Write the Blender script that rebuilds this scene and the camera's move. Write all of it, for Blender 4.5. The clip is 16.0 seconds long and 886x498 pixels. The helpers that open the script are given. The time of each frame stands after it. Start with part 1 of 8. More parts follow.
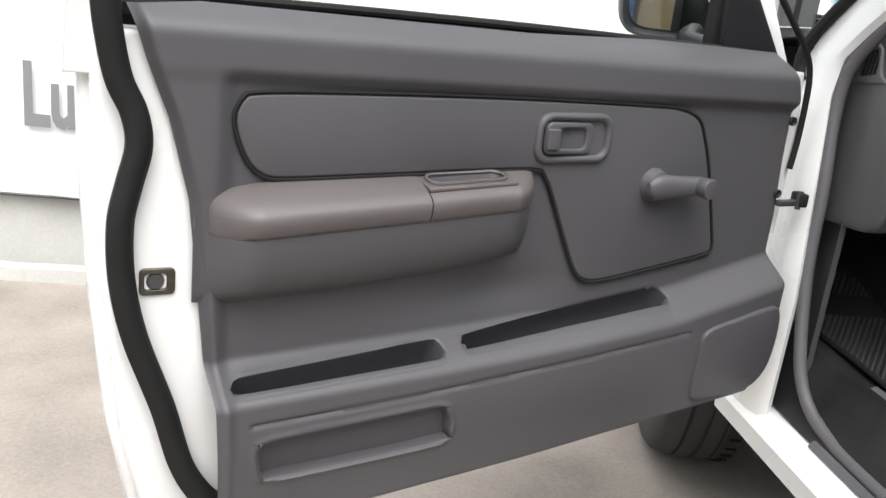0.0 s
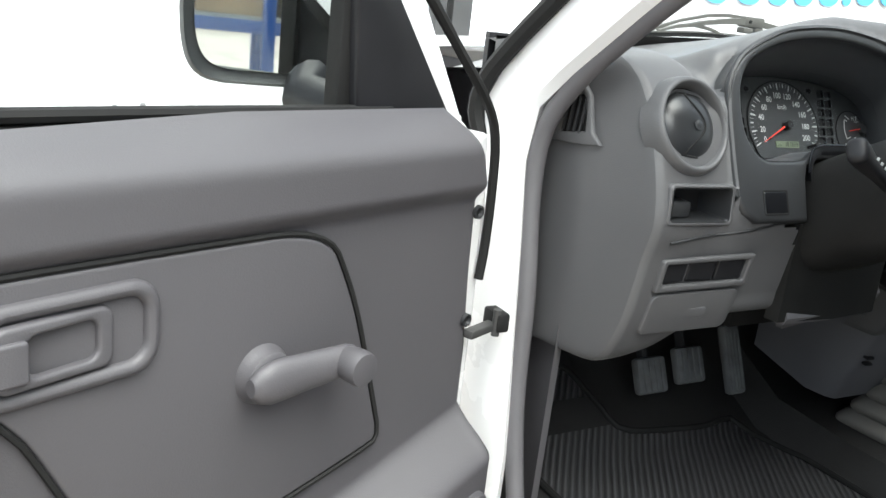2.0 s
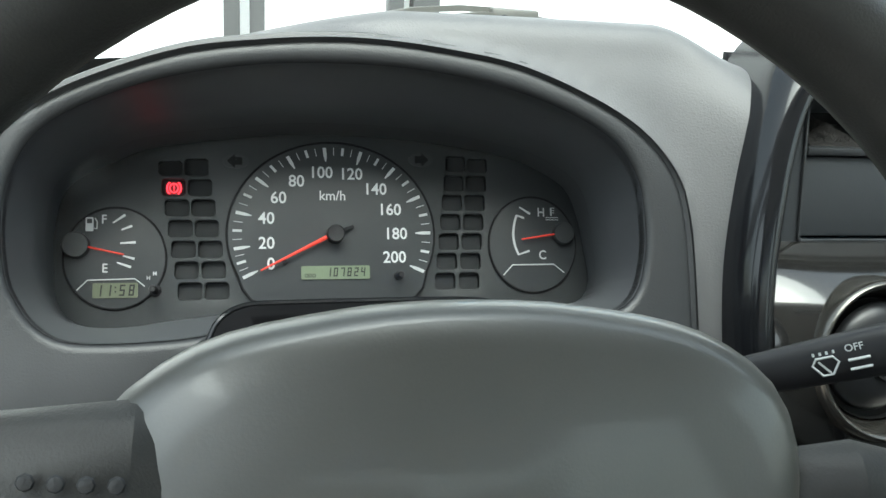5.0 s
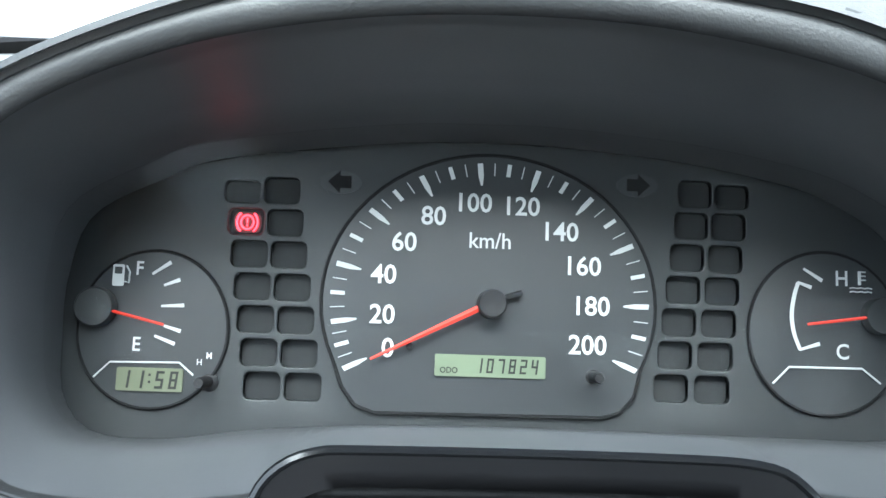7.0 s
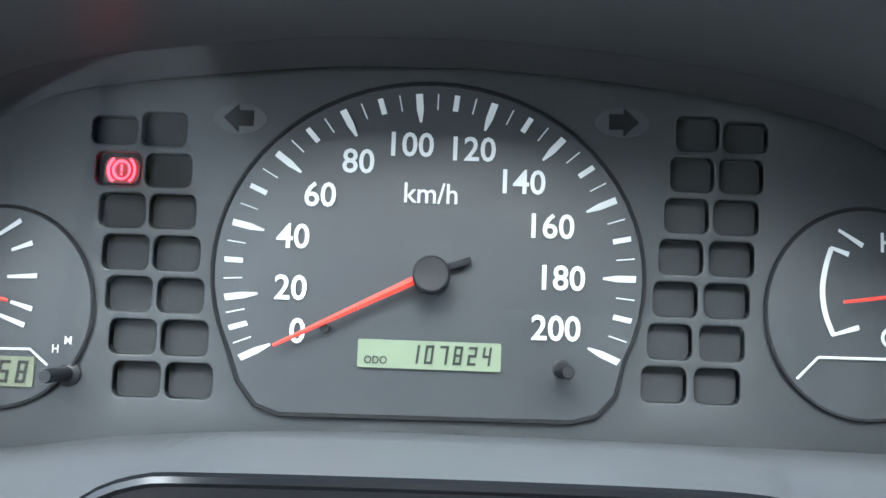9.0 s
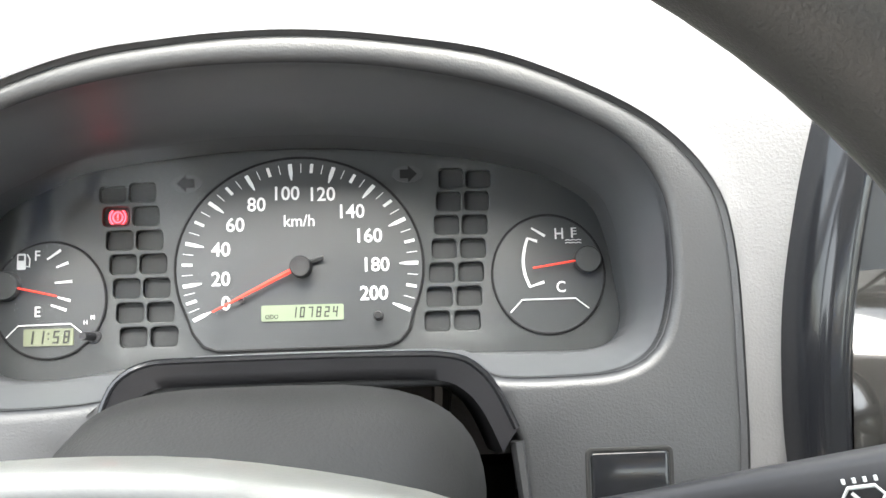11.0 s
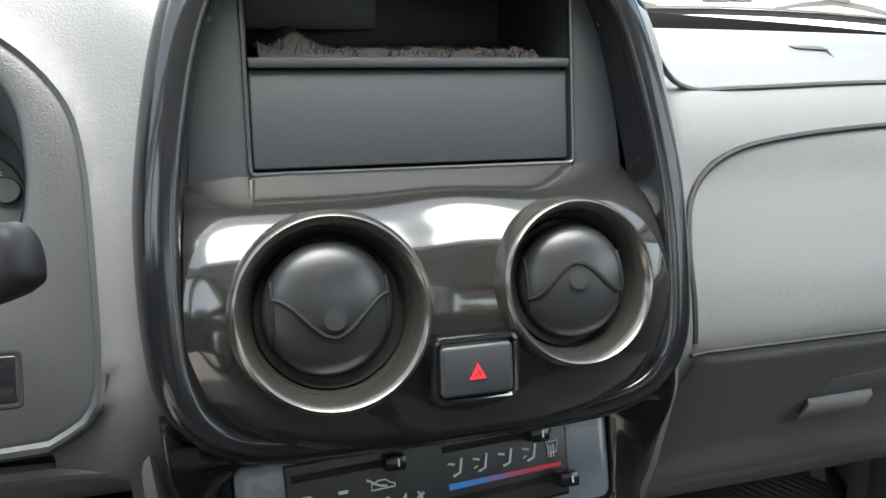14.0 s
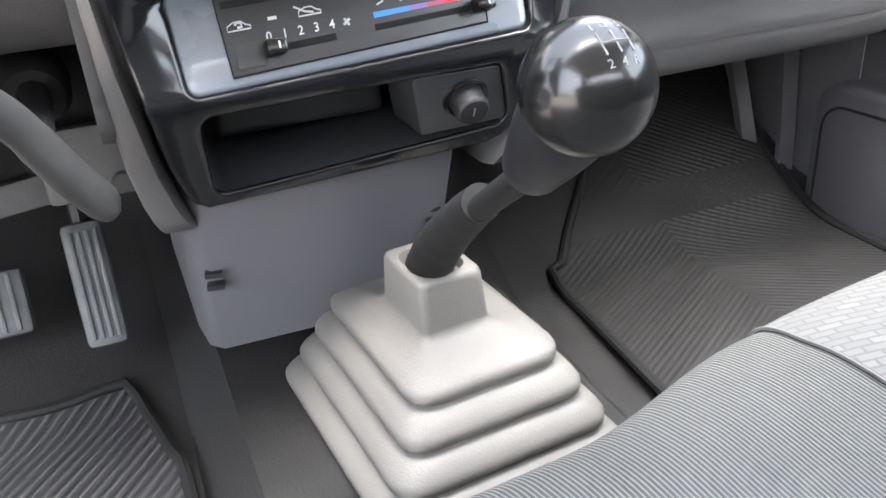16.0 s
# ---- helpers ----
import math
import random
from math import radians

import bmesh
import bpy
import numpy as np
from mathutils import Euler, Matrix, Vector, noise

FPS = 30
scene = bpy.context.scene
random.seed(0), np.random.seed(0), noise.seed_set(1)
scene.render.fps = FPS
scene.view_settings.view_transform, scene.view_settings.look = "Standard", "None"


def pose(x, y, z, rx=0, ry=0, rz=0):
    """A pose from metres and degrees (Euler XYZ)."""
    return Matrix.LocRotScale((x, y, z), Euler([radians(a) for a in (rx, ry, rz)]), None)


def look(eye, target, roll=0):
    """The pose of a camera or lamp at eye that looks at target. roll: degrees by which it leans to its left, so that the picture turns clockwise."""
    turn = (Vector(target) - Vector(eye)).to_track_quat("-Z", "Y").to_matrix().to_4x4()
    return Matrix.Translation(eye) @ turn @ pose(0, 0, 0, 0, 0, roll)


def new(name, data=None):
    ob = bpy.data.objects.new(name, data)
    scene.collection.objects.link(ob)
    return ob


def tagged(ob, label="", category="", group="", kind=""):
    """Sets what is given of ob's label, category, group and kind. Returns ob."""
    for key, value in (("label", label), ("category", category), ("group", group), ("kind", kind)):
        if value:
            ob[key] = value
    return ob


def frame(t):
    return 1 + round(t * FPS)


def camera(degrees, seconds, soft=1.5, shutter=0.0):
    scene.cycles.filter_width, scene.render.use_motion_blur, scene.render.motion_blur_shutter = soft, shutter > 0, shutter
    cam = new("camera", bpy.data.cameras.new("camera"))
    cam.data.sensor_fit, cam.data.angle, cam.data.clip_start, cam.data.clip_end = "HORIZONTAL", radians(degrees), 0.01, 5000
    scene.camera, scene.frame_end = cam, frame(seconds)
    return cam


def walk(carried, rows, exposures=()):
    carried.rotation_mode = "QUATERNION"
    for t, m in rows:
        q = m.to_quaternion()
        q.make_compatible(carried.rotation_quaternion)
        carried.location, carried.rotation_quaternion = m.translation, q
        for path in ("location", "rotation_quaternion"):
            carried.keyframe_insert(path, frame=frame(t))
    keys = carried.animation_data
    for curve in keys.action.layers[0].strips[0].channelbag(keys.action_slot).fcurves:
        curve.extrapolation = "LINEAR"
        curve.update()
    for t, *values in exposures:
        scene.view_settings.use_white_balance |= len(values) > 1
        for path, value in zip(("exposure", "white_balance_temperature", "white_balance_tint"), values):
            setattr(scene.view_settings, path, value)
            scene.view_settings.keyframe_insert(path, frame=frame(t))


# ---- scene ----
cam = camera(55.5, 16.0)
PATH = [
    (0, (-1.586, -1.354, 1.149), (-1.317, 0.545, 0.581), 6.5),
    (0.5, (-1.601, -1.174, 1.133), (-1.127, 0.678, 0.546), 7),
    (0.8, (-1.587, -1.104, 1.137), (-1.043, 0.734, 0.567), 6.2),
    (1, (-1.538, -1.026, 1.133), (-0.935, 0.792, 0.557), 6.6),
    (1.5, (-1.424, -0.851, 1.169), (-0.656, 0.894, 0.564), 5.7),
    (2, (-1.301, -0.749, 1.223), (-0.33, 0.911, 0.672), 6.6),
    (2.5, (-1.129, -0.721, 1.289), (0.023, 0.825, 0.755), 6.9),
    (3, (-0.953, -0.707, 1.313), (0.34, 0.727, 0.791), 5.5),
    (3.2, (-0.899, -0.676, 1.289), (0.471, 0.699, 0.807), 4.8),
    (5.3, (-0.3959, -0.4998, 1.2838), (-0.1538, 1.3894, 0.6736), 0.88),
    (5.5, (-0.3899, -0.4795, 1.2669), (-0.2441, 1.4248, 0.6733), -0.68),
    (6, (-0.4161, -0.4265, 1.2679), (-0.3336, 1.4699, 0.6380), 2.38),
    (6.5, (-0.4164, -0.4246, 1.2683), (-0.3023, 1.4933, 0.7128), 3.43),
    (7, (-0.3967, -0.3130, 1.2481), (-0.3626, 1.5860, 0.6215), 2.37),
    (7.5, (-0.3841, -0.2417, 1.2240), (-0.3758, 1.6521, 0.5811), 2.46),
    (8, (-0.3740, -0.2384, 1.2259), (-0.3629, 1.6405, 0.5406), 2.43),
    (8.2, (-0.3735, -0.2396, 1.2247), (-0.3566, 1.6364, 0.5315), 2.58),
    (10.3, (-0.3438, -0.2596, 1.2125), (-0.3810, 1.6381, 0.5819), 1.13),
    (10.5, (-0.3384, -0.2867, 1.2267), (-0.3599, 1.6006, 0.5651), 0.94),
    (11, (-0.3190, -0.4350, 1.2745), (-0.2110, 1.4610, 0.6485), -0.30),
    (11.5, (-0.4135, -0.5640, 1.3369), (0.0753, 1.2778, 0.7297), 4.65),
    (12, (-0.4142, -0.6013, 1.3636), (0.3403, 1.1525, 0.7678), 5.27),
    (12.5, (-0.3345, -0.5882, 1.3727), (0.4915, 1.1325, 0.7750), 4.66),
    (13, (-0.216, -0.55, 1.324), (0.511, 1.232, 0.778), 1.8),
    (13.5, (-0.148, -0.507, 1.27), (0.488, 1.307, 0.719), 1.7),
    (14, (-0.131, -0.509, 1.233), (0.481, 1.305, 0.657), 1.4),
    (14.5, (-0.126, -0.512, 1.184), (0.464, 1.293, 0.557), -0.4),
    (15, (-0.123, -0.533, 1.132), (0.465, 1.253, 0.452), -2.9),
    (15.5, (-0.126, -0.559, 1.088), (0.463, 1.182, 0.298), -4.1),
    (16, (-0.147, -0.609, 1.064), (0.496, 1.057, 0.163), -4),
]
walk(cam, [(t, look(eye, target, roll)) for t, eye, target, roll in PATH],
     exposures=[(0.0, 0.45, 6500, 7), (0.8, 0.65, 6500, 6), (1.5, 1.2, 6450, 4), (2.0, 1.15, 6400, 3), (3.0, 1.15, 6300, 2), (5.4, 1.4, 6250, -4), (6.0, 1.5, 6150, -2), (6.5, 2.0, 5900, -2), (8.0, 2.4, 5700, -1), (10.6, 2.55, 6350, 5), (11.0, 3.0, 6700, 6), (11.5, 3.25, 6700, 6), (12.0, 2.85, 6450, 5), (12.5, 2.3, 6450, 5), (13.5, 2.25, 6550, 5), (14.5, 2.6, 6350, 4), (15.0, 3.5, 6300, 5), (15.5, 3.92, 6350, 7), (16.0, 3.88, 6500, 11)])

# ---- light: bright hazy sky, soft high sun ----
world = bpy.data.worlds.new("sky")
scene.world = world
world.use_nodes = True
wn = world.node_tree
sky = wn.nodes.new("ShaderNodeTexSky")
sky.sky_type, sky.sun_disc = "NISHITA", False
sky.sun_elevation, sky.sun_rotation = radians(62), radians(183)
sky.dust_density, sky.air_density = 4.0, 1.2
wn.nodes["Background"].inputs["Strength"].default_value = 0.20
haze = wn.nodes.new("ShaderNodeHueSaturation")
haze.inputs["Saturation"].default_value = 0.45
wn.links.new(sky.outputs["Color"], haze.inputs["Color"])
wn.links.new(haze.outputs["Color"], wn.nodes["Background"].inputs["Color"])
sun_data = bpy.data.lights.new("sun", "SUN")
sun_data.energy, sun_data.angle, sun_data.color = 2.6, radians(60), (1.0, 0.995, 0.985)
sun = new("sun", sun_data)
sun.matrix_basis = look((-0.7, -13.1, 25.0), (0.0, 0.0, 0.0))


# ---- materials ----
def stuff(name, colour, rough=0.5, metal=0.0, grain=0.0, grain_size=900.0, stain=0.15, stain_size=6.0, coat=0.0, spec=0.5, stretch=None):
    """A surface with fine grain and broad stains; sizes are repeats per metre."""
    m = bpy.data.materials.new(name)
    m.use_nodes = True
    n, l = m.node_tree.nodes, m.node_tree.links
    b = n["Principled BSDF"]
    b.inputs["Roughness"].default_value, b.inputs["Metallic"].default_value = rough, metal
    b.inputs["Coat Weight"].default_value = coat
    b.inputs["Coat Roughness"].default_value = 0.08
    b.inputs["Specular IOR Level"].default_value = spec
    co = n.new("ShaderNodeTexCoord")
    src = co.outputs["Object"]
    if stretch:
        mp = n.new("ShaderNodeMapping")
        mp.inputs["Scale"].default_value = stretch
        l.new(src, mp.inputs["Vector"])
        src = mp.outputs["Vector"]
    big, fine = n.new("ShaderNodeTexNoise"), n.new("ShaderNodeTexNoise")
    big.inputs["Scale"].default_value, big.inputs["Detail"].default_value = stain_size, 6.0
    fine.inputs["Scale"].default_value, fine.inputs["Detail"].default_value = grain_size, 3.0
    l.new(co.outputs["Object"], big.inputs["Vector"])
    l.new(src, fine.inputs["Vector"])
    add = n.new("ShaderNodeMath")
    add.operation = "MULTIPLY_ADD"
    l.new(fine.outputs["Fac"], add.inputs[0])
    add.inputs[1].default_value = 0.35
    l.new(big.outputs["Fac"], add.inputs[2])
    ramp = n.new("ShaderNodeMapRange")
    ramp.inputs["From Min"].default_value, ramp.inputs["From Max"].default_value = 0.35, 1.0
    ramp.inputs["To Min"].default_value, ramp.inputs["To Max"].default_value = 1.0 - stain, 1.0 + stain
    l.new(add.outputs[0], ramp.inputs["Value"])
    mul = n.new("ShaderNodeVectorMath")
    mul.operation = "SCALE"
    mul.inputs[0].default_value = colour[:3]
    l.new(ramp.outputs["Result"], mul.inputs["Scale"])
    l.new(mul.outputs["Vector"], b.inputs["Base Color"])
    rr = n.new("ShaderNodeMapRange")
    rr.inputs["To Min"].default_value, rr.inputs["To Max"].default_value = max(rough - 0.08 * min(1.0, 4 * rough), 0.01), min(rough + 0.1 * min(1.0, 4 * rough), 1.0)
    l.new(big.outputs["Fac"], rr.inputs["Value"])
    l.new(rr.outputs["Result"], b.inputs["Roughness"])
    if grain:
        bump = n.new("ShaderNodeBump")
        bump.inputs["Strength"].default_value, bump.inputs["Distance"].default_value = grain, 0.001
        l.new(fine.outputs["Fac"], bump.inputs["Height"])
        l.new(bump.outputs["Normal"], b.inputs["Normal"])
    return m


def ribbed(name, colour, rough, pitch, depth, turn=0.0, light=None, fold=None):
    """A surface with parallel ribs, pitch metres apart, turned by degrees from the x axis; light: a paler colour
    painted on the rib tops, as if they caught light; fold: where the ribs meet in chevrons.
    """
    m = stuff(name, colour, rough, stain=0.3, stain_size=9.0)
    n, l = m.node_tree.nodes, m.node_tree.links
    b = n["Principled BSDF"]
    co, sep = n.new("ShaderNodeTexCoord"), n.new("ShaderNodeVectorMath")
    sep.operation = "DOT_PRODUCT"
    sep.inputs[1].default_value = (math.cos(radians(turn)), math.sin(radians(turn)), 0)
    l.new(co.outputs["Object"], sep.inputs[0])
    if fold is not None:
        move, mirror = n.new("ShaderNodeVectorMath"), n.new("ShaderNodeVectorMath")
        move.operation, mirror.operation = "SUBTRACT", "ABSOLUTE"
        move.inputs[1].default_value = (fold, -5.0, 0)
        l.new(co.outputs["Object"], move.inputs[0])
        l.new(move.outputs["Vector"], mirror.inputs[0])
        l.new(mirror.outputs["Vector"], sep.inputs[0])
    k = n.new("ShaderNodeMath")
    k.operation = "MULTIPLY"
    k.inputs[1].default_value = 2 * math.pi / pitch
    l.new(sep.outputs["Value"], k.inputs[0])
    s = n.new("ShaderNodeMath")
    s.operation = "SINE"
    l.new(k.outputs[0], s.inputs[0])
    bump = n.new("ShaderNodeBump")
    bump.inputs["Strength"].default_value, bump.inputs["Distance"].default_value = 0.8, depth
    l.new(s.outputs[0], bump.inputs["Height"])
    l.new(bump.outputs["Normal"], b.inputs["Normal"])
    # the catch of light on the ribs, put into the colour
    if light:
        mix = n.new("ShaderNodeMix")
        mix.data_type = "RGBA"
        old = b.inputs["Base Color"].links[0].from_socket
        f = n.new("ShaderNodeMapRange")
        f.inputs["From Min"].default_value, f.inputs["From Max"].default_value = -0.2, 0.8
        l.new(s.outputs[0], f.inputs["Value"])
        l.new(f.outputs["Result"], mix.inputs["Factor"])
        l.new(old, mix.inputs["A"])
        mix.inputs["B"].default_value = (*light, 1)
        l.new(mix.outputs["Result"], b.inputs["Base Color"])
    return m


def woven(name, dark, pale, cell):
    """Woven cloth: small checks of two tones in relief."""
    m = stuff(name, pale, 0.9, grain=0.5, grain_size=1500, stain=0.15)
    n, l = m.node_tree.nodes, m.node_tree.links
    b = n["Principled BSDF"]
    co, br = n.new("ShaderNodeTexCoord"), n.new("ShaderNodeTexBrick")
    br.inputs["Scale"].default_value = 1.0 / cell
    br.inputs["Color1"].default_value, br.inputs["Color2"].default_value = (*pale, 1), (*[0.82 * c for c in pale], 1)
    br.inputs["Mortar"].default_value = (*dark, 1)
    br.inputs["Mortar Size"].default_value, br.inputs["Brick Width"].default_value, br.inputs["Row Height"].default_value = 0.06, 1.1, 0.45
    rot = n.new("ShaderNodeMapping")
    rot.inputs["Rotation"].default_value = (0, 0, 0.25)
    l.new(co.outputs["Object"], rot.inputs["Vector"])
    l.new(rot.outputs["Vector"], br.inputs["Vector"])
    l.new(br.outputs["Color"], b.inputs["Base Color"])
    bump = n.new("ShaderNodeBump")
    bump.inputs["Strength"].default_value, bump.inputs["Distance"].default_value = 0.6, 0.002
    bump.invert = True
    l.new(br.outputs["Fac"], bump.inputs["Height"])
    l.new(bump.outputs["Normal"], b.inputs["Normal"])
    return m


def glow(name, colour, strength):
    m = bpy.data.materials.new(name)
    m.use_nodes = True
    b = m.node_tree.nodes["Principled BSDF"]
    b.inputs["Base Color"].default_value = (*colour, 1)
    b.inputs["Emission Color"].default_value, b.inputs["Emission Strength"].default_value = (*colour, 1), strength
    return m


def pane(name, tint=(0.97, 0.99, 0.98), gloss_min=0.035, gloss_max=0.45):
    """Thin clear glass: see-through, with a gloss that grows at a glancing angle."""
    m = bpy.data.materials.new(name)
    m.use_nodes = True
    n, l = m.node_tree.nodes, m.node_tree.links
    n.remove(n["Principled BSDF"])
    clear, gloss, mix, fr = n.new("ShaderNodeBsdfTransparent"), n.new("ShaderNodeBsdfGlossy"), n.new("ShaderNodeMixShader"), n.new("ShaderNodeLayerWeight")
    clear.inputs["Color"].default_value = (*tint, 1)
    gloss.inputs["Roughness"].default_value = 0.02
    power, scale = n.new("ShaderNodeMath"), n.new("ShaderNodeMath")
    power.operation, scale.operation = "POWER", "MULTIPLY_ADD"
    power.inputs[1].default_value, scale.inputs[1].default_value, scale.inputs[2].default_value = 5.0, gloss_max, gloss_min
    l.new(fr.outputs["Facing"], power.inputs[0])
    l.new(power.outputs[0], scale.inputs[0])
    l.new(scale.outputs[0], mix.inputs[0])
    l.new(clear.outputs[0], mix.inputs[1])
    l.new(gloss.outputs[0], mix.inputs[2])
    l.new(mix.outputs[0], n["Material Output"].inputs["Surface"])
    return m


COVER_GREY = stuff("tunnel cover plastic", (0.100, 0.100, 0.110), 0.45, grain=0.2, stain=0.1, stain_size=8)
DOOR_GREY = stuff("door grey plastic", (0.073, 0.070, 0.076), 0.50, grain=0.25, grain_size=700, stain=0.07, stain_size=5)
DASH_GREY = stuff("dash grey plastic", (0.096, 0.0955, 0.0985), 0.46, grain=0.3, grain_size=800, stain=0.07, stain_size=5)
ARM_BROWN = stuff("worn armrest vinyl", (0.100, 0.088, 0.088), 0.42, grain=0.3, grain_size=900, stain=0.12, stain_size=9)
TRIM_GREY = stuff("pillar trim grey", (0.116, 0.112, 0.119), 0.55, grain=0.25, stain=0.08)
BEZEL_DARK = stuff("dark bezel plastic", (0.0265, 0.0275, 0.0295), 0.40, grain=0.2, grain_size=900, stain=0.08)
HOOD_DARK = stuff("dark binnacle plastic", (0.067, 0.070, 0.076), 0.40, stain=0.15, stain_size=12)
FACE_DARK = stuff("gauge face", (0.028, 0.031, 0.033), 0.5, stain=0.06, stain_size=20)
DIAL_DARK = stuff("dial face", (0.036, 0.039, 0.042), 0.45, stain=0.06, stain_size=20)
OVAL = stuff("turn signal window", (0.041, 0.044, 0.047), 0.45, stain=0.06, stain_size=20)
CELL_DARK = stuff("dark print and cell shade", (0.010, 0.010, 0.011), 0.75, spec=0.25)
CELL_GREY = stuff("lamp cell", (0.022, 0.0235, 0.025), 0.7, spec=0.3)
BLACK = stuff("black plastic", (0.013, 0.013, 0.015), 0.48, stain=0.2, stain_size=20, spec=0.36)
GLOSS = stuff("polished black console", (0.0085, 0.009, 0.0105), 0.13, stain=0.12, stain_size=10, coat=0.1, spec=0.40)
SHUTTER = stuff("satin black shutter", (0.020, 0.021, 0.023), 0.32, stain=0.12, stain_size=30)
VENT_METAL = stuff("dark metallic paint", (0.024, 0.0235, 0.0225), 0.12, metal=0.35, stain=0.06, stain_size=10, coat=0.7)
# the vent panel's paint, lightened to champagne for the reflection on the rings
VENT_RING = stuff("vent paint with pale reflection", (0.105, 0.100, 0.090), 0.20, metal=0.75, stain=0.06, stain_size=10, coat=0.3)
SATIN = stuff("satin black console", (0.030, 0.032, 0.035), 0.36, grain=0.1, stain=0.12, stain_size=12)
RADIO_GREY = stuff("radio blank plastic", (0.021, 0.0235, 0.027), 0.5, grain=0.08, stain=0.06)
HVAC_BLUE = stuff("heater surround", (0.140, 0.160, 0.190), 0.24, stain=0.08, coat=0.5)
PANEL_DARK = stuff("heater control plate", (0.024, 0.026, 0.029), 0.32, grain=0.1, stain=0.1, stain_size=20)
HANDLE_GREY = stuff("worn handle plastic", (0.046, 0.046, 0.046), 0.40, grain=0.2, stain=0.25, stain_size=30)
RUBBER = stuff("black rubber", (0.012, 0.012, 0.012), 0.7, stain=0.3, stain_size=20, spec=0.25)
TYRE = stuff("tyre rubber", (0.045, 0.043, 0.042), 0.8, grain=0.4, grain_size=300, stain=0.25)
WHITE = stuff("white car paint", (0.80, 0.80, 0.80), 0.25, stain=0.03, coat=0.5)
WHEEL_GREY = stuff("steering wheel urethane", (0.025, 0.0248, 0.0240), 0.44, grain=0.2, grain_size=1200, stain=0.28, stain_size=22)
PAD_GREY = stuff("airbag cover", (0.052, 0.0525, 0.049), 0.36, grain=0.05, grain_size=1100, stain=0.14, stain_size=14, coat=0.25, spec=1.0)
for worn, dust in ((PAD_GREY, 0.12), (WHEEL_GREY, 0.04)):
    b = worn.node_tree.nodes["Principled BSDF"]
    b.inputs["Sheen Weight"].default_value, b.inputs["Sheen Roughness"].default_value = dust, 0.55
    b.inputs["Sheen Tint"].default_value = (1.0, 0.99, 0.86, 1)
COLUMN_BLACK = stuff("dusty column plastic", (0.013, 0.0129, 0.0125), 0.6, grain=0.2, stain=0.3, stain_size=25, spec=0.25)
CHROME = stuff("chrome", (0.75, 0.75, 0.76), 0.12, metal=1.0, stain=0.05)
WHITE_INK = stuff("white print", (0.58, 0.60, 0.60), 0.5, stain=0.02)
NEEDLE = glow("needle red", (0.55, 0.035, 0.022), 0.16)
LAMP_RED = glow("lit warning lamp", (1.0, 0.03, 0.05), 1.6)
LAMP_DIM = stuff("warning lamp glass", (0.10, 0.005, 0.008), 0.4)
LCD = glow("lit display", (0.130, 0.162, 0.105), 0.05)
LCD_CLOCK = glow("clock display", (0.12, 0.135, 0.085), 0.04)
LCD_INK = stuff("display ink", (0.01, 0.012, 0.01), 0.5)
PRINT_RED = stuff("red print", (0.65, 0.03, 0.04), 0.4)
STRIP = [stuff("strip print", c, 0.4) for c in ((0.04, 0.26, 0.70), (0.06, 0.24, 0.62), (0.20, 0.14, 0.40), (0.42, 0.07, 0.16), (0.60, 0.035, 0.05), (0.66, 0.03, 0.04))]
BOOT_GREY = stuff("gear boot rubber", (0.145, 0.138, 0.127), 0.6, grain=0.3, grain_size=600, stain=0.12, stain_size=12)
KNOB_BLACK = stuff("glossy knob", (0.009, 0.009, 0.009), 0.20, stain=0.2, stain_size=40, spec=0.5)
# one rubber in two tones: the driver's is paler for light from the door
MAT_LIT = ribbed("ribbed rubber mat", (0.032, 0.032, 0.033), 0.5, 0.010, 0.003, -38, (0.080, 0.080, 0.083))
MAT_PASS = ribbed("worn ribbed mat", (0.0165, 0.016, 0.0158), 0.52, 0.0068, 0.0003, 58, None, 0.43)
CARPET = stuff("vinyl floor", (0.018, 0.0175, 0.0175), 0.52, grain=0.5, grain_size=400, stain=0.5, stain_size=11)
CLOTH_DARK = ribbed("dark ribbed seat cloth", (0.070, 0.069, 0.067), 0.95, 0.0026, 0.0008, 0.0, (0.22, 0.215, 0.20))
CLOTH_PALE = woven("pale woven seat cloth", (0.125, 0.121, 0.112), (0.185, 0.179, 0.166), 0.014)
HEADLINER = stuff("headliner", (0.42, 0.41, 0.40), 0.95, grain=0.4)
PILLAR_GREY = stuff("pillar trim plastic", (0.165, 0.160, 0.156), 0.7, grain=0.3)
CONCRETE = stuff("yard concrete", (0.285, 0.248, 0.218), 0.85, grain=0.6, grain_size=120, stain=0.42, stain_size=2.6)
PLINTH = stuff("concrete plinth", (0.46, 0.45, 0.43), 0.85, grain=0.6, grain_size=90, stain=0.2, stain_size=3)
VINYL = stuff("white banner vinyl", (0.82, 0.83, 0.84), 0.45, stain=0.03, stain_size=2)
BANNER_INK = stuff("grey banner print", (0.20, 0.20, 0.21), 0.5)
BANNER_BLUE = stuff("sky blue banner print", (0.10, 0.42, 0.70), 0.5, stain=0.2, stain_size=1.5)
STEEL_DARK = stuff("dark steel", (0.05, 0.05, 0.05), 0.5, stain=0.3)
WIPER_GREY = stuff("wiper paint", (0.09, 0.088, 0.08), 0.5, stain=0.25, stain_size=20)
STEEL_GREY = stuff("galvanised steel", (0.30, 0.30, 0.30), 0.45, metal=0.4, stain=0.2)
BLUE_PAINT = stuff("blue painted steel", (0.014, 0.075, 0.30), 0.45, stain=0.15, stain_size=3)
CARD = stuff("cardboard", (0.36, 0.25, 0.14), 0.85, stain=0.25, stain_size=4)
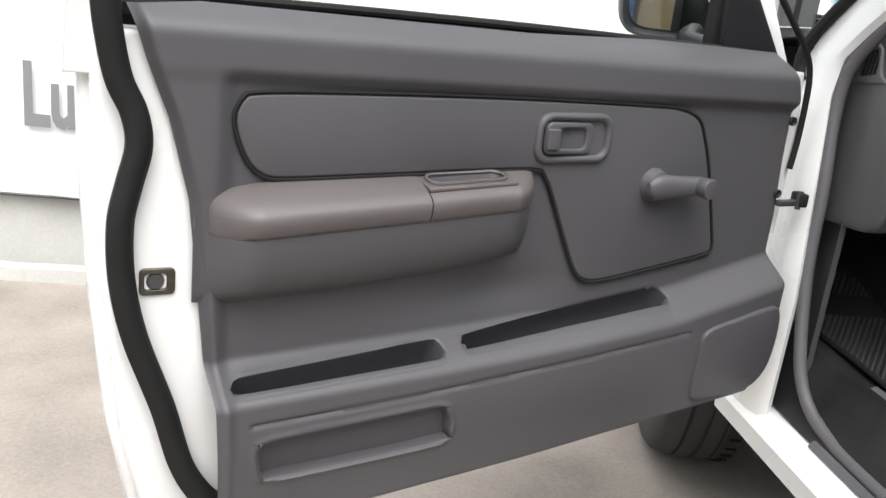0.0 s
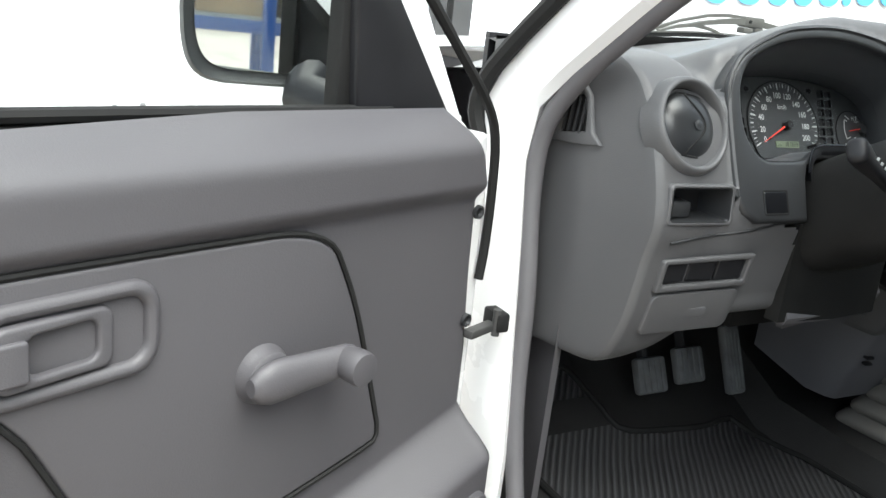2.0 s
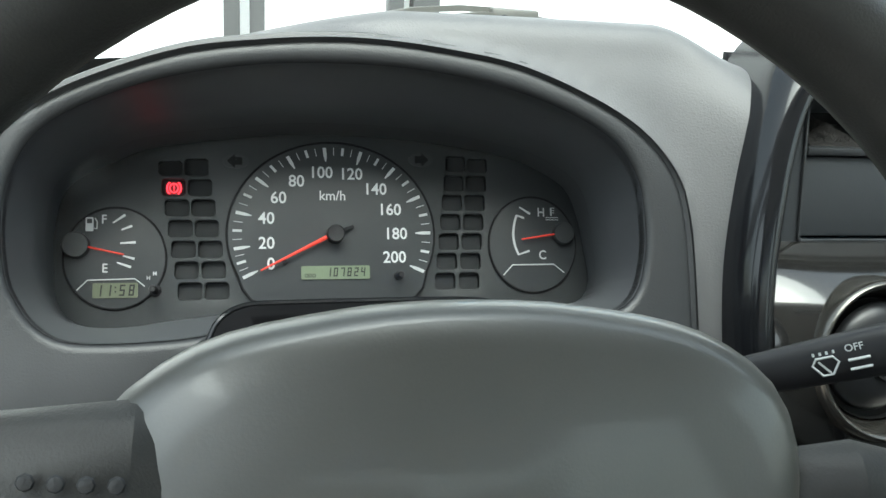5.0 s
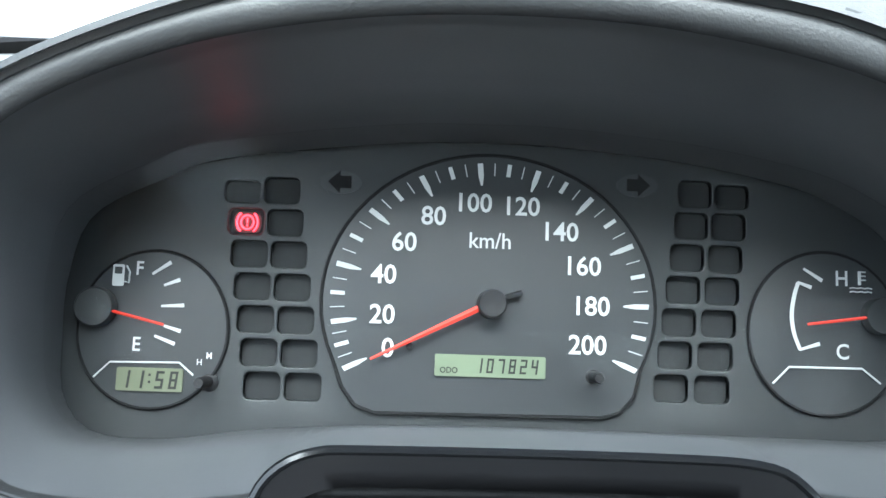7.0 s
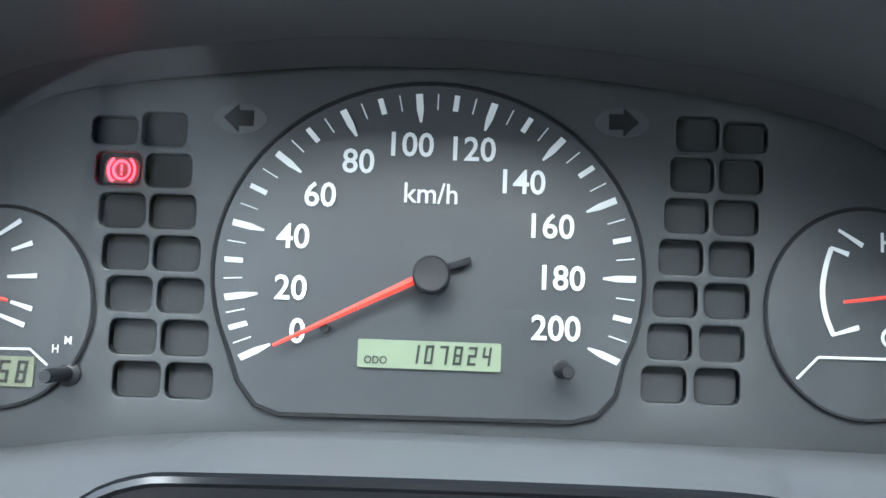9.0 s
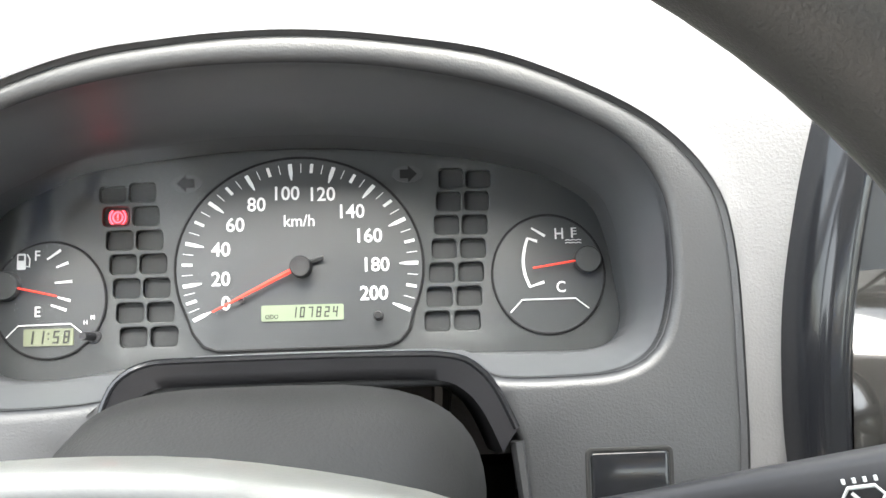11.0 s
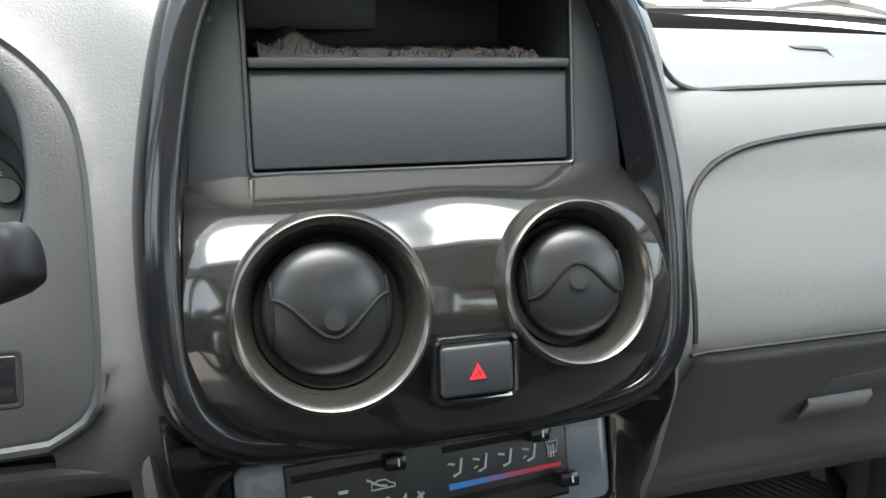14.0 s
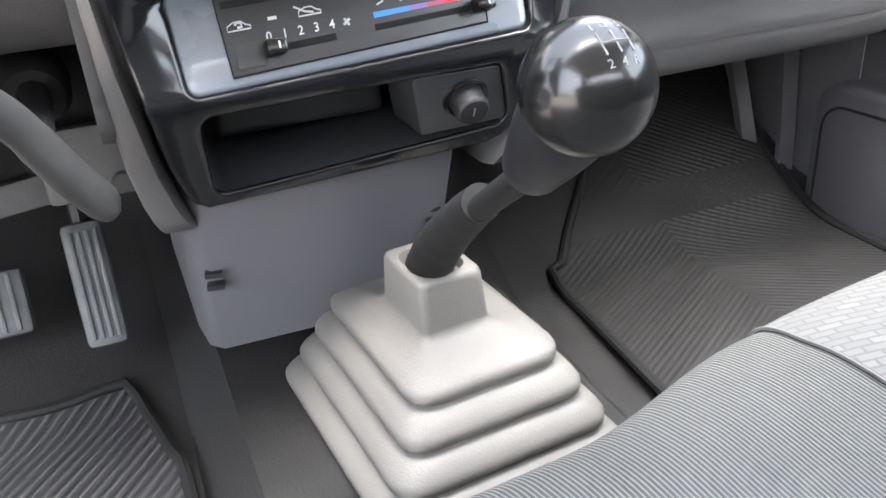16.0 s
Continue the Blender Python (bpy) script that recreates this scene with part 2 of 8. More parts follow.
BRICK_WALL = stuff("far plaster wall", (0.62, 0.61, 0.58), 0.9, grain=0.4, grain_size=60, stain=0.12, stain_size=1)
LINT = stuff("dusty felt", (0.007, 0.0058, 0.005), 0.95, grain=1.0, grain_size=500, stain=0.5, stain_size=60)
LATCH = stuff("oiled latch steel", (0.10, 0.092, 0.075), 0.35, metal=0.8, stain=0.5, stain_size=60)
ALU = stuff("worn pedal rubber", (0.11, 0.114, 0.118), 0.55, stain=0.4, stain_size=40)
MIRROR = stuff("mirror glass", (0.86, 0.88, 0.88), 0.02, metal=1.0, stain=0.0)
KNOB_INK = stuff("worn grey print", (0.17, 0.17, 0.17), 0.4, stain=0.4, stain_size=300)
STICKER = stuff("printed sticker", (0.62, 0.76, 0.84), 0.5, stain=0.3, stain_size=60)
n, l = STICKER.node_tree.nodes, STICKER.node_tree.links
thin, both = n.new("ShaderNodeBsdfTranslucent"), n.new("ShaderNodeMixShader")
l.new(n["Principled BSDF"].inputs["Base Color"].links[0].from_socket, thin.inputs["Color"])
l.new(n["Principled BSDF"].outputs["BSDF"], both.inputs[1])
l.new(thin.outputs["BSDF"], both.inputs[2])
both.inputs[0].default_value = 0.6
l.new(both.outputs["Shader"], n["Material Output"].inputs["Surface"])
GLASS = pane("window glass")
LENS = pane("gauge lens", (0.95, 0.95, 0.95), 0.005, 0.10)


# ---- building helpers ----
def thing(name, at, label, category, group="", kind=""):
    ob = new(name)
    ob.empty_display_size = 0.1
    ob.matrix_basis = Matrix.Translation(at)
    return tagged(ob, label, category, group, kind)


def part(name, bm, material, parent=None, label="", angle=40):
    """Links a bmesh in world coordinates as one mesh under a thing or part."""
    me = bpy.data.meshes.new(name)
    bmesh.ops.recalc_face_normals(bm, faces=bm.faces)
    bm.to_mesh(me)
    bm.free()
    me.materials.append(material)
    me.polygons.foreach_set("use_smooth", [True] * len(me.polygons))
    me.set_sharp_from_angle(angle=radians(angle))
    ob = new(name, me)
    if parent is not None:
        ob.parent = parent
        if parent.type == "EMPTY":
            ob.matrix_parent_inverse = parent.matrix_basis.inverted()
    return tagged(ob, label)


def whole(name, bm, material, label, category, group="", kind="", angle=40):
    return tagged(part(name, bm, material, None, label, angle), label, category, group, kind)


def loft(rings, closed=True, caps=True, bm=None):
    bm = bm or bmesh.new()
    vs = [[bm.verts.new(p) for p in ring] for ring in rings]
    k = len(vs[0])
    for a, b in zip(vs, vs[1:]):
        for i in range(k if closed else k - 1):
            j = (i + 1) % k
            bm.faces.new((a[i], a[j], b[j], b[i]))
    if caps and closed:
        bm.faces.new(vs[0][::-1])
        bm.faces.new(vs[-1])
    return bm


def grid(nu, nv, f, bm=None):
    """A sheet of nu by nv points, f(i, j) with i and j from 0 to 1."""
    return loft([[f(i / (nu - 1), j / (nv - 1)) for j in range(nv)] for i in range(nu)], False, False, bm)


def tube(points, r, seg=8, closed=False, bm=None, flat=1.0):
    """A round bar along points; r: a radius, or one a point."""
    pts = [Vector(p) for p in points]
    rs = r if isinstance(r, (list, tuple)) else [r] * len(pts)
    rings, up = [], None
    for i, p in enumerate(pts):
        a = pts[i - 1] if (i or closed) else p
        b = pts[(i + 1) % len(pts)] if (i + 1 < len(pts) or closed) else p
        d = (b - a).normalized()
        if up is None:
            up = d.orthogonal().normalized()
        up = (up - d * up.dot(d)).normalized()
        side = d.cross(up)
        rings.append([p + rs[i] * (math.cos(t) * up + flat * math.sin(t) * side) for t in (2 * math.pi * k / seg for k in range(seg))])
    if closed:
        rings.append(rings[0])
        bm = loft(rings, True, False, bm)
        bmesh.ops.remove_doubles(bm, verts=bm.verts, dist=1e-6)
        return bm
    return loft(rings, True, True, bm)


def box(size, m=None, r=0.0, seg=2, bm=None):
    """A box with rounded edges, centred, moved by m."""
    bm = bm or bmesh.new()
    made = bmesh.ops.create_cube(bm, size=1.0, matrix=Matrix.Diagonal((*size, 1)))
    vs = made["verts"]
    if r:
        es = list({e for v in vs for e in v.link_edges})
        out = bmesh.ops.bevel(bm, geom=es, offset=r, segments=seg, profile=0.5, affect="EDGES")
        vs = list({v for f in out["faces"] for v in f.verts} | {v for v in vs if v.is_valid})
    if m is not None:
        bmesh.ops.transform(bm, matrix=m, verts=vs)
    return bm


def lathe(profile, m, seg=40, caps=True):
    """A turned form: profile of (radius, height) about the local z of m."""
    rings = [[m @ Vector((r * math.cos(a), r * math.sin(a), h)) for a in (2 * math.pi * k / seg for k in range(seg))] for r, h in profile]
    return loft(rings, True, caps)


def smooth_loop(points, n=96, closed=True):
    """A smooth curve of n points through the given ones, evenly spread."""
    p = [Vector(q) for q in points]
    k, dense = len(p), []
    for i in range(k if closed else k - 1):
        a, b = p[i], p[(i + 1) % k]
        a0 = p[i - 1] if (closed or i) else a
        b1 = p[(i + 2) % k] if (closed or i + 2 < k) else b
        for s in range(12):
            t = s / 12
            dense.append(0.5 * (2 * a + (b - a0) * t + (2 * a0 - 5 * a + 4 * b - b1) * t * t + (3 * a - a0 - 3 * b + b1) * t ** 3))
    if not closed:
        dense.append(p[-1])
    q = dense + ([dense[0]] if closed else [])
    ds = [0.0]
    for a, b in zip(q, q[1:]):
        ds.append(ds[-1] + (b - a).length)
    out, j = [], 0
    for i in range(n):
        want = ds[-1] * i / (n if closed else n - 1)
        while j + 2 < len(ds) and ds[j + 1] < want:
            j += 1
        f = (want - ds[j]) / max(ds[j + 1] - ds[j], 1e-9)
        out.append(q[j].lerp(q[j + 1], min(max(f, 0), 1)))
    return out


def rrect(x0, y0, x1, y1, r, k=5):
    """A rectangle with round corners, anticlockwise."""
    out = []
    for cx, cy, a0 in ((x1 - r, y0 + r, -90), (x1 - r, y1 - r, 0), (x0 + r, y1 - r, 90), (x0 + r, y0 + r, 180)):
        out += [(cx + r * math.cos(radians(a0 + 90 * i / k)), cy + r * math.sin(radians(a0 + 90 * i / k))) for i in range(k + 1)]
    return out


def rpoly(points, r, k=6):
    """A convex polygon, anticlockwise, with its corners rounded."""
    out, p = [], [Vector(q) for q in points]
    for i, q in enumerate(p):
        a, b = (p[i - 1] - q).normalized(), (p[(i + 1) % len(p)] - q).normalized()
        half = math.acos(max(-1.0, min(1.0, a.dot(b)))) / 2
        c = q + (a + b).normalized() * (r / math.sin(half))
        u, v = q + a * (r / math.tan(half)) - c, q + b * (r / math.tan(half)) - c
        for j in range(k + 1):
            w = u.lerp(v, j / k).normalized() * r
            out.append(((c + w).x, (c + w).y))
    return out


def offset(poly, d):
    """The polygon with every side moved inwards by d (outwards if d < 0)."""
    p = [Vector(q[:2]) for q in poly]
    area = sum(a.x * b.y - b.x * a.y for a, b in zip(p, p[1:] + p[:1]))
    s = 1 if area > 0 else -1
    out = []
    for i, q in enumerate(p):
        a, b = (q - p[i - 1]), (p[(i + 1) % len(p)] - q)
        if a.length < 1e-9 or b.length < 1e-9:
            out.append(q.copy())
            continue
        na, nb = Vector((-a.y, a.x)).normalized() * s, Vector((-b.y, b.x)).normalized() * s
        m = (na + nb)
        m = m.normalized() if m.length > 1e-6 else na
        out.append(q + m * d / max(m.dot(na), 0.5))
    return out


def plate(outer, f, thick, holes=(), r=0.002, back=False):
    """A plate with rounded rims and holes; f(a, b, c) places a point of its plane, c metres in front of it."""
    bm = bmesh.new()
    fronts = []
    for loop, s in [(outer, 1)] + [(h, -1) for h in holes]:
        rows = [(offset(loop, s * r * (1 - math.sin(t))), -r * (1 - math.cos(t))) for t in (0, math.pi / 6, math.pi / 3, math.pi / 2)] if r else [(loop, 0.0)]
        rows.append((loop, -thick))
        rings = [[bm.verts.new(f(q[0], q[1], c)) for q in lp] for lp, c in rows]
        for a, b in zip(rings, rings[1:]):
            for i in range(len(a)):
                j = (i + 1) % len(a)
                bm.faces.new((a[i], a[j], b[j], b[i]))
        fronts.append((rings[0], rings[-1]))
    for side in ((0, 1) if back else (0,)):
        es = [bm.edges.get((fr[side][i], fr[side][(i + 1) % len(fr[side])])) for fr in fronts for i in range(len(fr[side]))]
        bmesh.ops.triangle_fill(bm, use_beauty=True, use_dissolve=False, edges=[e for e in es if e])
    return bm


def writing(text, size, f, thick=0.0004, align="CENTER", squeeze=1.0, bold=0.012):
    """Raised letters, centred on the local origin; f(a, b, c) places them."""
    cu = bpy.data.curves.new("writing", "FONT")
    cu.body, cu.size, cu.align_x, cu.align_y, cu.resolution_u = text, size, align, "CENTER", 3
    cu.offset = bold * size
    ob = bpy.data.objects.new("writing", cu)
    scene.collection.objects.link(ob)
    me = bpy.data.meshes.new_from_object(ob.evaluated_get(bpy.context.evaluated_depsgraph_get()))
    bm = bmesh.new()
    bm.from_mesh(me)
    bpy.data.objects.remove(ob)
    bpy.data.curves.remove(cu)
    bpy.data.meshes.remove(me)
    for v in bm.verts:
        v.co = f(v.co.x * squeeze, v.co.y, thick)
    return bm


def slab(loop, f, c0, c1, bm=None):
    """A flat piece with the outline loop, from depth c0 to c1."""
    return loft([[f(q[0], q[1], c0) for q in loop], [f(q[0], q[1], c1) for q in loop]], True, True, bm)


def plane_frame(origin, right, up):
    o, a, b = Vector(origin), Vector(right).normalized(), Vector(up).normalized()
    n = a.cross(b)
    return lambda x, y, z=0.0: o + x * a + y * b + z * n


def interp(x, table):
    """A smooth step through rows of (x, value)."""
    if x <= table[0][0]:
        return table[0][1]
    for (a, va), (b, vb) in zip(table, table[1:]):
        if x <= b:
            return va + (vb - va) * (x - a) / (b - a)
    return table[-1][1]


def step(a, b, x):
    t = min(max((x - a) / (b - a), 0.0), 1.0)
    return t * t * (3 - 2 * t)


def inside(poly, x, y):
    hit = False
    for (x0, y0), (x1, y1) in zip(poly, poly[1:] + poly[:1]):
        if (y0 > y) != (y1 > y) and x < (x1 - x0) * (y - y0) / (y1 - y0) + x0:
            hit = not hit
    return hit


def depth_in(poly, x, y):
    """How far (x, y) lies inside the polygon; negative outside."""
    best = 1e9
    for (x0, y0), (x1, y1) in zip(poly, poly[1:] + poly[:1]):
        dx, dy = x1 - x0, y1 - y0
        t = min(max(((x - x0) * dx + (y - y0) * dy) / (dx * dx + dy * dy + 1e-12), 0), 1)
        best = min(best, math.hypot(x - x0 - t * dx, y - y0 - t * dy))
    return best if inside(poly, x, y) else -best


# ---- the yard ----
GROUND = 0.07
whole("ground", grid(60, 60, lambda i, j: (-70 + 140 * i, -70 + 140 * j, GROUND)), CONCRETE, "stained pale brown concrete yard floor", "ground", kind="structure")


def kerb_top(x):
    return GROUND + 0.045 + 0.012 * noise.noise((x * 2.3, 0, 0)) + 0.008 * noise.noise((x * 9, 3, 0))


whole("kerb", loft([[(x, 1.50 + 0.01 * noise.noise((x * 4, 7, 0)), GROUND - 0.02), (x, 1.51 + 0.012 * noise.noise((x * 6, 1, 0)), kerb_top(x)), (x, 1.56, kerb_top(x) + 0.004), (x, 1.64, GROUND - 0.02)] for x in (-9 + 0.12 * k for k in range(110))], False, False), PLINTH, "rough broken mortar kerb along the wall foot", "kerb", kind="structure")
whole("wall_front", box((14.4, 0.2, 2.9), Matrix.Translation((-4.75, 1.72, GROUND + 1.45))), PLINTH, "grey rendered yard wall behind the banner", "wall", kind="structure")

banner = thing("banner", (-3.0, 1.6, 0.4), "white vinyl banner printed in grey and blue along the wall", "banner")


def banner_y(x, z):
    return 1.585 + 0.006 * math.sin(2.1 * x + 1.3 * z) + 0.004 * noise.noise((x * 2, z * 2, 5))


part("sheet", grid(140, 30, lambda i, j: (-8.0 + 10.4 * i, banner_y(-8.0 + 10.4 * i, 0.345 + 2.4 * j), 0.345 + 0.01 * math.sin(3 * i) + 2.4 * j)), VINYL, banner)
part("hem", tube([(-8 + 10.4 * k / 60, 1.578, 0.345 + 0.01 * math.sin(3 * k / 60)) for k in range(61)], 0.006, 6), STEEL_DARK, banner, "dark cord along the lower hem")


def on_banner(cx, cz):
    return lambda a, b, c=0.0: Vector((cx + a, 1.572 - c, cz + b))


part("word", writing("El", 0.29, on_banner(-2.79, 0.70), squeeze=0.62, bold=0.03), BANNER_INK, banner, "grey slogan lettering")
part("word", writing("Lugar", 0.29, on_banner(-2.42, 0.69), squeeze=0.62, bold=0.03), BANNER_INK, banner, "grey slogan lettering")
part("word", writing("oportunidades", 0.135, on_banner(-1.04, 0.84)), BANNER_INK, banner, "grey slogan lettering")
# the large lettering of the trade name stays plain rounded shapes
x = 0.10
for k, w in enumerate((0.16, 0.15, 0.05, 0.14, 0.13, 0.15, 0.14, 0.15, 0.12, 0.12, 0.13, 0.05, 0.13, 0.14, 0.16)):
    h = 0.30 + (0.12 if k in (0, 3, 6, 9) else 0.0)
    fx = on_banner(x, 1.27 + 0.012 * k)
    outer = rrect(0, 0, w, h, min(w, h) * 0.42)
    holes = [rrect(w * 0.34, 0.09, w * 0.66, h - 0.09, w * 0.14)[::-1]] if k % 3 == 1 else []
    part("letter_shape", plate(outer, fx, 0.004, holes, r=0), BANNER_BLUE, banner)
    x += w + 0.02
part("tape", slab([(-2.54, 0.362), (-2.42, 0.358), (-2.42, 0.385), (-2.54, 0.39)], lambda a, b, c: Vector((a, 1.574 - c, b)), 0, 0.002), stuff("adhesive tape", (0.55, 0.60, 0.66), 0.35), banner, "strip of silver tape at the hem")

for cx, w, m in ((-0.455, 0.036, STEEL_DARK), (-0.398, 0.034, STEEL_DARK), (-0.078, 0.036, STEEL_DARK), (-0.006, 0.066, STEEL_DARK)):
    whole("post", box((w, 0.05, 2.9), Matrix.Translation((cx, 1.535, GROUND + 1.45)), 0.004), m, "upright square steel post in front of the banner", "post", "posts at the banner")

gate = thing("gate_post", (1.10, 0.62, GROUND), "white and blue painted steel gate post beside the truck", "gate post")
part("upright", box((0.022, 0.05, 2.6), Matrix.Translation((1.045, 0.60, GROUND + 1.3)), 0.004), WHITE, gate)
part("panel", box((0.115, 0.03, 2.5), Matrix.Translation((1.115, 0.62, GROUND + 1.25)), 0.004), BLUE_PAINT, gate, "blue sheet panel")
part("upright", box((0.035, 0.05, 2.6), Matrix.Translation((1.192, 0.62, GROUND + 1.3)), 0.004), WHITE, gate)

shed = thing("shed", (6.5, 3.5, GROUND), "open-fronted shed with a dark interior beside the wall", "shed")
part("back_wall", box((7.0, 0.15, 3.2), Matrix.Translation((6.7, 5.2, 1.67))), STEEL_DARK, shed, "unlit back wall")
part("side_wall", box((0.15, 3.6, 3.2), Matrix.Translation((3.3, 3.4, 1.67))), STEEL_DARK, shed)
part("roof", box((7.2, 4.2, 0.12), Matrix.Translation((6.7, 3.2, 3.3))), STEEL_GREY, shed)
part("door", box((0.5, 0.06, 1.9), Matrix.Translation((4.2, 4.9, 1.05)), 0.005), BLUE_PAINT, shed, "blue steel door")
part("post", box((0.14, 0.14, 3.2), Matrix.Translation((5.6, 1.5, 1.67)), 0.01), STEEL_GREY, shed)
whole("rope", tube([(3.05 + 2.5 * t, 1.42, 1.22 - 0.06 * math.sin(math.pi * t) - 0.05 * t) for t in (k / 20 for k in range(21))], 0.007, 6), stuff("yellow rope", (0.72, 0.50, 0.08), 0.8), "yellow rope slung between two posts", "rope")

whole("wall_right", box((0.2, 40, 2.6), Matrix.Translation((9.0, -10, GROUND + 1.3))), BRICK_WALL, "pale plastered boundary wall across the yard", "wall", kind="structure")
whole("wall_back", box((40, 0.2, 3.0), Matrix.Translation((-2, -22, GROUND + 1.5))), BRICK_WALL, "pale plastered wall at the far end of the yard", "wall", kind="structure")
fence = thing("fence", (4.0, -0.6, GROUND), "thin dark steel railing across the yard", "fence")
for k in range(12):
    part("bar", box((0.03, 0.03, 0.9), Matrix.Translation((4.0, -3.0 + 0.5 * k, GROUND + 0.45)), 0.003), STEEL_DARK, fence)
part("rail", box((0.03, 6.0, 0.03), Matrix.Translation((4.0, -0.25, GROUND + 0.9)), 0.003), STEEL_DARK, fence)

# pallet rack with boxes, seen in the door mirror
rack = thing("pallet_rack", (-0.4, -6.5, GROUND), "blue steel pallet rack loaded with cardboard boxes", "rack")
for cx in (-3.2, -0.4, 2.4):
    for cy in (-7.0, -6.0):
        part("upright", box((0.10, 0.10, 4.6), Matrix.Translation((cx, cy, GROUND + 2.3)), 0.005), BLUE_PAINT, rack)
    for z in (0.6, 1.8, 3.0):
        part("brace", tube([(cx, -7.0, z), (cx, -6.0, z + 0.9)], 0.025, 6), BLUE_PAINT, rack)
for z in (0.9, 2.0, 3.1):
    for cy in (-7.0, -6.0):
        part("beam", box((5.6, 0.05, 0.10), Matrix.Translation((-0.4, cy, z)), 0.004), stuff("orange beam", (0.5, 0.13, 0.03), 0.5) if z == 0.9 and cy == -7 else BLUE_PAINT, rack)
    part("deck", box((5.6, 1.0, 0.03), Matrix.Translation((-0.4, -6.5, z + 0.065))), STEEL_GREY, rack)
for z in (0.98, 2.08, 3.18):
    cx = -3.0
    while cx < 2.1:
        w, h = random.uniform(0.4, 0.75), random.uniform(0.35, 0.75)
        whole("cardboard_box", box((w, 0.7, h), Matrix.Translation((cx + w / 2, -6.4 + random.uniform(-0.1, 0.1), z + 0.1 + h / 2 - 0.1)), 0.01), CARD, "brown cardboard box on the pallet rack", "box", "boxes on the rack")
        cx += w + 0.06


# ---- the truck's cab ----
truck = thing("pickup_truck", (0.0, 0.5, GROUND), "white single-cab pickup truck parked nose to the wall", "truck")


def windscreen(x, z):
    """How far ahead the screen lies at x and height z."""
    return 0.225 - 0.16 * x * x - (z - 1.207) * 1.30


CAR_FLOOR = 0.585
FLOOR_SHAPE = [(-0.72, 0.47), (-0.66, CAR_FLOOR), (-0.15, CAR_FLOOR), (-0.11, 0.635), (0.17, 0.635), (0.21, CAR_FLOOR), (0.68, CAR_FLOOR), (0.74, 0.47)]
part("cab_floor", loft([[(px, y, pz + lift) for px, pz in FLOOR_SHAPE] for y, lift in ((-1.35, 0.0), (-0.05, 0.0), (0.10, 0.01), (0.30, 0.12), (0.44, 0.34), (0.455, 0.50))], False, False), CARPET, truck, "black vinyl cab floor")
part("bulkhead_top", loft([[(-0.745, 0.17, 1.155), (-0.745, 0.49, 1.12)], [(0.745, 0.17, 1.155), (0.745, 0.49, 1.12)]], False, False), BLACK, truck, "black steel under the scuttle")
# unseen panel, added to stop light leaking in behind the dash
part("dash_light_block", box((1.38, 0.01, 0.085), Matrix.Translation((0, 0.243, 1.155))), BLACK, truck, "added black panel keeping light out of the footwell")
part("firewall", box((1.5, 0.03, 0.66), Matrix.Translation((0, 0.475, 0.80))), BLACK, truck)
part("roof", grid(16, 16, lambda i, j: (-0.64 + 1.28 * i, -1.33 + 0.92 * j, 1.655 + 0.03 * (1 - (2 * i - 1) ** 2) - 0.03 * (j ** 4))), WHITE, truck)
part("headliner", grid(16, 16, lambda i, j: (-0.63 + 1.26 * i, -1.30 + 0.86 * j, 1.625 + 0.02 * (1 - (2 * i - 1) ** 2) - 0.02 * (j ** 4))), HEADLINER, truck)
part("rear_wall", plate(rrect(-0.70, 0.45, 0.70, 1.67, 0.06), plane_frame((0, -1.33, 0), (1, 0, 0), (0, 0, 1)), 0.05, [rrect(-0.60, 1.07, 0.60, 1.57, 0.06)[::-1]], r=0.004, back=True), TRIM_GREY, truck)
part("hood", grid(24, 16, lambda i, j: (-0.72 + 1.44 * i, 0.36 + 1.10 * j, 1.165 + 0.03 * (1 - (2 * i - 1) ** 2) - 0.10 * j * j - 0.06 * max(j - 0.85, 0) / 0.15)), WHITE, truck)
part("front_panel", box((1.5, 0.06, 0.55), Matrix.Translation((0, 1.44, 0.74)), 0.02), WHITE, truck)


def fender(s):
    outline = [(0.17, 0.45), (0.17, 1.08), (0.36, 1.15), (1.44, 1.05), (1.44, 0.45), (1.00, 0.45)]
    outline += [(0.60 + 0.40 * math.cos(radians(a)), 0.47 + 0.40 * math.sin(radians(a))) for a in range(0, 181, 15)] + [(0.20, 0.45)]
    return plate(outline, lambda a, b, c: Vector((s * (0.79 + c), a, b)), 0.04, r=0.003, back=True)


part("fender", fender(-1), WHITE, truck)
part("fender", fender(1), WHITE, truck)
part("wheel_well", loft([[(x, 0.60 + 0.42 * math.cos(a), 0.45 + 0.42 * math.sin(a)) for a in (math.pi * k / 16 for k in range(17))] for x in (-0.78, -0.45)], False, False), BLACK, truck)
part("chassis_rail", box((0.10, 2.6, 0.14), Matrix.Translation((-0.38, -0.2, 0.42)), 0.01), STEEL_DARK, truck)
part("cowl", grid(20, 6, lambda i, j: (-0.70 + 1.4 * i, windscreen(-0.70 + 1.4 * i, 1.207) + 0.015 + 0.16 * j, 1.187 + 0.006 * math.sin(j * 9) - 0.05 * (2 * i - 1) ** 4)), STEEL_GREY, truck, "grey plastic scuttle below the screen")


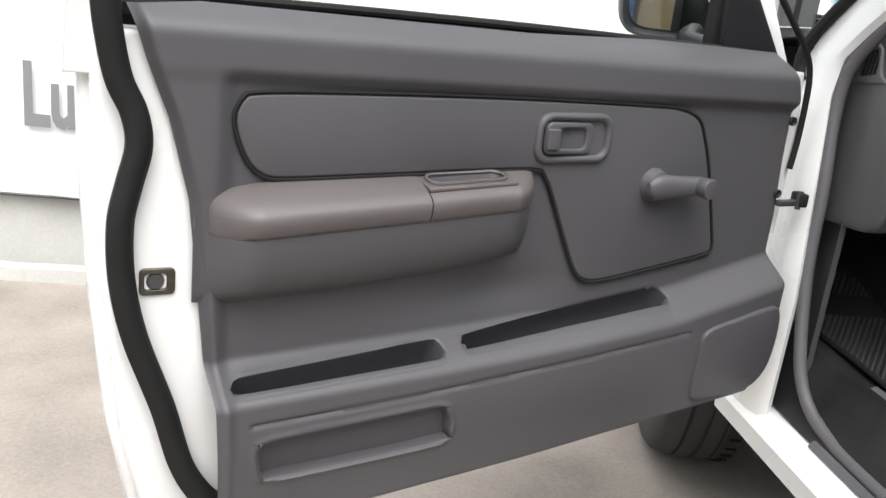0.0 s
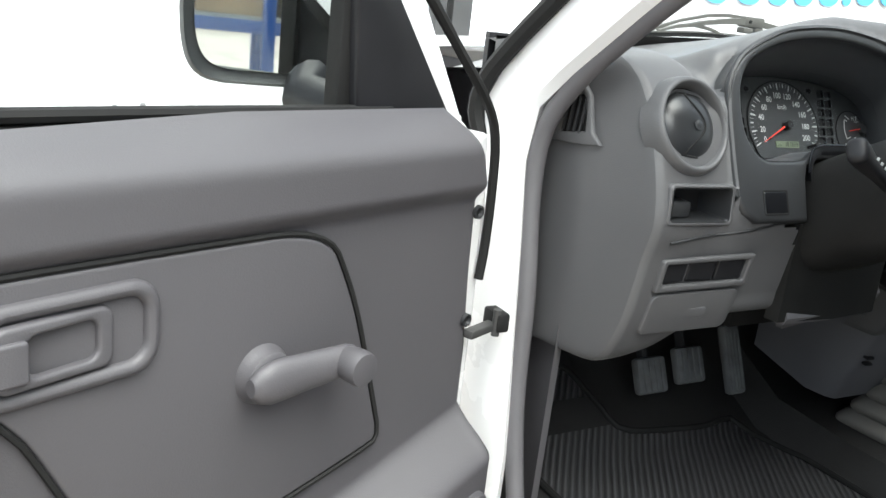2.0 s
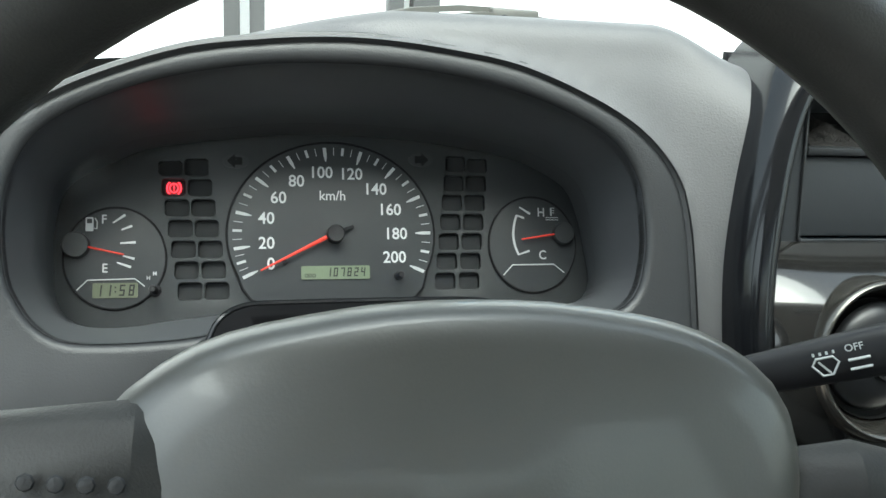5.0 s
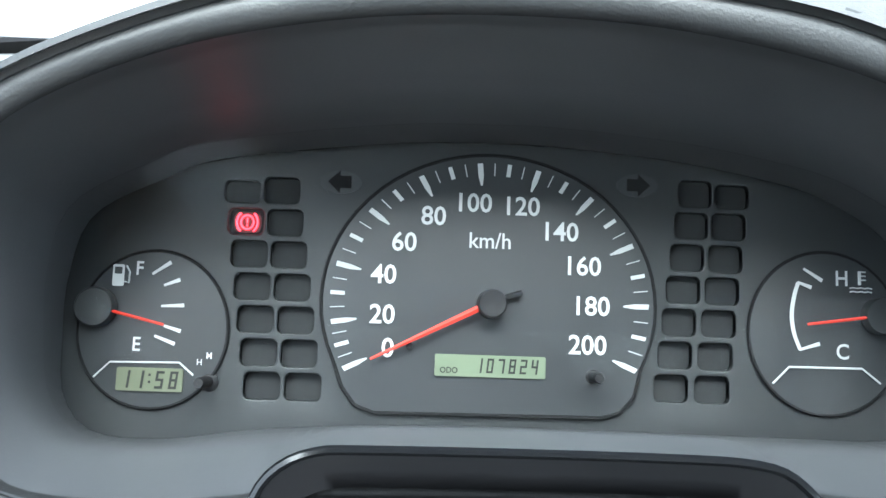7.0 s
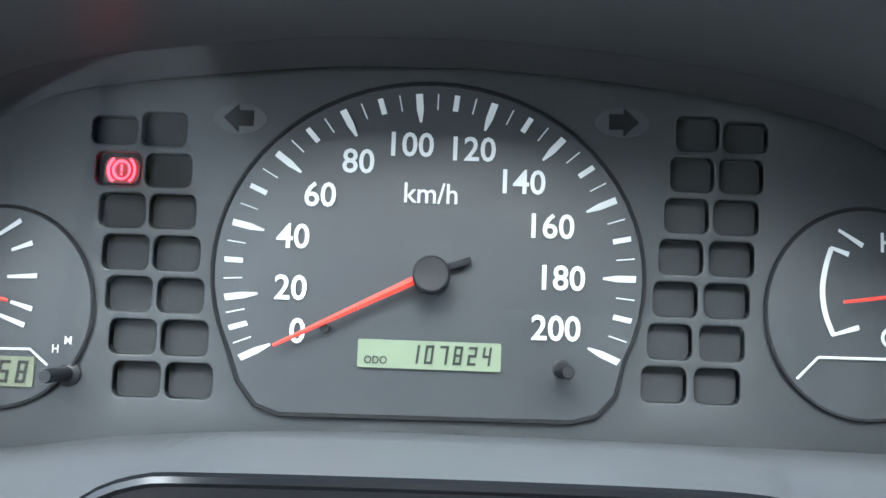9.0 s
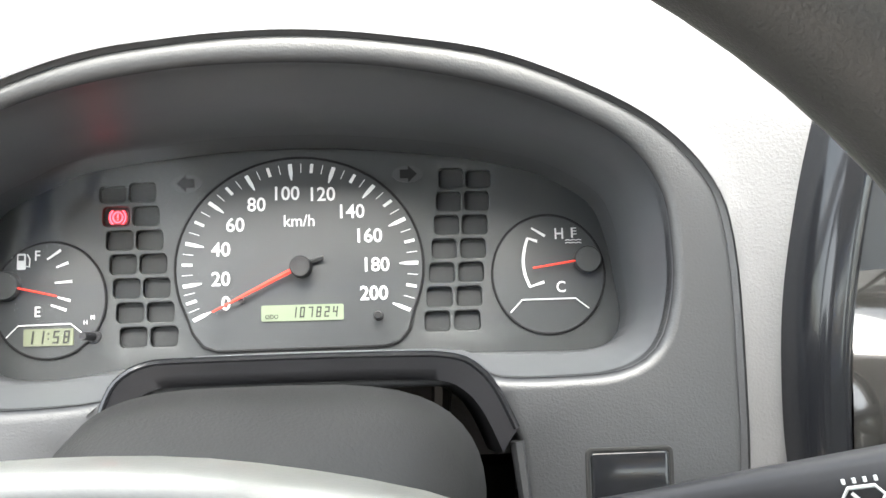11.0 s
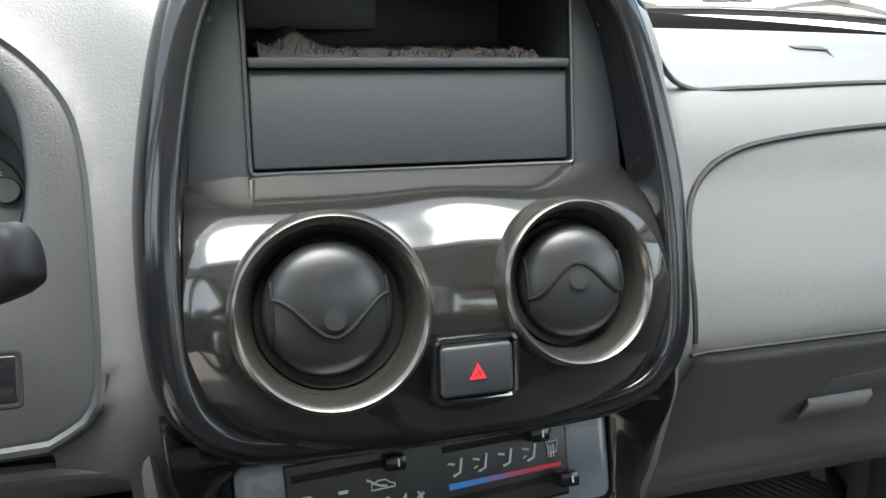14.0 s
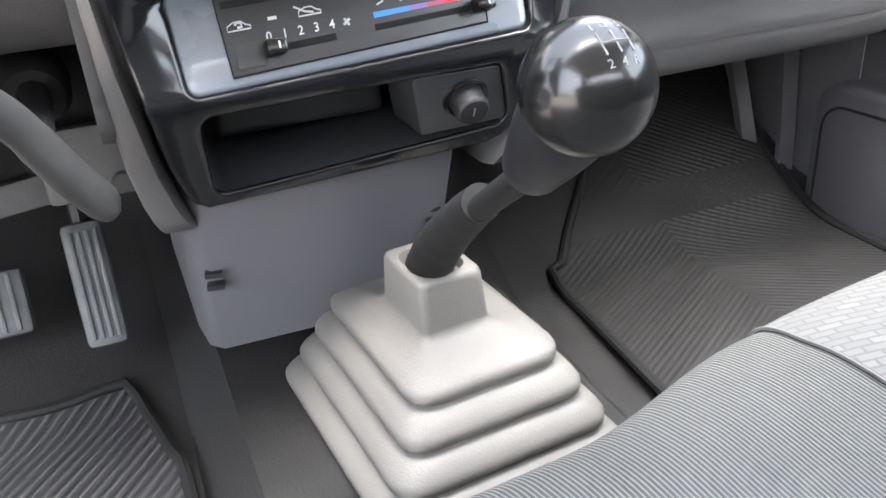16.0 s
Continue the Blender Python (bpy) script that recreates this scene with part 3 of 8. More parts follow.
def pillar(s, mat):
    """The windscreen pillar's steel, from the sill up to the roof; s is the side."""
    rows = [(0.155, 0.005, 0.42, 0.760), (0.155, 0.005, 0.70, 0.758), (0.155, 0.036, 0.95, 0.755), (0.150, 0.054, 1.06, 0.752), (0.130, 0.046, 1.125, 0.748),
            (0.105, -0.002, 1.17, 0.742), (0.040, -0.085, 1.235, 0.735), (-0.033, -0.160, 1.295, 0.725), (-0.20, -0.32, 1.43, 0.690), (-0.42, -0.54, 1.62, 0.645)]
    return loft([[(s * xo, yf, z), (s * (xo - 0.008), yf + 0.004, z), (s * (xo - 0.028), yf - 0.01, z), (s * (xo - 0.032), yr + 0.03, z), (s * (xo - 0.028), yr + 0.006, z), (s * (xo - 0.018), yr, z), (s * (xo - 0.006), yr + 0.012, z), (s * (xo - 0.001), yr + 0.05, z)] for yf, yr, z, xo in rows])


part("windscreen_pillar", pillar(-1, WHITE), WHITE, truck)
part("windscreen_pillar", pillar(1, WHITE), WHITE, truck)
SEAL_LINE = [(-0.705, -1.10, 0.50), (-0.705, -0.30, 0.487), (-0.706, -0.13, 0.495), (-0.712, -0.055, 0.53), (-0.720, -0.020, 0.60), (-0.722, 0.018, 0.75), (-0.722, 0.030, 0.90), (-0.721, 0.050, 1.02), (-0.719, 0.046, 1.10), (-0.713, 0.000, 1.165), (-0.705, -0.080, 1.232), (-0.694, -0.178, 1.305), (-0.66, -0.35, 1.45), (-0.615, -0.56, 1.61)]
part("door_seal", tube(smooth_loop(SEAL_LINE, 90, False), 0.0115, 10), TRIM_GREY, truck, "grey push-on trim round the door opening")
part("door_seal", tube(smooth_loop([(-s[0], s[1], s[2]) for s in SEAL_LINE], 90, False), 0.0135, 10), TRIM_GREY, truck)
part("pillar_seal", tube(smooth_loop([(-0.752, 0.128, 1.075), (-0.757, 0.140, 1.105), (-0.756, 0.128, 1.145), (-0.750, 0.085, 1.192), (-0.740, 0.020, 1.250), (-0.730, -0.040, 1.300), (-0.695, -0.205, 1.435), (-0.65, -0.42, 1.62)], 50, False), 0.011, 8), RUBBER, truck, "black rubber seal along the pillar")
part("sill", loft([[(-0.765, y, 0.40), (-0.77, y, 0.44), (-0.745, y, 0.462), (-0.70, y, 0.470), (-0.66, y, 0.475), (-0.655, y, 0.40)] for y in (-1.3, -0.8, -0.3, 0.10, 0.16)]), WHITE, truck)
part("sill", loft([[(0.765, y, 0.40), (0.77, y, 0.44), (0.745, y, 0.462), (0.70, y, 0.470), (0.66, y, 0.475), (0.655, y, 0.40)] for y in (-1.3, -0.3, 0.16)]), WHITE, truck)
part("scuff_plate", loft([[(-0.728, y, 0.468), (-0.722, y, 0.478), (-0.69, y, 0.484), (-0.655, y, 0.50), (-0.64, y, 0.585), (-0.63, y, 0.59)] for y in (-1.25, -0.6, -0.22, -0.12)], False, False), TRIM_GREY, truck, "grey plastic scuff plate")
part("kick_panel", loft([[(-0.69 + 0.7 * e, 0.0 + e, z), (-0.672 + 0.4 * e, 0.01 + e, z), (-0.655 + 0.1 * e, 0.08 + e, z), (-0.65, 0.48, z)] for z, e in ((0.50, 0), (0.70, 0), (0.87, 0), (0.89, 0.06), (1.15, 0.06))], False, False), TRIM_GREY, truck, "grey kick panel in the footwell")
part("kick_panel", loft([[(0.69 - 0.7 * e, 0.125 + 0.4 * e, z), (0.672 - 0.4 * e, 0.13 + 0.4 * e, z), (0.655 - 0.1 * e, 0.17 + 0.4 * e, z), (0.65, 0.48, z)] for z, e in ((0.50, 0), (0.70, 0), (0.87, 0), (0.89, 0.06), (1.15, 0.06))], False, False), DOOR_GREY, truck)
part("pillar_trim", loft([[(0.675, y - 0.02, z), (0.655, y - 0.045, z), (0.625, y - 0.03, z), (0.615, y + 0.02, z), (0.635, y + 0.05, z)] for y, z in ((0.155, 1.17), (0.09, 1.235), (0.0, 1.30), (-0.22, 1.45), (-0.46, 1.61))], True), PILLAR_GREY, truck, "grey moulded pillar trim", angle=80)
part("dash_bracket", loft([[(0.628, y, z), (0.612, y - 0.004, z), (0.612, y - 0.016, z), (0.628, y - 0.024, z)] for y, z in ((0.300, 0.850), (0.285, 0.780), (0.262, 0.720), (0.240, 0.660), (0.232, 0.600))]), DOOR_GREY, truck, "grey curved bracket under the dash", angle=60)
part("dash_bracket", loft([[(0.648, y, z), (0.630, y - 0.004, z), (0.630, y - 0.012, z), (0.648, y - 0.018, z)] for y, z in ((0.205, 0.850), (0.198, 0.760), (0.190, 0.680), (0.186, 0.595))]), DOOR_GREY, truck, angle=60)
part("rear_pillar", box((0.09, 0.25, 1.25), Matrix.Translation((-0.70, -1.25, 1.05)), 0.02), WHITE, truck)
part("rear_pillar", box((0.09, 0.25, 1.25), Matrix.Translation((0.70, -1.25, 1.05)), 0.02), WHITE, truck)
part("roof_rail", tube([(-0.64, -0.50, 1.63), (-0.64, -1.3, 1.63)], 0.03), WHITE, truck)
part("roof_rail", tube([(0.64, -0.50, 1.63), (0.64, -1.3, 1.63)], 0.03), WHITE, truck)
part("roof_rail", tube([(-0.62, -0.43, 1.635), (0.62, -0.43, 1.635)], 0.03), HEADLINER, truck)
screen = part("windscreen", grid(20, 10, lambda i, j: (-0.645 + 1.29 * i + (0.06 if i < 0.5 else -0.06) * j * abs(2 * i - 1), windscreen((-0.645 + 1.29 * i) * 0.99, 1.208 + 0.42 * j), 1.208 + 0.42 * j)), GLASS, truck, "clear laminated windscreen")
screen.visible_shadow = False
part("screen_border", loft([[(x, windscreen(x, 1.20) - 0.012, 1.205 - 0.045 * x * x), (x, windscreen(x, 1.215) - 0.004, 1.2285 - 0.065 * x * x)] for x in (-0.64 + 1.28 * k / 24 for k in range(25))], False, False), RUBBER, truck, "black border along the foot of the screen")
rear_glass = part("rear_window", slab(rrect(-0.60, 1.07, 0.60, 1.57, 0.06), plane_frame((0, -1.345, 0), (1, 0, 0), (0, 0, 1)), 0, 0.004), GLASS, truck)
rear_glass.visible_shadow = False
sticker = part("screen_sticker", slab(rrect(0, 0, 0.10, 0.055, 0.004), plane_frame((0.405, windscreen(0.405, 1.262) - 0.014, 1.262), (1, -0.14, 0), (0, -1.30, 1.0)), 0, 0.001), STICKER, truck, "pale blue printed sticker inside the screen")
part("sun_visor", box((0.40, 0.16, 0.02), pose(0.36, -0.55, 1.585, -12), 0.008), HEADLINER, truck)
part("rear_view_mirror", box((0.22, 0.02, 0.065), pose(0.0, -0.40, 1.49, 10), 0.01), BLACK, truck)

def windscreen_wiper(cx, cz, ahead):
    """Arm from the left, hinge block, arched bridge, two yokes and a rubber blade."""
    wiper = thing("wiper", (cx, ahead, cz - 0.03), "grey steel windscreen wiper resting at the foot of the screen", "wiper", "wipers")

    def wp(u, v, n=0.0):
        return Vector((cx + u, ahead - 0.16 * ((cx + u) ** 2 - cx * cx) + n, cz - 0.20 * u * u + v))

    def strip(rows, n0, n1):
        return loft([[wp(u, v - h, n0), wp(u, v + h, n0), wp(u, v + h, n1), wp(u, v - h, n1)] for u, v, h in rows])
    part("bridge", strip([(-0.140, -0.0110, 0.0022), (-0.110, -0.0070, 0.0030), (-0.060, -0.0020, 0.0040), (-0.020, 0.0010, 0.0050), (0.020, 0.0010, 0.0050), (0.060, -0.0010, 0.0042), (0.110, -0.0040, 0.0034), (0.142, -0.0080, 0.0022)], -0.005, 0.006), WIPER_GREY, wiper, "arched steel bridge", angle=30)
    part("hinge", box((0.046, 0.018, 0.017), Matrix.Translation(wp(0.010, 0.0015, 0.002)), 0.003), WIPER_GREY, wiper)
    part("clip", box((0.022, 0.016, 0.009), Matrix.Translation(wp(-0.001, -0.0120, 0.002)), 0.002), WIPER_GREY, wiper)
    part("clip", box((0.020, 0.016, 0.009), Matrix.Translation(wp(0.026, -0.0110, 0.002)), 0.002), WIPER_GREY, wiper)
    part("pivot_hole", lathe([(0.0003, 0.0008), (0.0026, 0.0008), (0.0028, -0.001)], Matrix.Translation(wp(-0.0015, 0.0020, -0.0075)) @ Vector((0, -1, 0)).to_track_quat("Z", "Y").to_matrix().to_4x4(), 14), RUBBER, wiper)
    for e in (-1, 1):
        part("yoke", strip([(e * 0.066, -0.0195, 0.0012), (e * 0.090, -0.0150, 0.0024), (e * 0.128, -0.0100, 0.0032), (e * 0.165, -0.0130, 0.0026), (e * 0.205, -0.0190, 0.0012)], -0.004, 0.004), WIPER_GREY, wiper, angle=30)
    part("backing", strip([(-0.270 + 0.054 * k, -0.0205, 0.0011) for k in range(11)], -0.004, 0.004), WIPER_GREY, wiper)
    part("blade", strip([(-0.274 + 0.0548 * k, -0.0250, 0.0032) for k in range(11)], -0.002, 0.001), RUBBER, wiper, "black rubber blade")
    part("arm", strip([(0.006, 0.0075, 0.0026), (-0.040, 0.0080, 0.0028), (-0.085, 0.0050, 0.0024), (-0.150, -0.0050, 0.0022), (-0.235, -0.0230, 0.0026)], 0.008, 0.016), WIPER_GREY, wiper, "flat steel arm", angle=30)


windscreen_wiper(-0.192, 1.2515, 0.258)
windscreen_wiper(0.405, 1.2490, 0.240)

wheel_at = pose(-0.615, 0.605, GROUND + 0.335, 0, 0, -14) @ pose(0, 0, 0, 0, 90, 0)
wheel = thing("front_wheel", (-0.665, 0.605, GROUND), "worn black road tyre on a steel wheel, turned slightly", "wheel")
tyre = part("tyre", lathe([(0.19, -0.09), (0.27, -0.105), (0.31, -0.10), (0.328, -0.085), (0.335, -0.05), (0.337, -0.048), (0.329, -0.046), (0.329, -0.040), (0.337, -0.038), (0.338, -0.004), (0.330, -0.002), (0.330, 0.004), (0.338, 0.006), (0.337, 0.038), (0.329, 0.040), (0.329, 0.046), (0.337, 0.048), (0.335, 0.05), (0.328, 0.085), (0.31, 0.10), (0.27, 0.105), (0.19, 0.09)], wheel_at, 72, False), TYRE, wheel)
part("rim", lathe([(0.195, -0.09), (0.18, -0.08), (0.17, 0.0), (0.06, -0.05), (0.0005, -0.055)], wheel_at, 48), STEEL_GREY, wheel)
for k in range(48):
    a = 2 * math.pi * k / 48
    part("sipe", box((0.006, 0.003, 0.026), wheel_at @ pose(0, 0, 0, 0, 0, math.degrees(a)) @ pose(0.3335, 0, 0.073), 0), RUBBER, tyre)

# the check strap and jamb details
strap = thing("door_check", (-0.75, 0.07, 0.85), "oily black steel door check strap on the jamb", "door check")
part("bracket", box((0.018, 0.034, 0.024), Matrix.Translation((-0.768, 0.020, 0.878)), 0.004), RUBBER, strap)
part("arm", box((0.050, 0.014, 0.011), pose(-0.797, 0.008, 0.872, 0, 0, 24), 0.003), STEEL_DARK, strap)
part("pin", lathe([(0.0006, 0.016), (0.005, 0.016), (0.005, -0.016), (0.0006, -0.016)], pose(-0.774, 0.010, 0.878), 12), STEEL_DARK, strap)


# ---- the open driver's door ----
DOOR_TURN = radians(21.5)
DU, DN = Vector((-math.cos(DOOR_TURN), -math.sin(DOOR_TURN), 0)), Vector((math.sin(DOOR_TURN), -math.cos(DOOR_TURN), 0))
DOOR_AT = Vector((-0.822, 0.005, 0))


def dr(u, z, n=0.0):
    """A place on the door: u metres back from the hinge, z up, n proud of the trim panel."""
    return DOOR_AT + u * DU + n * DN + Vector((0, 0, z))


door = thing("truck_door", (-1.2, -0.15, 0.43), "white pickup door standing open with a grey moulded trim panel", "door")
EDGE_REAR = [(0.42, 0.955), (0.46, 0.962), (0.63, 0.973), (0.77, 0.987), (0.89, 1.0), (0.985, 1.024), (1.047, 1.048), (1.14, 1.078)]
EDGE_FRONT = [(0.50, 0.045), (0.535, 0.012), (0.585, -0.024), (0.70, -0.026), (0.75, -0.020), (0.85, -0.019), (0.95, -0.010), (1.05, -0.006), (1.10, 0.012), (1.13, 0.03)]
LOWER = [(-0.03, 0.528), (0.15, 0.508), (0.50, 0.474), (0.79, 0.452), (1.0, 0.440)]
UPPER = [(-0.03, 1.122), (0.27, 1.124), (0.50, 1.116), (0.94, 1.116), (1.06, 1.103)]
LEDGE = [(-0.03, 0.762), (0.007, 0.750), (0.236, 0.701), (0.43, 0.682), (0.649, 0.668), (0.976, 0.650)]
INSET = [(0.952, 0.984), (0.945, 1.010), (0.918, 1.021), (0.745, 1.027), (0.528, 1.030), (0.330, 1.029), (0.262, 1.026), (0.222, 1.012), (0.203, 0.985), (0.178, 0.93), (0.140, 0.815), (0.136, 0.795), (0.152, 0.784),
         (0.317, 0.758), (0.380, 0.751), (0.405, 0.756), (0.424, 0.774), (0.452, 0.826), (0.492, 0.905), (0.506, 0.921), (0.532, 0.929), (0.735, 0.921), (0.885, 0.915), (0.917, 0.920), (0.938, 0.942)]
POCKETS = [[(0.953, 0.653), (0.946, 0.659), (0.930, 0.662), (0.800, 0.6725), (0.672, 0.683), (0.654, 0.681), (0.645, 0.672), (0.653, 0.664), (0.672, 0.662), (0.800, 0.654), (0.935, 0.646), (0.949, 0.648)],
           [(0.619, 0.678), (0.612, 0.685), (0.597, 0.688), (0.430, 0.710), (0.270, 0.731), (0.246, 0.731), (0.224, 0.718), (0.232, 0.707), (0.268, 0.703), (0.430, 0.6865), (0.600, 0.671), (0.613, 0.672)],
           [(0.920, 0.570), (0.916, 0.580), (0.900, 0.585), (0.668, 0.601), (0.650, 0.597), (0.640, 0.575), (0.640, 0.555), (0.652, 0.541), (0.885, 0.527), (0.912, 0.532)]]
GROOVE = [(0.205, 0.668), (0.43, 0.645), (0.70, 0.622), (0.925, 0.608)]



def panel_height(u, z):
    """How far the trim panel stands out at (u, z)."""
    n = 0.004 * math.sin(math.pi * min(max(u, 0), 1))
    # upper band rolls back over the belt line, the field below is sunk
    n += 0.014 * step(1.026, 1.048, z) - 0.05 * step(1.075, 1.13, z) ** 1.6
    n += 0.012 * step(0.945, 0.975, u) * (1 - step(1.026, 1.048, z))
    # lower third stands proud as a map pocket with a sloping ledge
    zl = interp(u, LEDGE)
    low = 1 - step(zl - 0.020, zl + 0.030, z)
    n += 0.058 * low * step(-0.05, 0.0, u)
    n -= 0.010 * step(zl - 0.06, zl - 0.20, z) if z < zl else 0.0
    # hollow behind the grip
    n -= 0.011 * math.exp(-((u - 0.56) / 0.10) ** 2 - ((z - 0.752) / 0.035) ** 2)
    if abs(z - 0.57) < 0.08:
        d = depth_in(POCKETS[2], u, z)
        n += 0.003 * math.exp(-((d + 0.004) / 0.004) ** 2)
    if 0.2 < u < 0.93 and abs(z - interp(u, GROOVE)) < 0.02:
        n -= 0.004 * math.exp(-((z - interp(u, GROOVE)) / 0.003) ** 2)
    return n


def panel_uz(i, j):
    u0 = 0.0 + 1.02 * i
    z = interp(u0, LOWER) + (interp(u0, UPPER) - interp(u0, LOWER)) * j
    a, b = interp(z, EDGE_FRONT), interp(z, EDGE_REAR)
    return a + (b - a) * i, z, 0.016 * (1 - step(0.0, 0.014, min(i, 1 - i, j * 0.65)))


# the panel as a sheet with three pockets cut through it, their rims drawn onto the outlines
SLOTS = [[(p.x, p.y) for p in smooth_loop([(*q, 0) for q in pocket], 72)] for pocket in POCKETS]
NU, NZ = 300, 190
bm = bmesh.new()
uz = [[panel_uz(i / (NU - 1), j / (NZ - 1)) for j in range(NZ)] for i in range(NU)]
for i in range(NU):
    for j in range(NZ):
        u, z, sunk = uz[i][j]
        for slot, pocket in zip(SLOTS, POCKETS):
            if 0.22 < u < 0.96 and 0.52 < z < 0.75 and abs(depth_in(pocket, u, z)) < 0.0032:
                u, z = min(slot, key=lambda q: (q[0] - u) ** 2 + (q[1] - z) ** 2)
        uz[i][j] = (u, z, sunk)
vs = [[bm.verts.new(dr(u, z, panel_height(u, z) - sunk)) for u, z, sunk in row] for row in uz]
for i in range(NU - 1):
    for j in range(NZ - 1):
        u, z = (uz[i][j][0] + uz[i + 1][j + 1][0]) / 2, (uz[i][j][1] + uz[i + 1][j + 1][1]) / 2
        if 0.22 < u < 0.96 and 0.52 < z < 0.75 and any(inside(slot, u, z) for slot in SLOTS):
            continue
        bm.faces.new((vs[i][j], vs[i + 1][j], vs[i + 1][j + 1], vs[i][j + 1]))
part("trim_panel", bm, DOOR_GREY, door, "grey moulded plastic trim panel with map pockets", angle=70)
for k, slot in enumerate(SLOTS):
    deep = (0.026, 0.026, 0.022)[k]
    sag = (0.048, 0.048, 0.0)[k]
    part("pocket_wall", loft([[dr(a, b, max(panel_height(a, b) + 0.0006 - e, -0.0095)) for a, b in offset(slot, inset)] for inset, e in ((-0.0030, 0.0), (0.0, 0.0010), (0.0016, 0.005))] + [[dr(a, b - sag, max(panel_height(a, b) - deep, -0.0095)) for a, b in offset(slot, 0.0030)]], True, False), DOOR_GREY, door, angle=60)
    # floors of the first two are black to stand for the shade inside
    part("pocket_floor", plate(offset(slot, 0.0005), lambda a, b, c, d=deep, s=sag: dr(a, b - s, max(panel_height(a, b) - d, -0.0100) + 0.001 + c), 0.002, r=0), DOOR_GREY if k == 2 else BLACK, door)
loop = [(p.x, p.y) for p in smooth_loop([(*p, 0) for p in INSET], 150)]
part("inset_pad", plate(offset(loop, 0.0025), lambda a, b, c: dr(a, b, 0.006 + c + 0.004 * math.sin(math.pi * min(max(a, 0), 1))), 0.012, r=0.004), DOOR_GREY, door, "flat grey inset panel")
part("seam", tube([dr(a, b, 0.0045 + 0.004 * math.sin(math.pi * min(max(a, 0), 1))) for a, b in loop], 0.0026, 6, True), RUBBER, door, "dark seam round the inset")
SPEAKER = [(0.170, 0.667), (0.10, 0.686), (0.03, 0.700), (0.006, 0.697), (-0.004, 0.66), (-0.006, 0.59), (0.012, 0.556), (0.045, 0.541), (0.10, 0.537), (0.155, 0.537), (0.168, 0.555), (0.173, 0.62)]
loop = [(p.x, p.y) for p in smooth_loop([(*p, 0) for p in SPEAKER], 80)]
part("speaker_cover", plate(loop, lambda a, b, c: dr(a, b, panel_height(0.08, b) + c + 0.008), 0.012, r=0.004), DOOR_GREY, door, "plain grey speaker cover")

# armrest: a worn pad behind, a grip cup in front, and the moulding below them
ARM_TOP = [(0.45, 0.932), (0.52, 0.928), (0.71, 0.918), (0.909, 0.909), (0.957, 0.900), (0.99, 0.888)]
ARM_LIP = [(0.50, 0.921), (0.553, 0.918), (0.716, 0.905), (0.953, 0.888), (0.99, 0.882)]
ARM_LOW = [(0.50, 0.886), (0.539, 0.885), (0.709, 0.871), (0.957, 0.852), (0.99, 0.853)]
ARM_END = [(0.46, 0.822), (0.481, 0.818), (0.644, 0.792), (0.81, 0.774), (0.961, 0.766), (0.99, 0.77)]


def arm_out(u):
    return 0.066 * (min(max((0.982 - u) / 0.045, 0), 1) ** 0.5) * (min(max((u - 0.522) / 0.05, 0), 1) ** 0.5)


def arm_ring(u):
    t, l, b, o = interp(u, ARM_TOP), interp(u, ARM_LIP), interp(u, ARM_LOW), arm_out(u)
    return [dr(u, t + 0.004, -0.004), dr(u, t + 0.002, 0.3 * o), dr(u, l + 0.3 * (t - l), 0.75 * o), dr(u, l - 0.003, 0.93 * o), dr(u, l - 0.010, o), dr(u, 0.5 * (l + b), o), dr(u, b + 0.006, 0.97 * o), dr(u, b, 0.90 * o), dr(u, b, -0.004)]


part("armrest_pad", loft([arm_ring(0.7098 + 0.2847 * k / 28) for k in range(29)]), ARM_BROWN, door, "worn brownish armrest pad", angle=60)
CUP = rrect(0.583, 0.009, 0.700, 0.043, 0.015)


def cup_frame(a, b, c=0.0):
    return dr(a, interp(a, ARM_TOP) + (interp(a, ARM_LIP) - interp(a, ARM_TOP)) * max(b, 0) / 0.066 * 0.75 + 0.003 + c, b)


bm = loft([arm_ring(0.523 + 0.052 * k / 10) for k in range(11)])
loft([arm_ring(0.575 + 0.1335 * k / 14)[2:] for k in range(15)], False, False, bm)
part("armrest_front", bm, ARM_BROWN, door, "worn plastic armrest end with a grip cup", angle=60)
part("cup_rim", plate([(0.575, -0.003), (0.7085, -0.003), (0.7085, 0.0525), (0.575, 0.0525)], cup_frame, 0.004, [CUP[::-1]], r=0.0015), ARM_BROWN, door)
part("grip_cup", loft([[cup_frame(a, b, 0.0) for a, b in CUP], [cup_frame(a, b, -0.004) for a, b in offset(CUP, 0.002)], [cup_frame(a, b, -0.028) for a, b in offset(CUP, 0.006)], [cup_frame(a, b, -0.030) for a, b in offset(CUP, 0.012)]], True, False), DOOR_GREY, door)
part("grip_cup_floor", plate(offset(CUP, 0.004), lambda a, b, c: cup_frame(a, b, -0.028 + c), 0.003, r=0), DOOR_GREY, door)
part("cup_lip", tube([cup_frame(a, b, 0.0015) for a, b in CUP], 0.0026, 6, True), ARM_BROWN, door)


def under_ring(u):
    b, e, o = interp(u, ARM_LOW), interp(u, ARM_END), arm_out(u)
    return [dr(u, b + 0.004, -0.004), dr(u, b + 0.002, 0.90 * o), dr(u, b - 0.012, 0.90 * o), dr(u, b + 0.5 * (e - b), 0.82 * o), dr(u, e + 0.018, 0.66 * o), dr(u, e + 0.006, 0.45 * o), dr(u, e - 0.004, 0.16 * o), dr(u, e - 0.012, -0.004)]


part("armrest_base", loft([under_ring(0.480 + 0.514 * k / 40) for k in range(41)]), DOOR_GREY, door, "grey moulding under the armrest", angle=70)

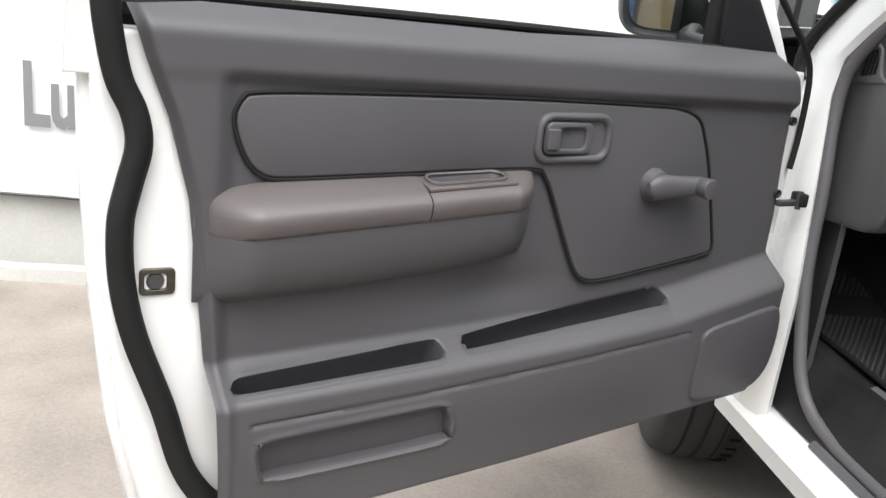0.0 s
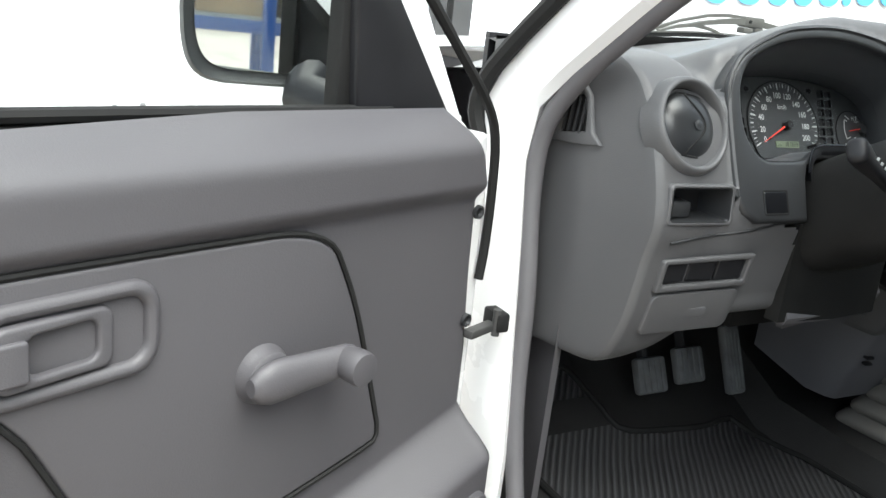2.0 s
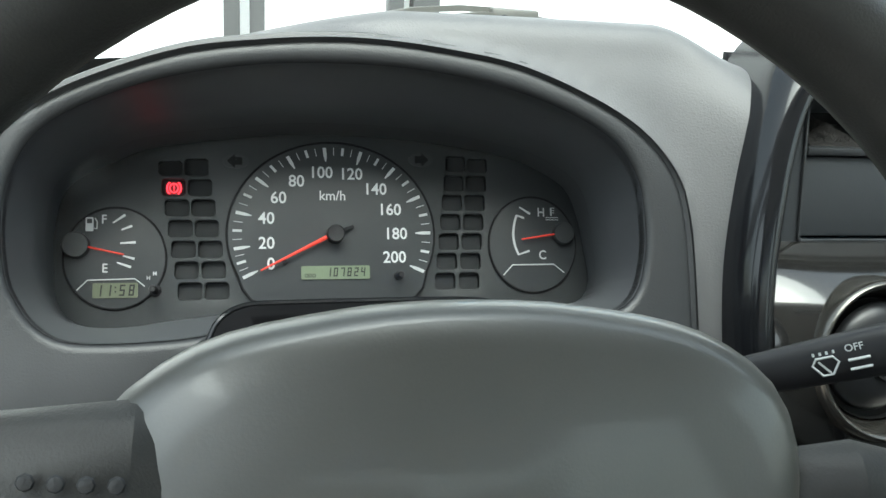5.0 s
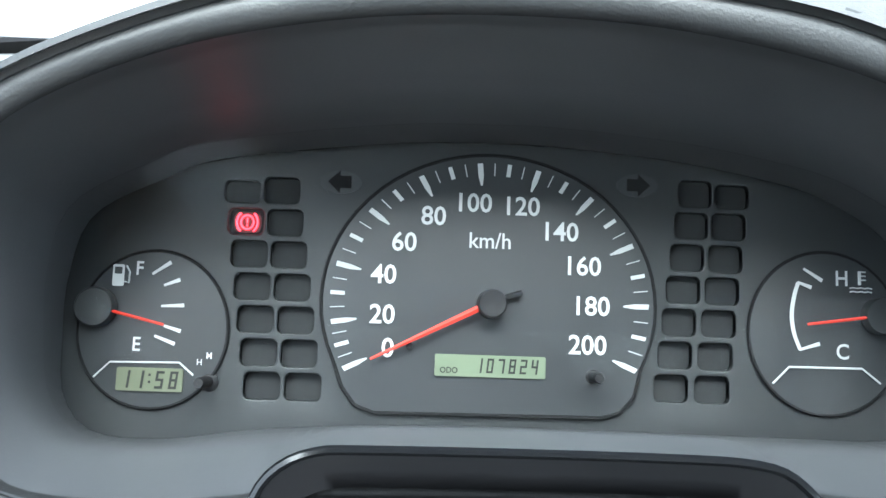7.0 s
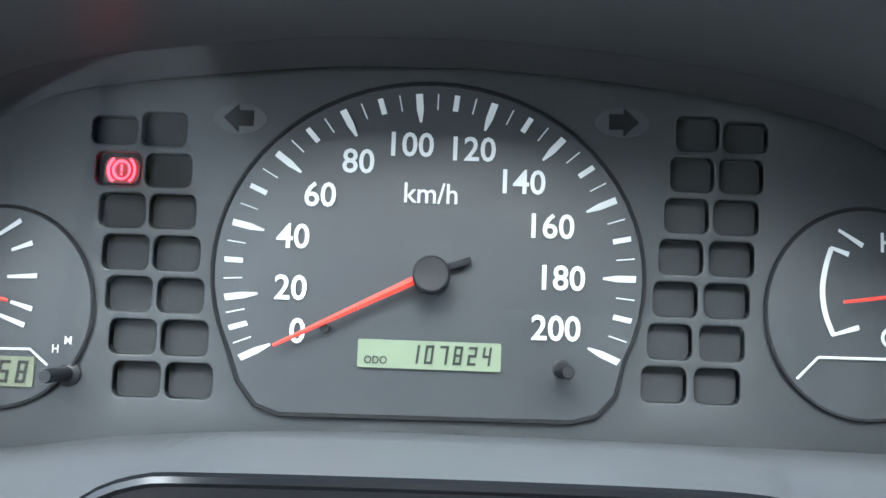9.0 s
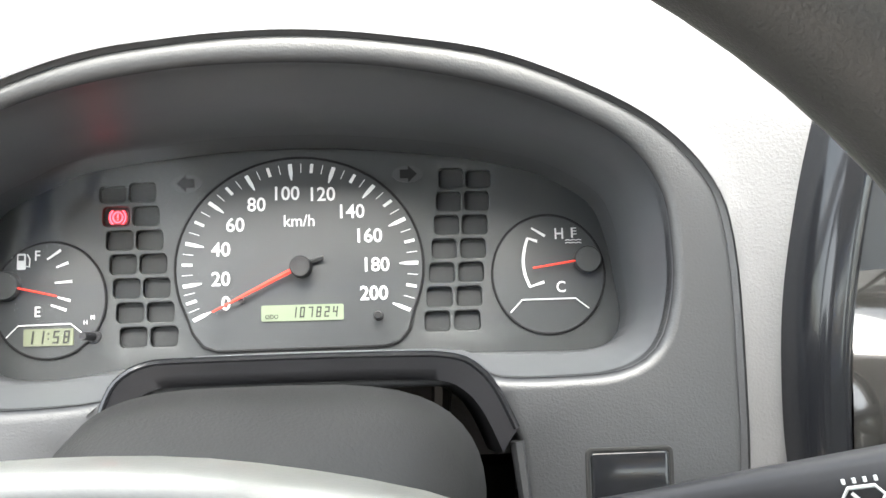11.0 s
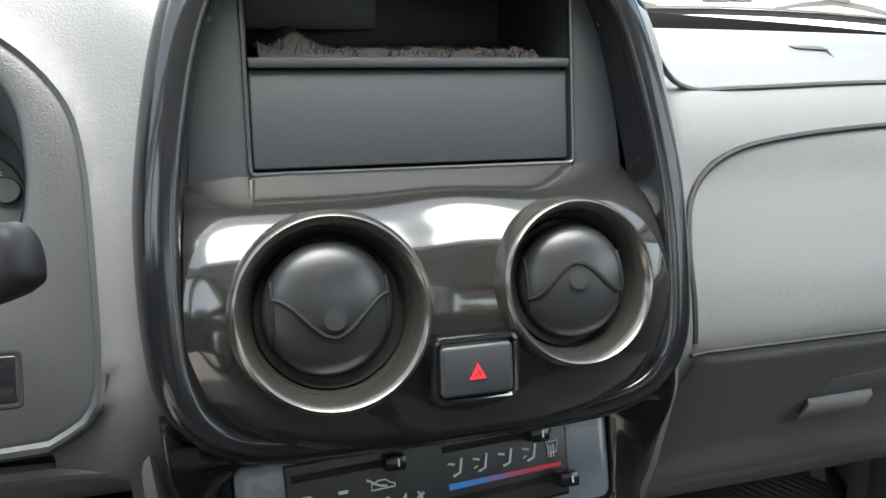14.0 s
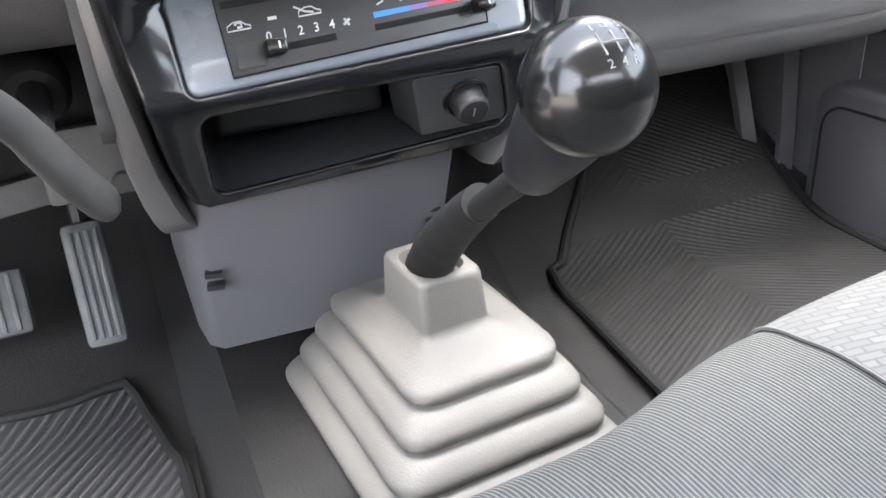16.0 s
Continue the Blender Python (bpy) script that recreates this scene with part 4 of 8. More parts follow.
# inner door handle
handle = part("handle_bezel", plate(rrect(0.394, 0.940, 0.529, 1.014, 0.024, 7), lambda a, b, c: dr(a, b + (a - 0.46) * -0.02, c + 0.017), 0.016, [rrect(0.406, 0.952, 0.517, 1.002, 0.014, 7)[::-1]], r=0.006), DOOR_GREY, door, "rounded grey handle surround")
part("bowl", plate(rrect(0.404, 0.950, 0.519, 1.004, 0.014), lambda a, b, c: dr(a, b, c + 0.0060), 0.002, r=0), BEZEL_DARK, handle, "dark recess behind the lever")
part("lever", plate(rrect(0.431, 0.954, 0.516, 1.000, 0.010), lambda a, b, c: dr(a, b, c + 0.0150 + 0.006 * step(0.43, 0.50, a)), 0.007, [rrect(0.443, 0.962, 0.494, 0.992, 0.008)[::-1]], r=0.003), DOOR_GREY, handle, "grey lever")
part("thumb_pad", plate(rrect(0.4945, 0.961, 0.5155, 0.991, 0.003), lambda a, b, c: dr(a, b, c + 0.0250), 0.009, r=0.002), DOOR_GREY, handle)

# window crank
crank = part("window_crank", lathe([(0.0005, 0.019), (0.0195, 0.019), (0.0230, 0.0165), (0.0245, 0.009), (0.0270, 0.0055), (0.0275, 0.0)], Matrix.Translation(dr(0.294, 0.907, 0.006)) @ DN.to_track_quat("Z", "Y").to_matrix().to_4x4(), 28), DOOR_GREY, door, "grey plastic window crank")
part("arm", loft([[dr(u, 0.907 + (u - 0.294) * -0.05 + w * math.sin(a), n + h * math.cos(a)) for a in (2 * math.pi * k / 14 for k in range(14))] for u, w, h, n in ((0.318, 0.008, 0.006, 0.026), (0.312, 0.015, 0.009, 0.027), (0.300, 0.0195, 0.011, 0.028), (0.285, 0.0195, 0.011, 0.029), (0.265, 0.0178, 0.011, 0.031), (0.235, 0.0162, 0.011, 0.035), (0.222, 0.0156, 0.011, 0.037), (0.214, 0.0130, 0.009, 0.038), (0.209, 0.006, 0.004, 0.038))]), DOOR_GREY, crank)
part("knob", lathe([(0.0005, 0.027), (0.011, 0.027), (0.0150, 0.0262), (0.0165, 0.022), (0.0162, 0.010), (0.0140, 0.0), (0.0005, 0.0)], Matrix.Translation(dr(0.224, 0.911, 0.038)) @ DN.to_track_quat("Z", "Y").to_matrix().to_4x4(), 24), DOOR_GREY, crank)
for su, sz in ((0.002, 1.014), (0.000, 0.888)):
    part("screw", lathe([(0.0004, -0.002), (0.004, -0.002), (0.0055, 0.002), (0.0075, 0.002), (0.008, -0.002)], Matrix.Translation(dr(su, sz, 0.003)) @ DN.to_track_quat("Z", "Y").to_matrix().to_4x4(), 16), BEZEL_DARK, door)
part("screw", lathe([(0.0004, 0.001), (0.006, 0.001), (0.007, -0.003)], Matrix.Translation(dr(0.668, 0.588, 0.020)) @ DN.to_track_quat("Z", "Y").to_matrix().to_4x4(), 16), BEZEL_DARK, door)

# white steel shell
SHELL = [(-0.036, 0.50), (-0.040, 0.60), (-0.040, 1.00), (-0.026, 1.095), (0.04, 1.095), (1.00, 1.078), (1.076, 1.080), (1.080, 1.118), (1.088, 1.118), (1.104, 1.05), (1.101, 0.90), (1.092, 0.75), (1.074, 0.58), (1.050, 0.46), (1.01, 0.432), (0.80, 0.462), (0.40, 0.494), (0.0, 0.520), (-0.03, 0.536)]
part("inner_skin", plate(SHELL, lambda a, b, c: dr(a, b, c - 0.014), 0.05, r=0.010), WHITE, door, "white painted inner steel")
part("outer_skin", plate(offset(SHELL, -0.012), lambda a, b, c: dr(a, b, c - 0.062), 0.03, r=0.008, back=True), WHITE, door, "white painted outer panel")
REAR_SEAL = [(1.094, 1.20), (1.092, 1.108), (1.080, 1.033), (1.062, 0.990), (1.057, 0.952), (1.068, 0.906), (1.077, 0.860), (1.075, 0.791), (1.060, 0.718), (1.027, 0.622), (1.003, 0.537), (0.975, 0.485), (0.945, 0.455), (0.93, 0.440)]
part("weatherstrip", tube([dr(p.x, p.y, 0.0) for p in smooth_loop([(*q, 0) for q in REAR_SEAL], 120, False)], 0.0165, 10, flat=0.8), RUBBER, door, "black rubber door seal")
FRONT_SEAL = [(-0.026, 0.93), (-0.030, 0.97), (-0.030, 1.03), (-0.024, 1.09), (-0.002, 1.13), (0.060, 1.188), (0.126, 1.248), (0.265, 1.378), (0.49, 1.585)]
part("weatherstrip", tube([dr(p.x, p.y, -0.006) for p in smooth_loop([(*q, 0) for q in FRONT_SEAL], 60, False)], [0.0055] * 20 + [0.0055 + 0.00015 * k for k in range(20)] + [0.0085] * 20, 8), RUBBER, door)
latch = part("latch_plate", plate(rrect(1.012, 0.768, 1.054, 0.802, 0.006), lambda a, b, c: dr(a, b, c - 0.010), 0.006, [rrect(1.022, 0.775, 1.048, 0.795, 0.004)[::-1]], r=0.0015), LATCH, door, "oiled steel latch")
part("claw", lathe([(0.0004, 0.004), (0.009, 0.004), (0.011, 0.0), (0.011, -0.004)], Matrix.Translation(dr(1.035, 0.785, -0.014)) @ DN.to_track_quat("Z", "Y").to_matrix().to_4x4(), 14), STEEL_DARK, latch)

# window: frame, glass, belt moulding, black corner cover
WIN = [(0.015, 1.070), (0.105, 1.205), (0.30, 1.385), (0.48, 1.555), (0.55, 1.590), (1.00, 1.590), (1.055, 1.55), (1.085, 1.070)]
part("window_frame", plate(offset(WIN, -0.045), lambda a, b, c: dr(a, b, c - 0.046), 0.035, [offset(WIN, 0.012)[::-1]], r=0.004, back=True), WHITE, door, "white window frame")
part("window_channel", plate(offset(WIN, 0.0115), lambda a, b, c: dr(a, b, c - 0.052), 0.02, [offset(WIN, 0.026)[::-1]], r=0.003, back=True), RUBBER, door, "black glass channel")
part("divider_bar", box((0.018, 0.02, 0.20), Matrix.Translation(dr(0.166, 1.20, -0.058)) @ pose(0, 0, 0, 0, 0, math.degrees(DOOR_TURN)), 0.003), RUBBER, door)
part("corner_cover", plate([(0.012, 1.105), (0.158, 1.105), (0.176, 1.315), (0.158, 1.285)], lambda a, b, c: dr(a, b, c - 0.038), 0.012, r=0.004), BLACK, door, "black triangular corner cover")
part("belt_moulding", tube([dr(1.06 - 0.95 * k / 20, 1.119 + 0.004 * math.sin(math.pi * k / 20), -0.041) for k in range(21)], 0.006, 8), RUBBER, door, "black belt moulding")
part("belt_seal", tube([dr(1.07 - 0.96 * k / 20, 1.106, -0.047) for k in range(21)], 0.0125, 8), RUBBER, door, "black wiper seal at the belt line")
glass = part("window_glass", slab([(0.155, 1.10), (0.165, 1.27), (0.48, 1.55), (1.04, 1.57), (1.07, 1.10)], dr, -0.066, -0.062), GLASS, door)
glass.visible_shadow = False

# door mirror
MU, MN = Vector((-0.995, 0.10, 0)), Vector((-0.10, -0.995, 0))
MC = dr(0.142, 1.264, -0.20)
mirror = part("door_mirror", loft([[MC + q for q in ring] for ring in [[(MU * sx * (1 if math.cos(a) > 0 else -1) * abs(math.cos(a)) ** 0.36 + Vector((0, 0, 1)) * sz * (1 if math.sin(a) > 0 else -1) * abs(math.sin(a)) ** 0.36 + MN * d) for a in (2 * math.pi * k / 40 for k in range(40))] for d, sx, sz in ((0.028, 0.078, 0.130), (0.032, 0.086, 0.138), (0.024, 0.089, 0.141), (-0.02, 0.084, 0.135), (-0.05, 0.075, 0.11), (-0.06, 0.04, 0.06))]]), BEZEL_DARK, door, "black door mirror housing")
SQ = [(0.076 * (1 if math.cos(a) > 0 else -1) * abs(math.cos(a)) ** 0.36, 0.126 * (1 if math.sin(a) > 0 else -1) * abs(math.sin(a)) ** 0.36) for a in (2 * math.pi * k / 40 for k in range(40))]
part("mirror_glass", slab(SQ, lambda a, b, c: MC + MU * a + Vector((0, 0, b)) + MN * (c + 0.030), 0, 0.002), MIRROR, mirror, "mirror glass")
part("mirror_arm", tube([MC - MU * 0.055 + Vector((0, 0, -0.12)) + MN * 0.0, dr(0.125, 1.118, -0.15), dr(0.11, 1.100, -0.08)], [0.030, 0.026, 0.03], 14), BLACK, mirror, "ribbed black mirror foot")
for k in range(4):
    part("rib", lathe([(0.028, -0.004), (0.033, 0.0), (0.028, 0.004)], Matrix.Translation(MC - MU * 0.058 + Vector((0, 0, -0.128 - 0.009 * k))), 20, False), BLACK, mirror)


# ---- dashboard ----
dash = thing("dashboard", (0.0, 0.05, 0.86), "grey moulded plastic dashboard with a soft top pad", "dashboard")
# side profiles, from the lower edge over the face and the top pad to the foot of the screen: (y, z)
P_LEFT = [(0.06, 0.862), (-0.01, 0.840), (-0.060, 0.850), (-0.088, 0.900), (-0.101, 0.955), (-0.106, 0.985), (-0.114, 1.020), (-0.113, 1.045), (-0.104, 1.080), (-0.090, 1.115), (-0.072, 1.150), (-0.045, 1.183), (-0.005, 1.203), (0.06, 1.208), (0.25, 1.200)]
P_HOOD = [(0.06, 0.915), (-0.05, 0.905), (-0.100, 0.912), (-0.108, 0.940), (-0.112, 0.965), (-0.116, 0.990), (-0.122, 1.020), (-0.122, 1.050), (-0.108, 1.085), (-0.092, 1.125), (-0.070, 1.180), (-0.044, 1.240), (-0.020, 1.266), (0.055, 1.247), (0.25, 1.203)]
P_MID = [(0.06, 0.900), (-0.03, 0.890), (-0.070, 0.900), (-0.085, 0.930), (-0.094, 0.955), (-0.101, 0.985), (-0.114, 1.020), (-0.117, 1.050), (-0.111, 1.085), (-0.102, 1.125), (-0.089, 1.175), (-0.070, 1.220), (-0.032, 1.243), (0.05, 1.234), (0.25, 1.204)]
P_PASS = [(0.08, 0.850), (0.00, 0.852), (-0.030, 0.875), (-0.040, 0.915), (-0.054, 0.950), (-0.070, 0.985), (-0.086, 1.016), (-0.079, 1.050), (-0.064, 1.085), (-0.050, 1.118), (-0.040, 1.150), (-0.020, 1.180), (0.012, 1.200), (0.07, 1.213), (0.25, 1.203)]
P_END = [(0.08, 0.850), (0.03, 0.852), (0.000, 0.875), (-0.010, 0.915), (-0.020, 0.950), (-0.030, 0.985), (-0.036, 1.016), (-0.038, 1.050), (-0.036, 1.085), (-0.030, 1.118), (-0.018, 1.150), (0.000, 1.175), (0.028, 1.192), (0.08, 1.198), (0.25, 1.194)]
STATIONS = [(-0.676, P_LEFT), (-0.600, P_LEFT), (-0.545, P_HOOD), (-0.180, P_HOOD), (-0.112, P_MID), (0.135, P_MID), (0.190, P_PASS), (0.52, P_PASS), (0.66, P_END), (0.70, P_END)]


def dash_at(x, s):
    """The dash surface at x, s from 0 at the lower edge to 1 at the screen."""
    for (xa, pa), (xb, pb) in zip(STATIONS, STATIONS[1:]):
        if x <= xb:
            break
    w = step(xa, xb, x)
    k = s * (len(pa) - 1)
    i = min(int(k), len(pa) - 2)

    def on(p, f):
        a, b = Vector(p[i]), Vector(p[i + 1])
        a0, b1 = Vector(p[max(i - 1, 0)]), Vector(p[min(i + 2, len(p) - 1)])
        return 0.5 * (2 * a + (b - a0) * f + (2 * a0 - 5 * a + 4 * b - b1) * f * f + (3 * a - a0 - 3 * b + b1) * f ** 3)

    q = on(pa, k - i).lerp(on(pb, k - i), w)
    y, z = q.x, q.y
    z -= 0.035 * max(abs(x) - 0.15, 0) ** 2 * step(0.70, 0.90, s)
    if -0.60 < x < -0.34:
        z -= 0.040 * (max(-0.34 - x, 0) / 0.17) ** 1.3 * (1 - step(-0.56, -0.60, x)) * step(0.68, 0.80, s) * (1 - step(0.94, 1.0, s))
    if x < -0.44 and s < 0.30:
        z += (0.30 - s) / 0.30 * 0.085 * step(-0.66, -0.44, x) * (1 - step(-0.60, -0.545, x))
    if x < -0.667:
        y += 0.006 * ((-0.667 - x) / 0.007) ** 2 * (1 - 0.8 * step(0.76, 0.92, s))
    return Vector((x, y, z))


BEZ = [(-0.568, 1.060), (-0.569, 1.10), (-0.567, 1.157), (-0.557, 1.187), (-0.528, 1.214), (-0.469, 1.238), (-0.42, 1.247), (-0.367, 1.2505), (-0.315, 1.247), (-0.264, 1.238), (-0.207, 1.214), (-0.177, 1.187), (-0.167, 1.157), (-0.165, 1.10), (-0.166, 1.060), (-0.172, 1.042), (-0.190, 1.032), (-0.262, 1.030), (-0.268, 1.078), (-0.276, 1.094), (-0.292, 1.101), (-0.437, 1.100), (-0.446, 1.094), (-0.452, 1.078), (-0.456, 1.031), (-0.540, 1.032), (-0.560, 1.042)]
nx, ns = 260, 130
xs = [-0.674 + 1.364 * i / (nx - 1) for i in range(nx)]
bm = bmesh.new()
rows = [[bm.verts.new(dash_at(x, j / (ns - 1))) for j in range(ns)] for x in xs]
BEZS = [(p.x, p.y) for p in smooth_loop([(*q, 0) for q in BEZ[:17]], 80, False)] + BEZ[17:]
HOLE = BEZS[:80] + [(-0.190, 1.012), (-0.162, 1.006), (-0.149, 0.985), (-0.143, 0.86), (-0.452, 0.86), (-0.456, 1.02)] + BEZ[25:]
for i in range(nx - 1):
    for j in range(ns - 1):
        a = rows[i][j].co.lerp(rows[i + 1][j + 1].co, 0.5)
        if a.y < (0.03 if a.z < 1.08 else -0.108 + 0.41 * (a.z - 1.035)) and -0.58 < a.x < -0.16 and inside(HOLE, a.x, a.z):
            continue
        if abs(a.x) < (0.130 if a.z < 1.19 else 0.122 if a.z < 1.22 else 0.106) and a.z < 1.262 and a.y < 0.0:
            continue
        if -0.658 < a.x < -0.575 and 1.0300 < a.z < 1.0680 and a.y < 0:
            continue
        bm.faces.new((rows[i][j], rows[i + 1][j], rows[i + 1][j + 1], rows[i][j + 1]))
bmesh.ops.delete(bm, geom=[v for v in bm.verts if not v.link_faces], context="VERTS")
# draw the ragged rim of the opening onto the bezel's outline
rim = [Vector((a[0], 0, a[1])).lerp(Vector((b[0], 0, b[1])), k / 8) for a, b in zip(BEZS[:81], BEZS[1:82]) for k in range(8)]
for v in bm.verts:
    if v.is_boundary and -0.59 < v.co.x < -0.15 and 1.025 < v.co.z < 1.27 and v.co.y < 0.03:
        q = min(rim, key=lambda p: (p.x - v.co.x) ** 2 + (p.z - v.co.z) ** 2)
        if math.hypot(q.x - v.co.x, q.z - v.co.z) < 0.012:
            v.co = Vector((q.x, -0.130 + (q.z - 1.035) * 0.41 - 0.003, q.z))
part("top_pad", bm, DASH_GREY, dash, "grey dashboard moulding", angle=60)


def end_cap(i, j):
    """The flat end panel: a crisp edge at the front, leaning outwards to the rear."""
    p = dash_at(-0.674, 0.10 + 0.90 * j)
    k = i ** 1.3
    return Vector((-0.674 - 0.0165 * min(1.0, k / 0.30) ** 0.8, p.y + (0.22 - p.y) * k, p.z - 0.004 * k))


part("end_cap", grid(30, 60, end_cap), DASH_GREY, dash, "grey end panel of the dashboard", angle=60)
part("end_cap", loft([[(0.69, -0.03, z), (0.696, 0.0, z), (0.70, 0.2, z)] for z in (0.86, 1.0, 1.18)], False, False), DASH_GREY, dash)

# small demister grille on the end panel
def ev(a, b, c=0.0):
    """On the end panel: y, z, metres outwards."""
    return Vector((-0.6915 + 0.10 * max(-a, 0) - c, a, b))


grille = [(0.064, 1.086), (0.020, 1.088), (-0.024, 1.094), (-0.010, 1.106), (-0.004, 1.125), (0.002, 1.146), (0.014, 1.156), (0.036, 1.154), (0.056, 1.128)]
slot = [(0.047, 1.098), (0.002, 1.106), (0.003, 1.122), (0.008, 1.142), (0.016, 1.147), (0.044, 1.138)]
side_vent = part("side_vent", plate(grille, lambda a, b, c: ev(a, b, c + 0.0045), 0.006, [slot], r=0.0025), DASH_GREY, dash, "small slatted demister outlet")
part("vent_back", plate(offset(slot, -0.002), lambda a, b, c: ev(a, b, c + 0.0005), 0.001, r=0), RUBBER, side_vent)
for k in range(4):
    part("slat", box((0.004, 0.003, 0.042), Matrix.Translation(ev(0.010 + 0.0105 * k, 1.122, 0.003)) @ pose(0, 0, 0, 8), 0.001), BEZEL_DARK, side_vent)


def round_vent(owner, at, normal, radius, mat, spin, wave=1, size=0.70, inner=0.76, squash=0.97, profile=None):
    """A round outlet: ring, shadowed throat, and a domed shutter with a wavy parting line."""
    m = Matrix.Translation(at) @ Vector(normal).to_track_quat("Z", "Y").to_matrix().to_4x4()
    profile = profile or [(1.05, -0.014), (1.03, 0.0), (1.005, 0.0045), (0.98, 0.0068), (0.955, 0.0075), (0.925, 0.0066), (0.87, 0.0012), (inner + 0.06, -0.0075), (inner, -0.017), (0.3, -0.024)]
    ring = part("vent_ring", lathe([(radius * a, b) for a, b in profile] + [(0.001, -0.024)], m, 64, False), mat, owner, "round vent surround", angle=60)
    ball = m @ pose(0, 0, 0, *spin) @ Matrix.Diagonal((squash, 1, 1, 1))
    R = radius * size
    part("vent_throat", lathe([(radius * (inner + 0.01), -0.010), (radius * (inner - 0.01), -0.014), (0.001, -0.016)], m, 48, False), RUBBER, ring)
    part("shutter", lathe([(R * math.sin(t), R * 0.42 * math.cos(t) - R * 0.30) for t in (math.pi / 2 * k / 14 for k in range(14, -1, -1))][:-1] + [(0.0006, R * 0.12)], ball, 48), SHUTTER, ring, "domed black shutter")

    def on_ball(a, b, lift=0.0008):
        rr = min(math.hypot(a, b) / R, 0.999)
        return ball @ Vector((a, b, R * 0.42 * math.sqrt(1 - rr * rr) - R * 0.30 + lift))
    line = [on_ball(R * 0.86 * t, wave * R * (-0.06 - 0.28 * math.cos(math.pi * t)), 0.0002) for t in (k / 24 * 2 - 1 for k in range(25))]
    part("parting_line", tube(line, 0.0012, 6), RUBBER, ring)
    part("dimple", lathe([(0.0004, 0.0008), (R * 0.12, 0.0006), (R * 0.15, -0.0004), (R * 0.17, 0.0006)], Matrix.Translation(on_ball(0, wave * R * -0.06, 0.0008)) @ ball.to_3x3().to_4x4(), 20), BEZEL_DARK, ring)
    for s in (-1, 1):
        part("hinge_slot", tube([on_ball(s * R * 0.86, R * 0.46 * (k / 8 * 2 - 1), 0.0001) for k in range(9)], 0.0010, 6), RUBBER, ring)
    return ring


round_vent(dash, (-0.623, -0.088, 1.131), (0.05, -1.0, 0.42), 0.051, DASH_GREY, (0, 0, 82), 1, 0.800, 0.830, 0.97, [(1.12, -0.022), (1.09, -0.008), (1.05, 0.0), (1.01, 0.0036), (0.965, 0.0048), (0.925, 0.0042), (0.895, 0.0015), (0.870, -0.004), (0.845, -0.016), (0.3, -0.024)])
# passenger's outlet, with level slats
pv = Matrix.Translation((0.612, -0.040, 1.119)) @ Vector((0.08, -1.0, 0.22)).to_track_quat("Z", "Y").to_matrix().to_4x4()
pring = part("vent_ring", lathe([(0.052, -0.014), (0.051, 0.0), (0.0495, 0.0055), (0.047, 0.0075), (0.044, 0.006), (0.041, -0.001), (0.039, -0.016), (0.001, -0.018)], pv, 56, False), DASH_GREY, dash, "round vent surround", angle=60)
part("vent_throat", lathe([(0.0388, -0.010), (0.001, -0.0165)], pv, 40, False), RUBBER, pring)
for k in range(5):
    h = -0.026 + 0.013 * k
    part("slat", box((2 * math.sqrt(0.0385 ** 2 - h * h), 0.003, 0.010), pv @ pose(0, h, -0.006, 25), 0.001), BLACK, pring)

# open cubby, blank switches and fuse cover on the driver's side
cub = lambda a, b, c=0.0: Vector((a, -0.1145 - 0.006 * step(-0.62, -0.56, a) - 0.08 * (1.05 - b) - c, b))
cubby = part("cubby", plate(rrect(-0.6625, 1.0265, -0.5705, 1.0715, 0.006), cub, 0.006, [rrect(-0.657, 1.031, -0.576, 1.067, 0.004)[::-1]], r=0.0024), DASH_GREY, dash, "open coin cubby")
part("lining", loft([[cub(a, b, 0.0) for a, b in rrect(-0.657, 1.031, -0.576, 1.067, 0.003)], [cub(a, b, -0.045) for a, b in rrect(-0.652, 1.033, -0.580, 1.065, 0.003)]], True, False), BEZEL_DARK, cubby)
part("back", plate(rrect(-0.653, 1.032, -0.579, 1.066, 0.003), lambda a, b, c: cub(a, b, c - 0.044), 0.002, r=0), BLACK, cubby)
part("block", box((0.03, 0.03, 0.018), Matrix.Translation((-0.637, -0.092, 1.042)), 0.003), BEZEL_DARK, cubby)
sw = lambda a, b, c=0.0: Vector((a, -0.1090 - 0.0150 * step(-0.62, -0.53, a) - c - (b - 0.97) * 0.16, b + 0.065 * (a + 0.59)))
switches = part("switch_panel", plate(rrect(-0.650, 0.950, -0.526, 0.990, 0.004), sw, 0.006, [rrect(-0.643, 0.958, -0.534, 0.984, 0.002)[::-1]], r=0.002), DASH_GREY, dash, "row of three blank switch covers")
for k in range(3):
    part("blank_switch", plate(rrect(-0.6425 + 0.0363 * k, 0.9585, -0.6085 + 0.0363 * k, 0.9835, 0.002), lambda a, b, c: sw(a, b, c - 0.005), 0.004, r=0.0015), BLACK, switches)
fuse = part("fuse_cover", plate(rrect(-0.648, 0.893, -0.530, 0.946, 0.010), lambda a, b, c: sw(a, b, c - 0.002 - (0.946 - b) * 0.10), 0.006, r=0.002), DASH_GREY, dash, "grey fuse box cover")
part("pull_tab", plate(rrect(-0.612, 0.910, -0.566, 0.925, 0.006), lambda a, b, c: sw(a, b, c + 0.001 - (0.946 - b) * 0.10), 0.004, r=0.002), DASH_GREY, fuse)
